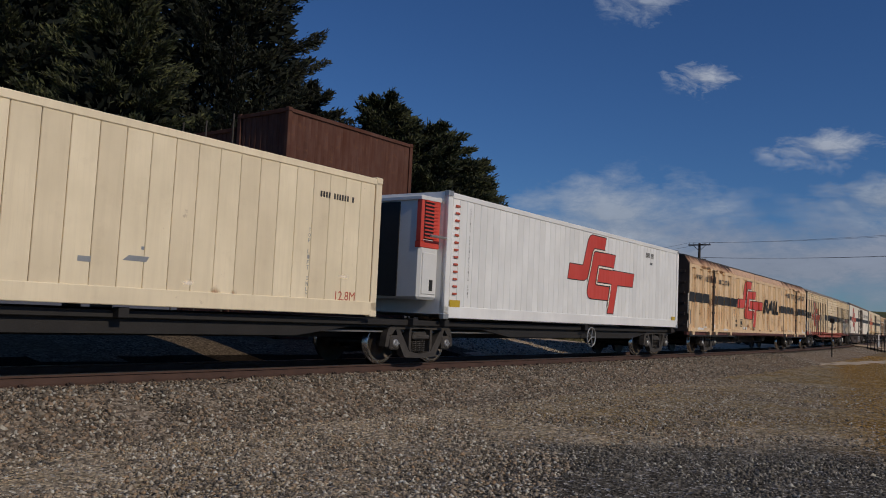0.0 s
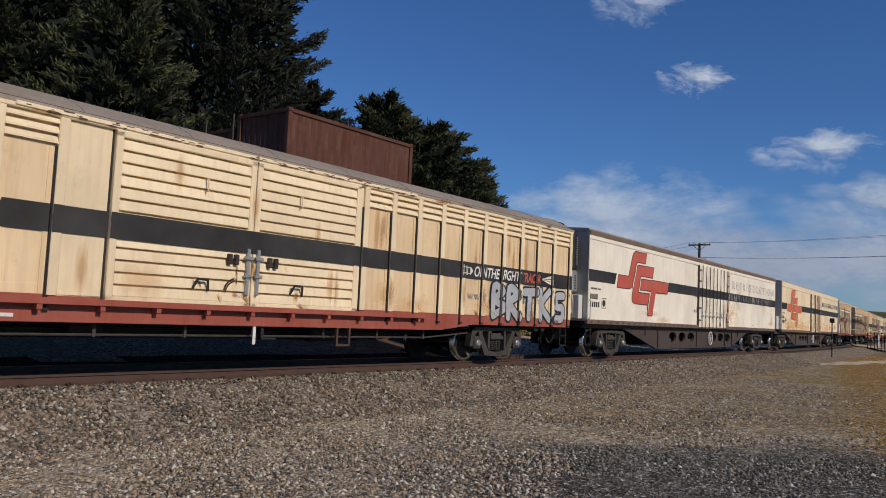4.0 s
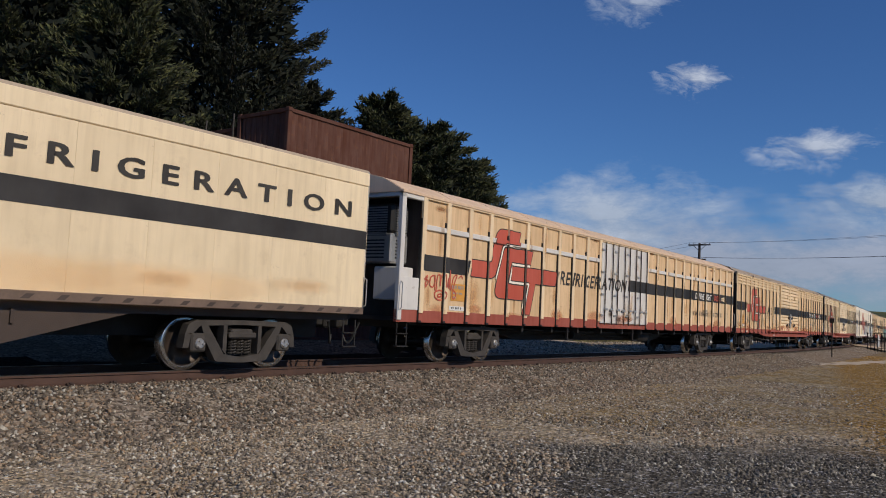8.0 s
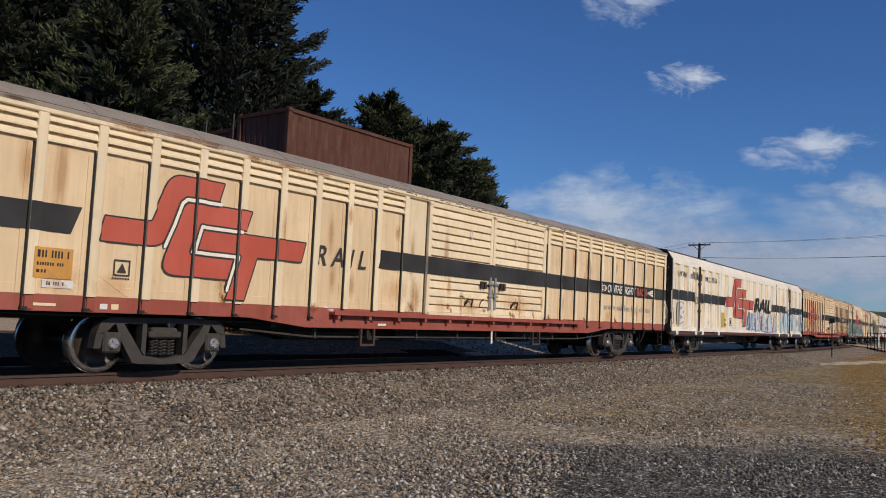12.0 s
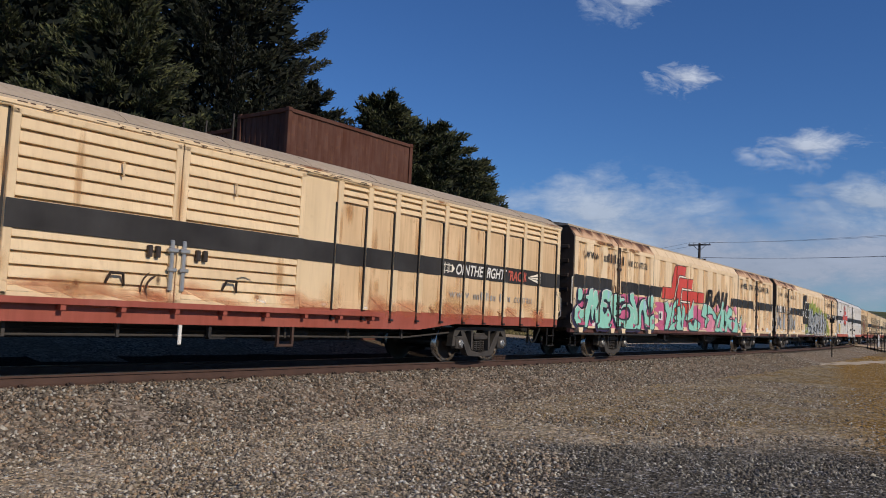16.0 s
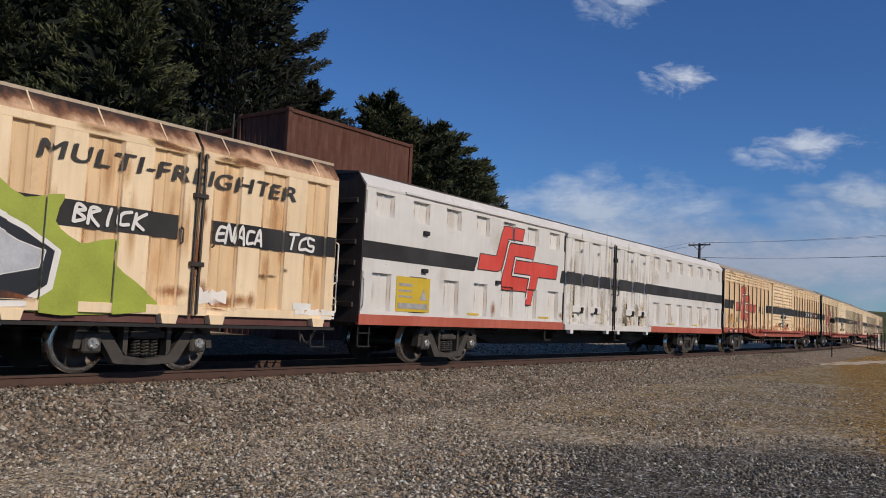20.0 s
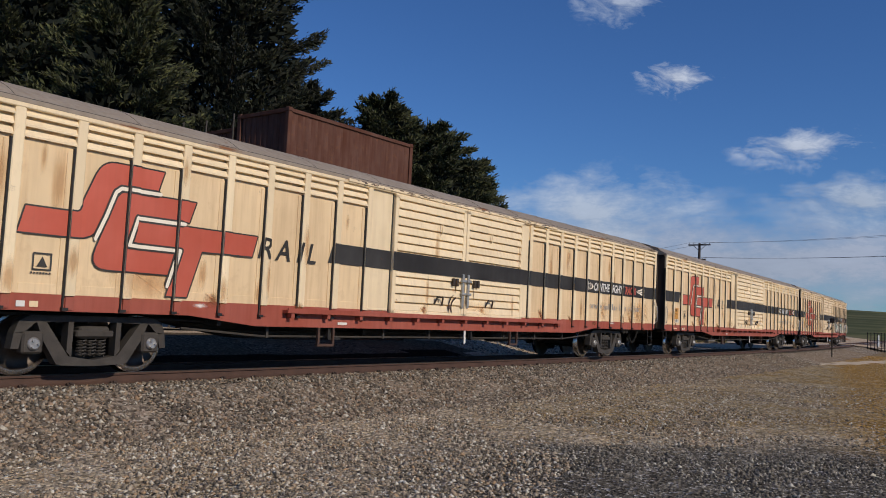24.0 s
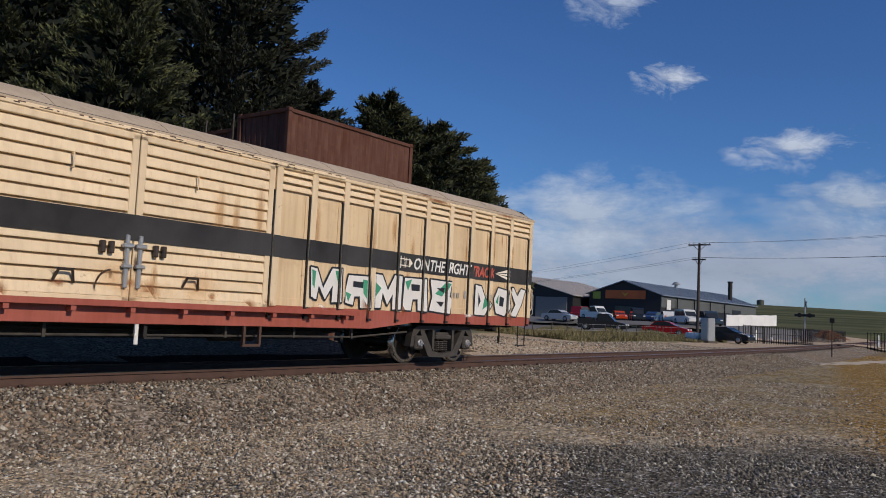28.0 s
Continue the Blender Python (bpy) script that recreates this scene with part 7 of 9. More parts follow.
FOLDS = [[(11.05, 1.74), (11.30, 1.72)], [(11.08, 1.49), (11.57, 1.47), (12.00, 1.28), (12.04, 1.05)], [(11.70, 2.33), (11.95, 2.54), (12.27, 2.67)], [(11.95, 2.50), (11.99, 2.09), (11.85, 1.81), (12.12, 1.83)], [(12.32, 2.03), (12.19, 1.65), (12.75, 1.78)], [(12.72, 2.16), (13.31, 2.32), (13.11, 1.81)],
         [(13.35, 1.83), (13.71, 2.26), (13.96, 2.44), (14.68, 2.30)], [(13.62, 1.75), (14.17, 1.58), (14.73, 1.67), (14.06, 1.17), (13.95, 0.99)], [(14.76, 2.15), (14.94, 1.84), (15.48, 1.77), (14.90, 1.31), (15.85, 1.24)], [(15.59, 2.33), (15.80, 1.79), (16.34, 1.37), (16.86, 1.51)], [(16.52, 2.42), (16.82, 1.98), (17.30, 1.77)], [(12.54, 1.49), (13.15, 1.23), (13.67, 1.16), (13.92, 1.27)], [(13.02, 1.42), (13.39, 1.44), (13.40, 1.29)]]
for q in FOLDS:
    decal("graffiti_fold", stroke_polys([brush([(x + 0.05, z + 0.05) for x, z in q], 0.05)]), WHT, w, sd, 0.030, "", 0.0003)
    decal("graffiti_fold", stroke_polys([brush(q, 0.11)]), BLK, w, sd, 0.033, "", 0.0003)
for pts in ([(14.2, 1.62), (14.75, 1.72), (14.5, 1.35), (14.2, 1.3)], [(15.3, 1.75), (15.75, 1.35), (15.25, 1.35)], [(13.05, 1.42), (13.4, 1.46), (13.35, 1.3), (13.1, 1.32)], [(11.95, 2.45), (12.2, 1.95), (11.95, 1.8)], [(16.35, 1.42), (16.8, 1.5), (16.6, 1.25)], [(11.15, 2.1), (11.35, 2.2), (11.2, 1.85)]):
    decal("graffiti_hole", [pts], BLK, w, sd, 0.029)
spray_letter(w, sd, [(17.85, 2.24), (18.34, 2.04), (18.79, 1.75), (18.71, 1.25), (18.37, 1.02), (17.85, 1.0)], WHT, WHT, 0.016, None, 0.08, False)
spray_letter(w, sd, [(17.85, 2.18), (18.30, 2.0), (18.72, 1.75), (18.65, 1.30), (18.37, 1.09), (17.85, 1.05)], BLK, BLK, 0.021, None, 0.03, False)
spray_letter(w, sd, [(17.85, 2.05), (18.25, 1.85), (18.6, 1.75), (18.55, 1.52), (17.85, 1.35)], SIL, WHT, 0.026, None, 0.03, False)
for pts in ([(3.38, 2.05), (4.23, 2.07), (4.20, 1.21), (3.93, 1.26), (3.96, 1.57), (3.62, 1.54), (3.60, 1.21), (3.38, 1.22)], [(4.50, 2.10), (4.94, 2.08), (5.36, 1.64), (5.61, 2.04), (5.99, 2.05), (5.97, 1.22), (5.56, 1.21), (5.59, 1.55), (5.28, 1.23), (4.91, 1.58), (4.87, 1.24), (4.48, 1.25)],
            [(0.35, 2.08), (0.75, 2.06), (1.1, 1.64), (1.35, 2.04), (1.7, 2.05), (1.68, 1.22), (1.32, 1.21), (1.34, 1.55), (1.08, 1.23), (0.75, 1.58), (0.72, 1.24), (0.36, 1.25)], [(1.95, 2.05), (2.75, 2.05), (2.8, 1.75), (2.55, 1.6), (2.95, 1.22), (2.6, 1.22), (2.35, 1.5), (2.25, 1.22), (1.95, 1.22)]):
    spray_letter(w, sd, pts, SIL, BLK, 0.014, None, 0.06, False, None, "silver block letter")
decal("graffiti_hole", [rect(3.64, 3.93, 1.74, 1.90)], MAT["cream_deep"], w, sd, 0.022)
for q in ([(3.5, 2.0), (3.8, 1.95), (4.0, 1.75), (4.1, 1.5)], [(4.85, 2.02), (4.75, 1.8), (4.6, 1.6)]):
    decal("graffiti_chain", stroke_polys([brush([(x, z + 0.03 * (k % 2)) for k, (x, z) in enumerate(q)], 0.035)]), BLK, w, sd, 0.024, "", 0.0003)
tag(w, sd, "BRICK", 18.92, 2.2, 1.15, 0.24, WHT, seed=3)
tag(w, sd, "ENACA", 21.42, 2.17, 0.95, 0.27, WHT, seed=4)
tag(w, sd, "TCS", 22.95, 2.18, 0.72, 0.26, WHT, seed=5)
tag(w, sd, "VVOS", 8.4, 2.12, 0.95, 0.28, WHT, 0.05, seed=6)
decal("dabs", stroke_polys([brush([(0.75, 2.40), (1.3, 2.42)], 0.16), brush([(0.8, 2.22), (1.35, 2.24)], 0.14), brush([(1.62, 2.2), (1.64, 2.2)], 0.10), brush([(1.84, 2.2), (1.86, 2.2)], 0.10), brush([(2.2, 2.45), (2.45, 2.2), (2.7, 2.45)], 0.14), brush([(3.05, 2.2), (3.07, 2.2)], 0.10), brush([(3.9, 2.2), (4.1, 2.4)], 0.2)]), WHT, w, sd, 0.010, "", 0.0003)
w, sd = pressed_van("white van with pressed panels, yellow hazard board and red sole")
couple(w, 101.62, 24.15)
for head, L, pn, rf, lab, sh, se, rs in ((126.05, 25.35, "cream_deep", "cream_roof", "cream louvred van with faded red emblem", 0.0, 1.72, 0.0), (152.58, 24.74, "cream", "rust_roof", "cream louvred van with grey weathered roof", 0.04, 1.6, -0.22),
                                     (178.24, 24.5, "cream", "rust_roof", "light cream louvred van with orange data panel", 0.0, 1.72, 0.0), (203.56, 24.43, "cream_worn", "cream_roof", "last cream louvred van with green and white graffiti", 0.0, 1.72, 0.0)):
    w, sd = louvre_van(lab, L, pn, rf, shift=sh, stripe_end=se, rail_shift=rs)
    couple(w, head, L)
BLOCK = {
    "m": [(16.51, 1.90), (16.73, 1.89), (16.91, 1.53), (17.14, 1.92), (17.35, 1.92), (17.37, 1.28), (17.16, 1.27), (17.17, 1.60), (16.97, 1.32), (16.79, 1.58), (16.74, 1.31), (16.55, 1.35)],
    "a": [(17.60, 1.82), (18.18, 1.83), (18.23, 1.20), (17.98, 1.19), (17.96, 1.42), (17.79, 1.41), (17.76, 1.24), (17.48, 1.29)],
    "m2": [(18.40, 1.90), (18.62, 1.89), (18.82, 1.58), (19.02, 1.91), (19.21, 1.90), (19.19, 1.20), (18.98, 1.19), (18.98, 1.52), (18.81, 1.28), (18.65, 1.53), (18.60, 1.21), (18.39, 1.21)],
    "a2": [(19.36, 1.88), (20.06, 1.89), (20.12, 1.18), (19.85, 1.20), (19.83, 1.44), (19.65, 1.43), (19.61, 1.19), (19.32, 1.20)],
    "e": [(20.27, 1.90), (21.02, 1.88), (20.94, 1.55), (21.05, 1.49), (20.97, 1.16), (20.26, 1.21), (20.36, 1.53)],
    "b": [(22.07, 1.88), (22.32, 1.86), (22.52, 1.56), (22.73, 1.43), (22.50, 1.16), (22.06, 1.17)],
    "o": [(23.09, 1.86), (23.50, 1.81), (23.61, 1.39), (23.41, 1.17), (23.01, 1.23), (22.90, 1.57)],
    "y": [(23.63, 1.89), (23.82, 1.90), (24.01, 1.69), (24.19, 1.89), (24.40, 1.86), (24.22, 1.48), (23.97, 1.17), (23.68, 1.18), (23.94, 1.47)],
}
for pts in BLOCK.values():
    spray_letter(w, sd, [(x - 0.22, z) for x, z in pts], WHT, BLK, 0.012, None, 0.075, False, None, "white block letter with dark outline")
for pts in ([(17.74, 1.71), (18.04, 1.71), (18.03, 1.59), (17.74, 1.60)], [(19.58, 1.76), (19.88, 1.76), (19.88, 1.62), (19.60, 1.62)], [(20.50, 1.72), (20.80, 1.74), (20.78, 1.62)], [(20.50, 1.42), (20.80, 1.42), (20.70, 1.30)], [(23.16, 1.66), (23.36, 1.62), (23.32, 1.40), (23.14, 1.42)], [(22.2, 1.70), (22.3, 1.5), (22.2, 1.35)]):
    decal("graffiti_hole", [[(x - 0.22, z) for x, z in pts]], BLK, w, sd, 0.022)
for pts in ([(16.54, 1.86), (16.70, 1.84), (16.68, 1.52), (16.57, 1.57)], [(17.22, 1.88), (17.33, 1.88), (17.34, 1.55)], [(18.02, 1.76), (18.17, 1.75), (18.18, 1.37), (18.06, 1.48)], [(17.52, 1.5), (17.7, 1.45), (17.62, 1.3)], [(18.42, 1.73), (18.60, 1.62), (18.44, 1.44)], [(19.37, 1.80), (19.60, 1.86), (19.48, 1.61)], [(20.85, 1.86), (21.0, 1.84), (20.72, 1.54), (20.45, 1.59)], [(22.48, 1.60), (22.68, 1.43), (22.40, 1.30)], [(22.98, 1.5), (23.1, 1.7), (23.1, 1.45)]):
    decal("graffiti_tint", [[(x - 0.22, z) for x, z in pts]], MAT["green_spray"], w, sd, 0.019)

# ---- ground ----
def gravel_material(name, cols, scale, bump=0.5):
    m, n, l, b = nodes_of(name)
    tc = n.new("ShaderNodeTexCoord")
    vo = n.new("ShaderNodeTexVoronoi")
    vo.inputs["Scale"].default_value = scale
    l.new(tc.outputs["Object"], vo.inputs["Vector"])
    sep = n.new("ShaderNodeSeparateColor")
    l.new(vo.outputs["Color"], sep.inputs[0])
    big = noise_node(n, l, 0.25, 4, tc.outputs["Object"])
    mid = noise_node(n, l, 2.2, 5, tc.outputs["Object"])
    stone = ramp(n, l, sep.outputs[0], 0.05, 0.95, cols[0], cols[1])
    stone = mix(n, l, ramp(n, l, sep.outputs[1], 0.72, 0.9), stone, cols[2])
    c = mix(n, l, ramp(n, l, big, 0.4, 0.62), stone, mix(n, l, 0.55, stone, cols[3]))
    c = mix(n, l, ramp(n, l, mid, 0.45, 0.75, (0, 0, 0), (0.45,) * 3), c, cols[4])
    l.new(c, b.inputs["Base Color"])
    b.inputs["Roughness"].default_value = 0.95
    b.inputs["Specular IOR Level"].default_value = 0.0
    bp = n.new("ShaderNodeBump")
    bp.inputs["Strength"].default_value, bp.inputs["Distance"].default_value = bump, 0.03
    l.new(vo.outputs["Distance"], bp.inputs["Height"])
    l.new(bp.outputs[0], b.inputs["Normal"])
    return m


G_DIRT = gravel_material("ochre_dirt_with_gravel", ((0.13, 0.095, 0.055), (0.30, 0.23, 0.14), (0.33, 0.29, 0.24), (0.26, 0.175, 0.08), (0.15, 0.115, 0.07)), 22)
G_PALE = gravel_material("pale_crushed_rock", ((0.32, 0.25, 0.175), (0.60, 0.48, 0.35), (0.64, 0.55, 0.44), (0.46, 0.33, 0.21), (0.34, 0.26, 0.18)), 18)
G_STRIP = gravel_material("bleached_crushed_rock", ((0.40, 0.34, 0.26), (0.66, 0.58, 0.47), (0.70, 0.64, 0.55), (0.52, 0.43, 0.32), (0.44, 0.36, 0.27)), 18)
# brown gravel, its colour darkened for the train's shadow on it
G_BACK = gravel_material("shade_dark_brown_gravel", ((0.035, 0.028, 0.021), (0.20, 0.155, 0.105), (0.27, 0.215, 0.15), (0.13, 0.092, 0.056), (0.065, 0.05, 0.035)), 20, 0.8)
G_BALLAST = gravel_material("crushed_ballast", ((0.05, 0.041, 0.033), (0.38, 0.32, 0.255), (0.50, 0.44, 0.36), (0.25, 0.18, 0.12), (0.10, 0.08, 0.062)), 17, 0.9)


def yard_material():
    """Brown-grey gravel that gets darker in one part and turns to ochre dirt, in ragged patches."""
    m, n, l, b = nodes_of("gravel_yard")
    tc = n.new("ShaderNodeTexCoord")
    pos = tc.outputs["Object"]
    v1, v2 = n.new("ShaderNodeTexVoronoi"), n.new("ShaderNodeTexVoronoi")
    v1.inputs["Scale"].default_value, v2.inputs["Scale"].default_value = 24, 55
    sep = n.new("ShaderNodeSeparateColor")
    for v in (v1, v2):
        l.new(pos, v.inputs["Vector"])
    l.new(v1.outputs["Color"], sep.inputs[0])
    ragged = noise_node(n, l, 0.55, 6, pos, 0.65)

    def patch(direction, shift, soft, wander):
        d = n.new("ShaderNodeVectorMath")
        d.operation = "DOT_PRODUCT"
        d.inputs[1].default_value = direction
        l.new(pos, d.inputs[0])
        k = n.new("ShaderNodeMath")
        k.operation = "MULTIPLY_ADD"
        l.new(ragged, k.inputs[0])
        k.inputs[1].default_value = wander
        l.new(d.outputs["Value"], k.inputs[2])
        r = n.new("ShaderNodeMapRange")
        l.new(k.outputs[0], r.inputs[0])
        r.inputs[1].default_value, r.inputs[2].default_value = shift, shift + soft
        return r.outputs[0]
    speck = ramp(n, l, sep.outputs[0], 0.1, 0.95, (0.34,) * 3, (1.25,) * 3)
    earth = mix(n, l, ramp(n, l, noise_node(n, l, 1.6, 5, pos), 0.4, 0.65), (0.60, 0.505, 0.37), (0.53, 0.42, 0.27))
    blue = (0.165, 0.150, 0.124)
    ochre = mix(n, l, ramp(n, l, noise_node(n, l, 0.9, 5, pos), 0.4, 0.62), (0.40, 0.325, 0.205), (0.38, 0.270, 0.125))
    dirt = mix(n, l, 1.0, patch((0.6, -0.8, 0), 11.5, 3.5, 4.0), patch((0.6, 0.8, 0), 2.4, 2.2, 4.0), "MULTIPLY")
    spots = ramp(n, l, noise_node(n, l, 0.30, 5, pos, 0.6), 0.36, 0.54, (0.62,) * 3, (1, 1, 1))
    c = mix(n, l, mix(n, l, 1.0, dirt, spots, "MULTIPLY"), earth, ochre)
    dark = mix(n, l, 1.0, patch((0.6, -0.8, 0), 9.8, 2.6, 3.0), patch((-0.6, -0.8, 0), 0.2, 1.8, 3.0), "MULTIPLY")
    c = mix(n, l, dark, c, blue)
    c = mix(n, l, mix(n, l, 1.0, mix(n, l, 1.0, patch((0.2, -0.98, 0), 13.1, 0.9, 2.0), patch((1, 0, 0), 13.0, 3.0, 2.0), "MULTIPLY"), spots, "MULTIPLY"), c, (0.42, 0.26, 0.085))
    c = mix(n, l, 0.85, c, mix(n, l, 1.0, c, speck, "MULTIPLY"))
    c = mix(n, l, ramp(n, l, sep.outputs[1], 0.86, 0.93, (0, 0, 0), (0.7,) * 3), c, (0.58, 0.56, 0.53))
    for sc, lo in ((9.0, 0.55), (3.2, 0.7)):
        c = mix(n, l, 1.0, c, ramp(n, l, noise_node(n, l, sc, 4, pos, 0.7), 0.35, 0.65, (lo,) * 3, (1.35,) * 3), "MULTIPLY")
    l.new(c, b.inputs["Base Color"])
    b.inputs["Roughness"].default_value = 0.95
    b.inputs["Specular IOR Level"].default_value = 0.0
    bp, bq = n.new("ShaderNodeBump"), n.new("ShaderNodeBump")
    bp.inputs["Strength"].default_value, bp.inputs["Distance"].default_value = 0.9, 0.04
    bq.inputs["Strength"].default_value, bq.inputs["Distance"].default_value = 0.5, 0.02
    l.new(v1.outputs["Distance"], bp.inputs["Height"])
    l.new(v2.outputs["Distance"], bq.inputs["Height"])
    l.new(bp.outputs[0], bq.inputs["Normal"])
    l.new(bq.outputs[0], b.inputs["Normal"])
    return m


G_YARD = yard_material()
# near-black ballast: the shade under the train put into its colour
G_SHADE_DARK = gravel_material("shade_dark_track_ballast", ((0.008, 0.006, 0.005), (0.030, 0.023, 0.017), (0.04, 0.032, 0.025), (0.022, 0.016, 0.011), (0.012, 0.009, 0.007)), 17, 0.6)
G_GRASS = surface("rough_green_grass", (0.205, 0.180, 0.078), 0.9, vary=0.45, scale=0.6, bump=0.6, bscale=14)
def field_material():
    m, n, l, b = nodes_of("striped_pasture")
    tc, mp = n.new("ShaderNodeTexCoord"), n.new("ShaderNodeMapping")
    mp.inputs["Rotation"].default_value, mp.inputs["Scale"].default_value = (0, 0, radians(-14)), (0.012, 0.0012, 1)
    l.new(tc.outputs["Object"], mp.inputs["Vector"])
    c = mix(n, l, ramp(n, l, noise_node(n, l, 1.0, 3, mp.outputs[0]), 0.42, 0.58), (0.052, 0.066, 0.024), (0.130, 0.122, 0.058))
    c = mix(n, l, ramp(n, l, noise_node(n, l, 0.05, 5, tc.outputs["Object"]), 0.35, 0.7, (0, 0, 0), (0.5,) * 3), c, (0.080, 0.086, 0.036))
    l.new(c, b.inputs["Base Color"])
    b.inputs["Roughness"].default_value, b.inputs["Specular IOR Level"].default_value = 1.0, 0.1
    return m


G_FIELD = field_material()
G_ASPHALT = surface("worn_asphalt", (0.16, 0.15, 0.138), 0.85, vary=0.2, scale=0.5, bump=0.3, bscale=50)


def axis(*runs):
    out = []
    for a, b, st in runs:
        out += list(np.arange(a, b, st))
    return out + [runs[-1][1]]


def make_ground():
    xs = axis((-4000, -400, 600), (-400, -40, 40), (-40, 0, 4), (0, 70, 0.5), (70, 200, 2), (200, 1000, 25), (1000, 4600, 300))
    ys = axis((-4000, -400, 600), (-400, -40, 40), (-40, -14, 2), (-14, 24, 0.5), (24, 80, 2), (80, 1000, 23), (1000, 4600, 300))
    nx, ny = len(xs), len(ys)
    vs, idx = [], []
    for x in xs:
        for y in ys:
            z = ground_z(x, y)
            if -14 < y < 5 and 0 < x < 70:
                z += 0.035 * noise.noise((x * 0.5, y * 0.5, 0)) + 0.02 * noise.noise((x * 1.7, y * 1.7, 3))
            vs.append((x, y, z))
    fs = []
    for i in range(nx - 1):
        for j in range(ny - 1):
            k = i * ny + j
            fs.append((k, k + ny, k + ny + 1, k + 1))
            x, y = (xs[i] + xs[i + 1]) / 2, (ys[j] + ys[j + 1]) / 2
            d = y - line_y(x)
            w1 = 1.6 * noise.noise((x * 0.22, y * 0.3, 7))
            far = math.hypot(x, y)
            m = 0
            if far > 230 or x < -45:
                m = 5
            elif d > 0:
                m = 3 if d < (9 + w1 if x > 46 else 16) else (4 if d < 18 + 0.5 * w1 and x < 78 else 6)
                # behind the line, shadow-darkened gravel about as far as the train's shadow reaches
                if d < 8.2 + 0.5 * w1 and x < 23 + 2 * w1:
                    m = 7
                # next to the line, near-black ground in place of the train's shade
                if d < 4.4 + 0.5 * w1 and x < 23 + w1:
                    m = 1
            elif x > 43 and x < 74:
                # pale wheel-worn strip in front of the line
                u = (x - 43) / 20
                if -3.1 - 4.2 * u + 0.3 * w1 < d < -2.3 - 3.1 * u + 0.15 * w1:
                    m = 8
            elif x >= 74:
                m = 2
            idx.append(m)
    me = bpy.data.meshes.new("ground")
    me.from_pydata(vs, [], fs)
    for m in (G_YARD, G_SHADE_DARK, G_DIRT, G_PALE, G_GRASS, G_FIELD, G_ASPHALT, G_BACK, G_STRIP):
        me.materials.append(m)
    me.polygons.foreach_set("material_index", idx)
    me.polygons.foreach_set("use_smooth", [True] * len(fs))
    return tagged(new("ground", me), "gravel yard with dirt tracks, grass verge and pasture", "ground", kind="structure")


make_ground()


def sweep(prof, s0, s1, st, close=True):
    """Carries a cross-section (off, z) along the line."""
    sh, n = Shape(), len(prof)
    ss = axis((s0, s1, st))
    for s in ss:
        sh.v += [on_line(s, o, z) for o, z in prof]
    for i in range(len(ss) - 1):
        for k in range(n if close else n - 1):
            a, b = i * n + k, i * n + (k + 1) % n
            sh.f.append((a, b, b + n, a + n))
    return sh


# ---- track ----
track = tagged(new("track"), "single railway track with rusty rails on crushed ballast", "railway track", kind="structure")
bed = [(-4.2, -0.62), (-3.3, -0.56), (-2.6, -0.44), (-1.75, -0.23), (-1.45, -0.19), (-0.84, -0.185), (0.0, -0.2), (0.84, -0.185), (1.6, -0.2), (2.4, -0.3), (3.4, -0.36)]
sb = sweep(bed, -60, 420, 0.6, False)
sb.v = [(x, y, z + (0.03 * noise.noise((x * 1.3, y * 1.3, 1)) + 0.02 * noise.noise((x * 4, y * 4, 2)) if x < 60 else 0)) for x, y, z in sb.v]
bed_mesh = sb.mesh("ballast", [G_BALLAST, G_SHADE_DARK], True)
# near-black between the rails, wider where the train's shade lies
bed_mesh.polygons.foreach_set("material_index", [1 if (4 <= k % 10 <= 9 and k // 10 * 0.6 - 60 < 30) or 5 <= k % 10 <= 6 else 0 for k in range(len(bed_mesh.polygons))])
tagged(put("ballast", bed_mesh), "sloping bed of crushed grey-brown ballast", "ballast", kind="structure")
for c in (-0.755, 0.755):
    side_prof = [(c - 0.07, -0.172), (c - 0.07, -0.16), (c - 0.014, -0.135), (c - 0.010, -0.045), (c - 0.035, -0.035), (c - 0.035, -0.006), (c + 0.035, -0.006), (c + 0.035, -0.035), (c + 0.010, -0.045), (c + 0.014, -0.135), (c + 0.07, -0.16), (c + 0.07, -0.172)]
    put("rail", sweep(side_prof, -60, 420, 1.5).mesh("rail", MAT["rail_side"]), track, None, "rust-brown rail")
    head = [(c - 0.034, -0.0055), (c - 0.026, 0.0), (c + 0.026, 0.0), (c + 0.034, -0.0055)]
    put("rail_head", sweep(head, -60, 420, 1.5, False).mesh("rail_head", MAT["rail_top"]), track, None, "polished rail head")
SLEEPER = Shape().box(-0.11, 0.11, -1.25, 1.25, -0.36, -0.172, 0.02).mesh("sleeper", MAT["sleeper"])
CLIP = Shape().box(-0.05, 0.05, -0.045, 0.03, 0.0, 0.03, 0.008).cyl((-0.055, -0.02, 0.03), (0.055, -0.02, 0.03), 0.016, 8).box(-0.02, 0.02, -0.06, 0.0, 0.02, 0.05, 0.006).mesh("clip", MAT["clip"])
for k in range(130):
    s = -4 + 0.7 * k
    a = math.degrees(math.atan(BEND * min(max(s, 0.0), BEND_END)))
    x, y, _ = on_line(s, 0, 0)
    put("sleeper", SLEEPER, track, pose(x, y, 0, 0, 0, a))
    for c, turn in ((-0.83, 0), (0.83, 180)):
        x, y, z = on_line(s, c, -0.17)
        put("clip", CLIP, track, pose(x, y, z, 0, 0, a + turn))


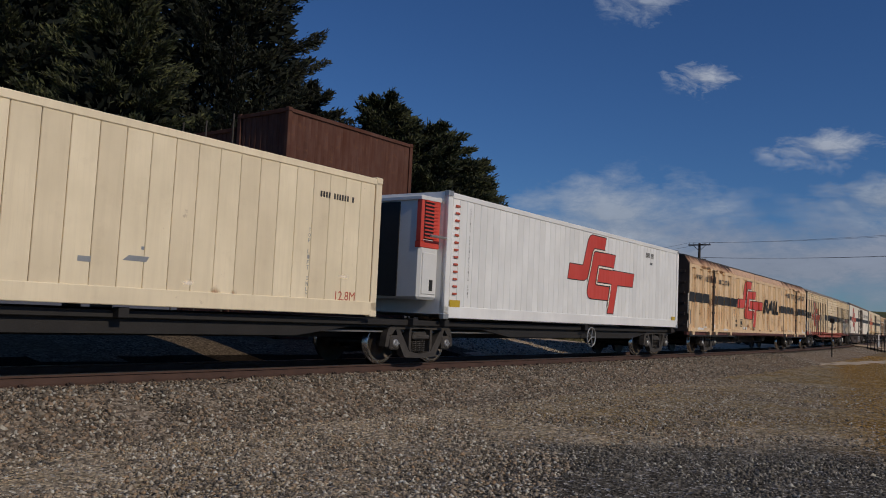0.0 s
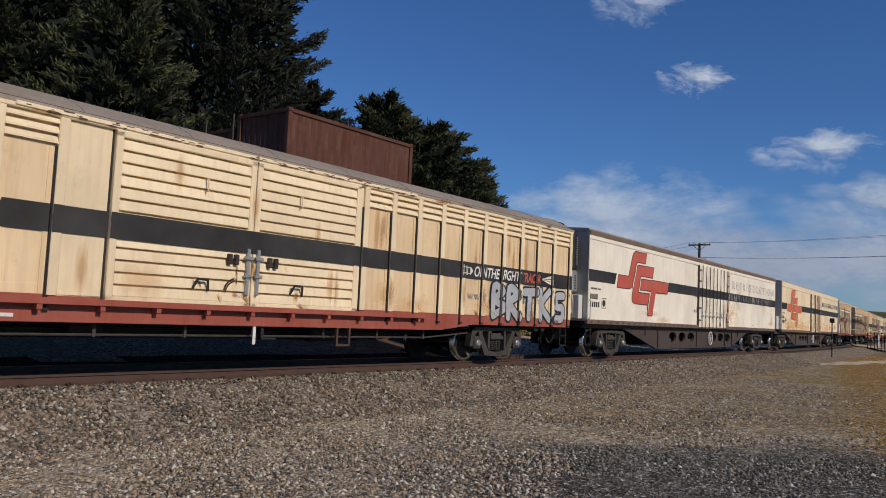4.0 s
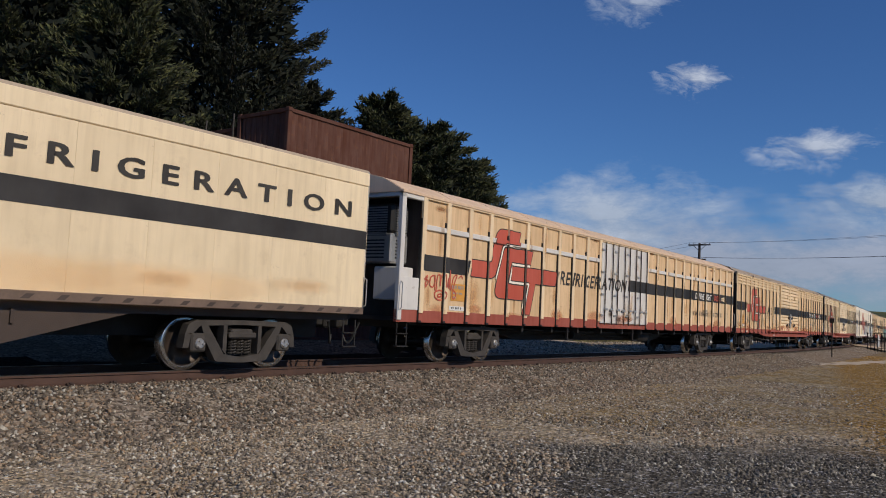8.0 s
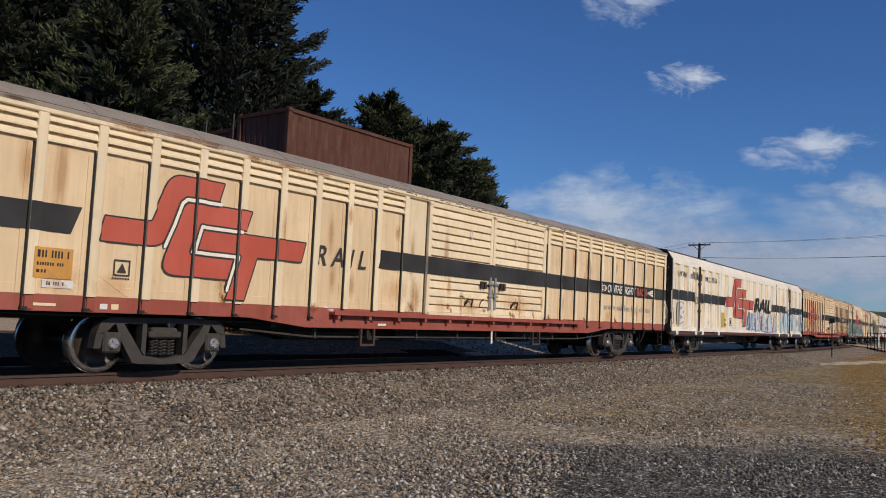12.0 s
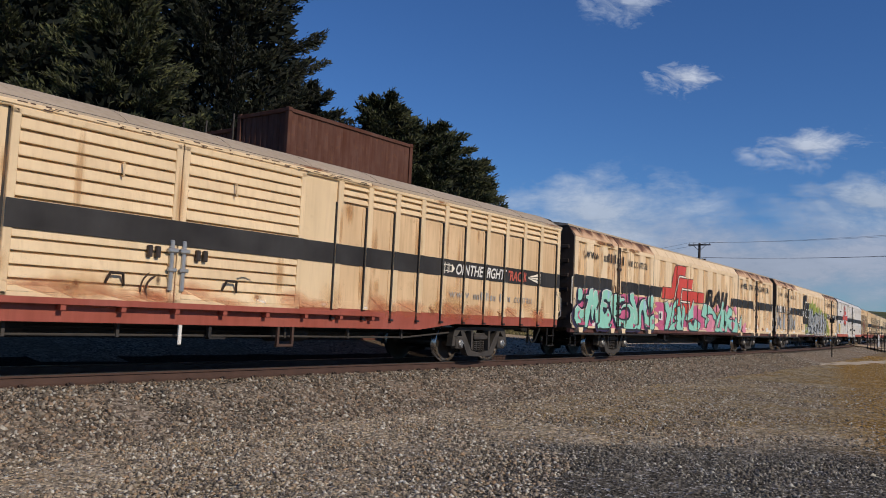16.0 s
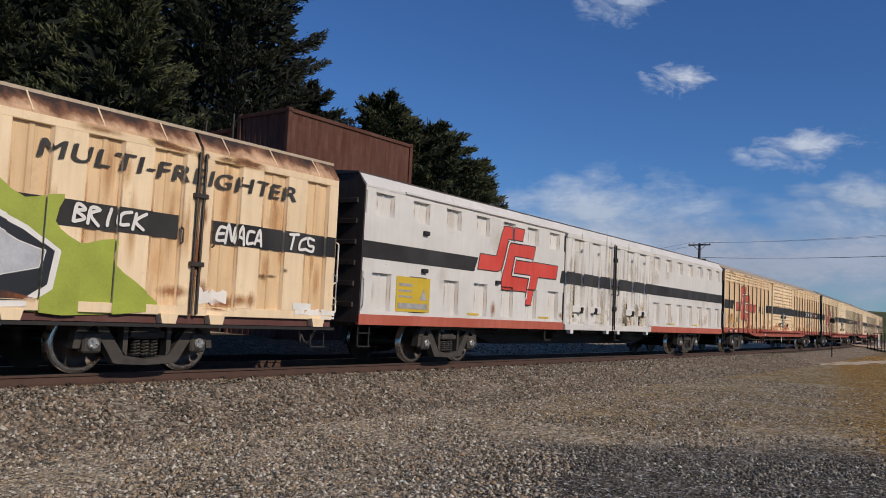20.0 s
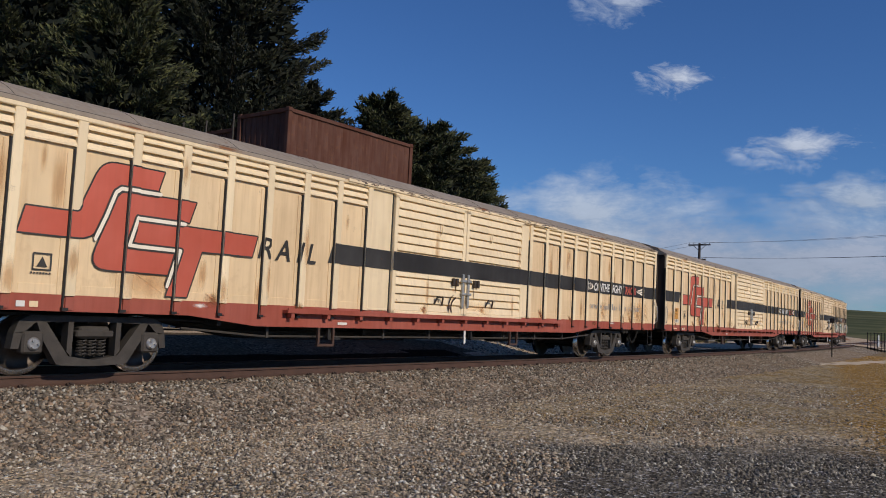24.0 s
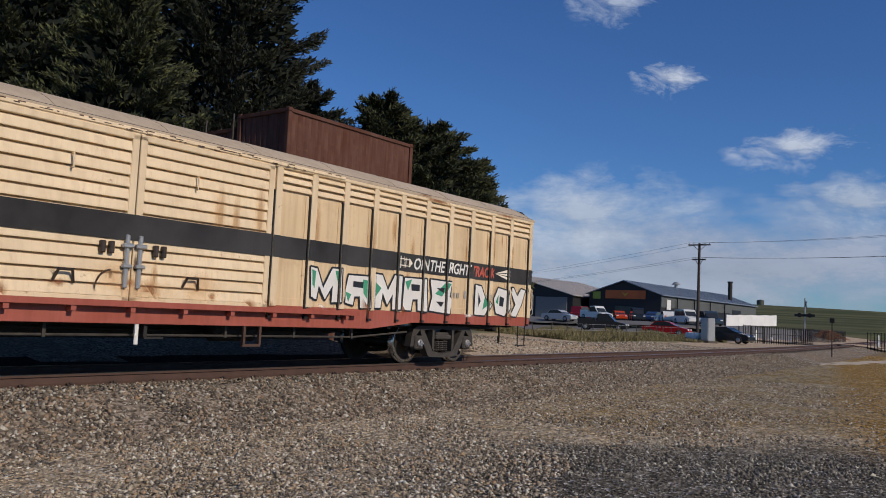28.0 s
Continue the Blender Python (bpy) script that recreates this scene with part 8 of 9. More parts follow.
def scatter_stones(name, label, pts, sizes, mats):
    """Many small broken stones as one mesh."""
    rng = np.random.default_rng(5)
    n = len(pts)
    base = np.array([(1, 0, 0), (-1, 0, 0), (0, 1, 0), (0, -1, 0), (0, 0, 1), (0, 0, -1.0)])
    tri = np.array([(0, 2, 4), (2, 1, 4), (1, 3, 4), (3, 0, 4), (2, 0, 5), (1, 2, 5), (3, 1, 5), (0, 3, 5)])
    v = base[None] * (0.55 + 0.75 * rng.random((n, 6, 1))) + 0.28 * rng.normal(size=(n, 6, 3))
    a = rng.random(n) * 6.283
    c, s = np.cos(a)[:, None], np.sin(a)[:, None]
    v = np.stack([v[..., 0] * c - v[..., 1] * s, v[..., 0] * s + v[..., 1] * c, v[..., 2] * 0.75], -1)
    v = v * sizes[:, None, None] + pts[:, None, :]
    f = tri[None] + (np.arange(n) * 6)[:, None, None]
    me = bpy.data.meshes.new(name)
    me.vertices.add(n * 6)
    me.vertices.foreach_set("co", v.reshape(-1))
    me.loops.add(n * 24)
    me.loops.foreach_set("vertex_index", f.reshape(-1).astype(np.int32))
    me.polygons.add(n * 8)
    me.polygons.foreach_set("loop_start", np.arange(0, n * 24, 3, dtype=np.int32))
    me.update(calc_edges=True)
    me.materials.append(mats)
    return tagged(new(name, me), label, "stones", kind="stuff")


def stone_material(name, stops):
    m, n, l, b = nodes_of(name)
    ge = n.new("ShaderNodeNewGeometry")
    r = n.new("ShaderNodeValToRGB")
    els = r.color_ramp.elements
    while len(els) < len(stops):
        els.new(0.5)
    for e, (p, c) in zip(els, stops):
        e.position, e.color = p, rgb((c[0], c[1], c[2] * 0.93))
    l.new(ge.outputs["Random Per Island"], r.inputs[0])
    tc = n.new("ShaderNodeTexCoord")
    c = mix(n, l, ramp(n, l, noise_node(n, l, 40, 3, tc.outputs["Object"]), 0.3, 0.75, (0, 0, 0), (0.45,) * 3), r.outputs[0], (0.10, 0.085, 0.07))
    l.new(c, b.inputs["Base Color"])
    b.inputs["Roughness"].default_value = 0.88
    return m


S_BALLAST = stone_material("broken_ballast_stone", ((0.0, (0.05, 0.040, 0.032)), (0.35, (0.16, 0.130, 0.105)), (0.6, (0.31, 0.26, 0.21)), (0.75, (0.34, 0.215, 0.13)), (0.90, (0.44, 0.40, 0.35)), (1.0, (0.68, 0.64, 0.58))))
rng = np.random.default_rng(11)
pts, siz = [], []
for _ in range(44000):
    s, o = 2.5 + 45 * rng.random() ** 1.5, -3.7 + 2.9 * rng.random()
    x, y, _ = on_line(s, o, 0)
    z = np.interp(o, [p[0] for p in bed], [p[1] for p in bed])
    pts.append((x, y, z + 0.008))
    siz.append(0.017 + 0.030 * rng.random() ** 2)
scatter_stones("ballast_stones", "loose broken ballast stones beside the rail", np.array(pts), np.array(siz), S_BALLAST)
S_GRAVEL = stone_material("loose_gravel_stone", ((0.0, (0.06, 0.050, 0.042)), (0.3, (0.22, 0.185, 0.150)), (0.55, (0.42, 0.355, 0.285)), (0.7, (0.42, 0.28, 0.17)), (0.85, (0.58, 0.52, 0.45)), (1.0, (0.80, 0.77, 0.72))))
S_DARK = stone_material("dark_yard_stone", ((0.0, (0.040, 0.036, 0.032)), (0.4, (0.125, 0.114, 0.101)), (0.75, (0.25, 0.228, 0.202)), (0.93, (0.42, 0.39, 0.355)), (1.0, (0.68, 0.65, 0.60))))
loose, dark = ([], []), ([], [])
for _ in range(125000):
    x, y = 2.6 + 26 * rng.random() ** 1.4, -11.8 + 9.2 * rng.random()
    d = y - line_y(x)
    if d > -3.0 or y > -4.6 and d > -3.4:
        continue
    across, along = 0.6 * x - 0.8 * y, 0.6 * x + 0.8 * y
    wander = 1.4 * noise.noise((x * 0.6, y * 0.6, 4))
    if across > 10.8 + wander and along > 0.6 + wander and rng.random() < 0.42:
        continue
    if x > 13 + wander and 0.2 * x - 0.98 * y + 0.4 * wander > 12.2 and rng.random() < 0.7:
        continue
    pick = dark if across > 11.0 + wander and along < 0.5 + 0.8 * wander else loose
    pick[0].append((x, y, ground_z(x, y) + 0.004))
    pick[1].append(0.009 + 0.026 * rng.random() ** 2.2)
scatter_stones("gravel_stones", "scattered small gravel stones on the yard", np.array(loose[0]), np.array(loose[1]), S_GRAVEL)
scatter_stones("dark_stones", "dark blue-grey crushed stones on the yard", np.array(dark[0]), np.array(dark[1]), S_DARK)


pts, siz = [], []
for _ in range(13000):
    s, o = 25 + 34 * rng.random(), 2.2 + 7.5 * rng.random()
    x, y, _ = on_line(s, o, 0)
    pts.append((x, y, max(ground_z(x, y), np.interp(o, [p[0] for p in bed], [p[1] for p in bed]) if o < 3.4 else -9) + 0.006))
    siz.append(0.02 + 0.05 * rng.random() ** 2)
scatter_stones("far_gravel_stones", "loose brown gravel stones behind the line", np.array(pts), np.array(siz), S_GRAVEL)


# ---- rusty container stack behind the line ----
def stack_container(x, y, z, L=6.1, H=2.59, pn="corten", label="rust-brown corrugated container in a stack"):
    c = thing("stacked_container", label, "container", "stack of rusty containers")
    P = MAT[pn]
    part("body", Shape().box(0.08, L - 0.08, 0.06, 2.38, 0.1, H - 0.06), P, c)
    s = Shape()
    n = int((L - 0.3) / 0.28)
    st = (L - 0.3) / n
    for k in range(n):
        put("side_rib", shared(("srib", H), lambda: Shape().prism([(0, 0.058), (st * 0.2, 0.049), (st * 0.5, 0.049), (st * 0.7, 0.058)], 0.16, H - 0.13, "z").mesh("side_rib", P)), c, (0.15 + k * st, 0, 0))
    s = Shape()
    for k in range(8):
        y0 = 0.18 + k * 0.27
        part("end_rib", Shape().prism([(0.09, y0), (0.05, y0 + 0.04), (0.05, y0 + 0.13), (0.09, y0 + 0.17)], 0.16, H - 0.13, "z"), P, c)
    part("top_rail", Shape().box(0, L, 0, 0.09, H - 0.14, H - 0.02, 0.01).box(0, L, 2.35, 2.44, H - 0.14, H - 0.02, 0.01).box(0, 0.09, 0, 2.44, H - 0.14, H - 0.02, 0.01), P, c)
    part("bottom_rail", Shape().box(0, L, 0, 0.09, 0.02, 0.17, 0.01).box(0, 0.09, 0, 2.44, 0.02, 0.17, 0.01), P, c)
    for cx in (0, L - 0.16):
        for cy in (0, 2.28):
            part("corner_post", Shape().box(cx, cx + 0.16, cy, cy + 0.16, 0, H, 0.01), P, c)
            part("corner_casting", Shape().box(cx - 0.01, cx + 0.17, cy - 0.01, cy + 0.17, H - 0.12, H + 0.005, 0.015), P, c)
    c.matrix_basis = Matrix.Translation((x, y, z))
    return c


for k in range(3):
    stack_container(16.88, 6.42, 0.06 + 2.42 * k, H=2.41)
for k in range(3):
    stack_container(16.9, 9.0, 0.16 + 2.26 * k, H=2.25, label="dark rusty container behind the stack")
s = Shape()
for x, y, h in ((16.7, 11.5, 7.3), (16.75, 10.3, 7.25), (16.8, 8.95, 7.35)):
    part("pole", Shape().cyl((0, 0, 0), (0, 0, h - 0.1), 0.03, 6), MAT["bogie"], thing("pipe_pole", "thin grey pipe pole beside rusty containers", "pole", "thin poles"), at=None).parent.matrix_basis = Matrix.Translation((x, y, 0.1))


# ---- trees ----
LEAF = stone_material("dark_cypress_foliage", ((0.0, (0.015, 0.022, 0.009)), (0.45, (0.034, 0.048, 0.015)), (0.8, (0.068, 0.088, 0.024)), (1.0, (0.125, 0.132, 0.036))))
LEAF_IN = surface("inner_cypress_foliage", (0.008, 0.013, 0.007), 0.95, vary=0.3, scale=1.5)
BARK = surface("grey_brown_bark", (0.09, 0.07, 0.055), 0.9, vary=0.3, scale=4, bump=0.6, bscale=20)


def blades(anchors, dirs, lengths, widths, rng):
    """Pointed leaf sprays: a kite of two triangles at each anchor."""
    n = len(anchors)
    side = np.cross(dirs, rng.normal(size=(n, 3)))
    side /= np.linalg.norm(side, axis=1, keepdims=True) + 1e-9
    p0, p2 = anchors, anchors + dirs * lengths[:, None]
    mid = anchors + dirs * (0.45 * lengths)[:, None]
    v = np.stack([p0, mid + side * widths[:, None], p2, mid - side * widths[:, None]], 1)
    return v


def conifer(x, y, height, radius, seed, lean=0.0, n_limb=70, label="tall dark cypress tree with ragged spreading limbs", low=0.06, shape=1.0, leaf=None, rise=1.0):
    rng = np.random.default_rng(seed)
    t = thing("conifer", label, "tree", "row of conifers")
    z0 = ground_z(x, y)
    trunk = Shape()
    for k in range(6):
        a, b = k / 6, (k + 1) / 6
        trunk.cyl((lean * a * a * height, 0, a * height * 0.95), (lean * b * b * height, 0, b * height * 0.95), 0.42 * (1 - a) + 0.06, 9, 0.42 * (1 - b) + 0.05)
    part("trunk", trunk, BARK, t, smooth=True)
    limbs, quads = Shape(), []
    for k in range(n_limb):
        f = low + (1 - low) * (k + rng.random() * 0.8) / n_limb
        az = k * 2.399 + rng.normal() * 0.3
        R = radius * ((1 - f) ** (0.75 * shape)) * (0.62 + 0.62 * rng.random()) + 0.5
        if f < 0.25:
            R *= 0.65 + 1.4 * f
        up = rise * (0.12 + 0.40 * f + 0.10 * rng.normal())
        base = np.array([lean * f * f * height, 0, f * height * 0.95])
        out = np.array([math.cos(az), math.sin(az), 0])
        cross = np.array([-out[1], out[0], 0])
        cur = [base + out * R * q + np.array([0, 0, R * up * q * q]) for q in (0, 0.35, 0.7, 1.0)]
        for i in range(3):
            limbs.cyl(cur[i], cur[i + 1], 0.10 * (1 - i / 3.3) * (R / radius + 0.2), 5, 0.10 * (1 - (i + 1) / 3.3) * (R / radius + 0.2))
        # side sprays, swept forward, each set with short scaly shoots
        m = int(12 + 22 * R / radius)
        q = 0.22 + 0.80 * (np.arange(m) + rng.random(m)) / m
        turn = np.where(np.arange(m) % 2, 1, -1) * (0.35 + 0.75 * rng.random(m)) * np.clip(1.15 - q, 0.15, 1)
        sd = out[None] * np.cos(turn)[:, None] + cross[None] * np.sin(turn)[:, None] + np.array([0, 0, 1.0])[None] * (0.10 + 0.30 * rng.random(m) + 0.25 * q * up)[:, None]
        sl = R * 0.42 * (1.12 - q) + 0.35 + 0.3 * rng.random(m)
        sp = base + out[None] * (R * np.minimum(q, 1))[:, None] + np.array([0, 0, 1.0])[None] * (R * up * q * q)[:, None]
        nb = 34
        u = rng.random((m, nb))
        pos = sp[:, None] + sd[:, None] * (sl[:, None] * u)[..., None] + rng.normal(size=(m, nb, 3)) * (0.05 + 0.13 * (1 - u))[..., None] * np.array([1, 1, 0.7])
        d = sd[:, None] * 0.9 + np.array([0, 0, 0.25]) + rng.normal(size=(m, nb, 3)) * 0.42
        pos, d = pos.reshape(-1, 3), d.reshape(-1, 3)
        d /= np.linalg.norm(d, axis=1, keepdims=True)
        n = len(pos)
        quads.append(blades(pos, d, 0.16 + 0.24 * rng.random(n), 0.022 + 0.030 * rng.random(n), rng))
    part("limbs", limbs, BARK, t)
    v = np.concatenate(quads)
    n = len(v)
    me = bpy.data.meshes.new("crown")
    me.vertices.add(n * 4)
    me.vertices.foreach_set("co", v.reshape(-1))
    me.loops.add(n * 4)
    me.loops.foreach_set("vertex_index", np.arange(n * 4, dtype=np.int32))
    me.polygons.add(n)
    me.polygons.foreach_set("loop_start", np.arange(0, n * 4, 4, dtype=np.int32))
    me.update(calc_edges=True)
    me.materials.append(leaf or LEAF)
    put("crown", me, t)
    # larger inner shoots, the crown's shade put into their near-black green
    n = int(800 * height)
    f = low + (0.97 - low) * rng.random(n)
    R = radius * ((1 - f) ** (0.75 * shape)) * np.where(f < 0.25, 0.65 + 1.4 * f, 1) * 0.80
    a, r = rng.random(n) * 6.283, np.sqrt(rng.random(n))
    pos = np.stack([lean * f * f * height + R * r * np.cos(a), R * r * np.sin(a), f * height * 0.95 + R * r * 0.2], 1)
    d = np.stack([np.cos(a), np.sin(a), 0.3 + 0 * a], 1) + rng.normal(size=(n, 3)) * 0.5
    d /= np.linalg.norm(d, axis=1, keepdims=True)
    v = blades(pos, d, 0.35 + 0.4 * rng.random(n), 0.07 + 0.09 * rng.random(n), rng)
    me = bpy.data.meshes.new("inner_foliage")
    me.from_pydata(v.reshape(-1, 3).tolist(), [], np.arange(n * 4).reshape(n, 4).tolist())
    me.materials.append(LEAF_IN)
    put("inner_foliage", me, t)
    t.matrix_basis = Matrix.Translation((x, y, z0))
    return t


LEAF_DARK = stone_material("blackish_cypress_foliage", ((0.0, (0.008, 0.012, 0.006)), (0.5, (0.015, 0.024, 0.010)), (0.85, (0.030, 0.044, 0.016)), (1.0, (0.062, 0.074, 0.023))))
conifer(13.5, 33.0, 31, 9.0, 1, n_limb=110)
conifer(18.0, 28.5, 29, 7.6, 12, n_limb=105)
conifer(23.4, 30.0, 31, 7.6, 2, n_limb=105)
conifer(27.2, 23.4, 32, 7.2, 3, label="tallest dark cypress tree above the rusty containers", shape=0.95, n_limb=125, leaf=LEAF_DARK)
conifer(19.5, 20.5, 14.5, 5.6, 9, label="lower bushy cypress beside the containers", n_limb=85)
conifer(32.0, 22.3, 14.0, 5.6, 8, rise=0.7, leaf=LEAF_DARK, n_limb=85)
conifer(35.4, 18.9, 13.9, 5.4, 4, label="broad lower cypress behind the containers", rise=0.6, n_limb=85)
conifer(38.0, 17.2, 12.6, 5.2, 5, label="broad lower cypress behind the containers", rise=0.55, n_limb=85)
conifer(40.0, 16.2, 10.8, 4.3, 6, label="small outer cypress at the end of the row", rise=0.5)


# ---- yard, buildings ----
WALL_DARK = surface("black_painted_cladding", (0.018, 0.018, 0.019), 0.6, vary=0.2, scale=0.8)
ROOF_GREY = surface("blue_grey_roof_sheet", (0.25, 0.29, 0.34), 0.45, 0.3, vary=0.12, scale=0.6)
ROOF_PALE = surface("pale_zinc_roof_sheet", (0.62, 0.56, 0.49), 0.5, 0.3, vary=0.12, scale=0.6)
GLASS = surface("dark_window_glass", (0.03, 0.035, 0.04), 0.08, vary=0.1, bump=0)
SIGN_RED = surface("orange_red_signboard", (0.62, 0.14, 0.03), 0.5, vary=0.15, scale=0.5)
TIMBER = surface("weathered_pole_timber", (0.055, 0.042, 0.034), 0.85, vary=0.3, scale=3)


def gable_shed(name, label, x0, x1, y0, y1, z0, eave, peak, roof):
    """A shed with its ridge along x and gable ends."""
    b = thing(name, label, "building")
    ym = (y0 + y1) / 2
    part("wall", Shape().prism([(y0, z0 - 1.5), (y0, eave), (ym, peak), (y1, eave), (y1, z0 - 1.5)], x0, x1, "x"), WALL_DARK, b)
    s = Shape()
    for a, c in ((y0, -1), (y1, 1)):
        s.prism([(a + c * 0.5, eave - 0.15), (ym, peak + 0.12), (ym, peak + 0.26), (a + c * 0.5, eave - 0.02)], x0 - 0.4, x1 + 0.4, "x")
    r = part("roof", s, roof, b)
    s = Shape()
    for k in range(int((x1 - x0) / 1.5)):
        x = x0 + 0.5 + k * 1.5
        s.prism([(y0 - 0.45, eave + 0.0), (ym, peak + 0.27), (ym, peak + 0.33), (y0 - 0.45, eave + 0.06)], x, x + 0.08, "x")
    part("roof_ribs", s, roof, r)
    return b


shop = gable_shed("workshop", "long black workshop with grey roof and orange signboard", 125, 176, 38, 50.5, 1.6, 5.9, 7.9, ROOF_GREY)
part("signboard", Shape().box(124.82, 124.95, 40.5, 47.5, 5.1, 6.5, 0.02), SIGN_RED, shop, "orange-red signboard")
part("sign_mark", Shape().prism([(43.4, 6.2), (44.0, 5.5), (44.6, 6.2), (44.0, 5.9)], 124.78, 124.82, "x"), MAT["yellow"], shop)
part("window", Shape().box(124.9, 125.0, 42.0, 45.8, 2.3, 3.9, 0.02), GLASS, shop)
part("notice", Shape().box(124.85, 124.95, 48.4, 49.8, 5.0, 6.2, 0.02), MAT["lime"], shop)
# below the cladding the bare black wall stands for the open veranda's shade
part("lower_wall", Shape().box(125.0, 176.0, 37.86, 37.97, 3.9, 5.5).box(159.0, 176.0, 37.86, 37.97, 1.0, 3.9), surface("grey_green_cladding", (0.10, 0.105, 0.098), 0.6, vary=0.15, scale=0.4), shop)
part("pale_sign", Shape().box(127.0, 128.6, 37.7, 37.84, 3.6, 5.2, 0.02), MAT["white_ink"], shop)
for x in (131, 139, 147, 155):
    part("veranda_post", Shape().box(x, x + 0.18, 37.5, 37.68, 0.9, 5.6), MAT["frame"], shop)
part("doorway", Shape().box(160.5, 165.5, 37.78, 37.85, 0.9, 4.6), MAT["black"], shop)
part("chimney", Shape().cyl((165.7, 40, 6), (165.7, 40, 10.3), 0.42, 12).cyl((165.7, 40, 10.2), (165.7, 40, 10.4), 0.55, 12), MAT["frame"], shop)
part("roof_vent", Shape().cyl((147.5, 44.2, 7.6), (147.5, 44.2, 8.9), 0.3, 10).cyl((147.5, 44.2, 8.7), (147.5, 44.2, 9.15), 0.8, 12, 0.35), MAT["galv"], shop)
shed = gable_shed("storage_shed", "black storage shed with pale zinc roof", 122, 150, 52, 78, 1.6, 5.4, 8.6, ROOF_PALE)
part("roller_door", Shape().box(121.85, 121.95, 53.0, 59.0, 1.0, 5.0, 0.02), surface("grey_roller_door", (0.20, 0.20, 0.19), 0.5, vary=0.1), shed, "grey roller door")

# parked vehicles
TYRE = surface("black_rubber_tyre", (0.015, 0.015, 0.015), 0.8, vary=0.2)


def car(label, x, y, turn, colour, form):
    c = thing("parked_car", label, "car", "parked vehicles")
    P = surface("car_paint", colour, 0.25, 0.1, vary=0.04, bump=0)
    L, H = {"sedan": (4.6, 1.45), "wagon": (4.8, 1.8), "ute": (5.2, 1.8)}[form]
    h = L / 2
    low = [(-h, 0.35), (-h, 0.75), (-h + 0.08, 0.92), (h - 1.25, 0.98), (h - 0.25, 0.80), (h, 0.62), (h, 0.32), (h - 0.2, 0.22), (-h + 0.2, 0.22)]
    s = Shape().prism(low, -0.86, 0.86)
    part("body", s, P, c)
    if form == "sedan":
        top = [(-h + 0.75, 0.94), (-h + 1.25, H - 0.04), (-0.1, H), (0.35, H - 0.05), (h - 1.15, 0.96)]
    elif form == "wagon":
        top = [(-h + 0.08, 0.92), (-h + 0.25, H - 0.06), (0.3, H), (0.55, H - 0.05), (h - 1.2, 0.96)]
    else:
        top = [(-0.55, 0.94), (-0.45, H - 0.05), (0.45, H), (0.65, H - 0.05), (h - 1.25, 0.96)]
        part("tray", Shape().box(-h, -0.65, -0.86, 0.86, 0.9, 1.22, 0.03), P, c)
    part("cabin", Shape().prism(top, -0.74, 0.74), P, c)
    part("window", Shape().prism([(px * 0.9, 0.99 + (pz - 0.94) * 0.82) for px, pz in top], -0.752, 0.752), GLASS, c)
    part("windscreen", Shape().prism([(top[-2][0] + 0.06, H - 0.14), (top[-1][0] + 0.03, 1.0), (top[-1][0] - 0.06, 1.0), (top[-2][0] - 0.02, H - 0.14)], -0.66, 0.66), GLASS, c)
    for sx in (-h + 0.85, h - 0.9):
        for sy in (-0.8, 0.8):
            wh = part("wheel", Shape().lathe([(0.0, -0.1), (0.2, -0.1), (0.22, -0.06), (0.22, 0.06), (0.2, 0.1), (0.0, 0.1)], (sx, sy, 0.33), "y", 14), MAT["galv"], c, smooth=True)
            part("tyre", Shape().lathe([(0.2, -0.11), (0.31, -0.11), (0.335, -0.07), (0.335, 0.07), (0.31, 0.11), (0.2, 0.11)], (sx, sy, 0.33), "y", 16), TYRE, wh, smooth=True)
    for sy in (-0.62, 0.62):
        part("headlight", Shape().box(h - 0.12, h + 0.01, sy - 0.16, sy + 0.16, 0.62, 0.76, 0.02), MAT["plastic_white"], c)
        part("tail_light", Shape().box(-h - 0.01, -h + 0.06, sy - 0.14, sy + 0.14, 0.70, 0.84, 0.02), MAT["red_new"], c)
    c.matrix_basis = pose(x, y, ground_z(x, y), 0, 0, turn)
    return c


WHITE, SILVER = (0.72, 0.72, 0.70), (0.45, 0.46, 0.47)
car("red sedan parked by the grass verge", 80.0, 19.1, -82, (0.42, 0.02, 0.025), "sedan")
car("black hatchback parked beside the cabinet", 75.3, 11.6, -95, (0.014, 0.014, 0.017), "sedan")
car("dark grey utility parked behind the grass", 80.6, 26.4, -75, (0.03, 0.032, 0.034), "ute")
car("white utility with open tray", 102.2, 37.9, -118, WHITE, "ute")
car("white four-wheel drive beside the storage shed", 128.0, 61.0, -85, WHITE, "wagon")
car("silver sedan in the yard", 95.4, 39.8, -95, SILVER, "sedan")
car("dark red wagon car in the yard", 108.5, 43.3, 5, (0.25, 0.012, 0.02), "wagon")
car("orange-red hatchback before the workshop", 113.6, 39.8, 215, (0.5, 0.06, 0.015), "sedan")
car("dark navy wagon car before the workshop", 106.5, 33.8, 210, (0.02, 0.024, 0.032), "wagon")
car("blue wagon car before the workshop", 110.9, 33.4, 185, (0.03, 0.06, 0.16), "sedan")
car("white sedan parked in the yard", 104.2, 28.6, 30, WHITE, "sedan")
car("white four-wheel drive in the yard", 100.5, 24.6, -135, WHITE, "wagon")
car("dark blue four-wheel drive in the yard", 100.4, 21.8, -140, (0.03, 0.05, 0.075), "wagon")

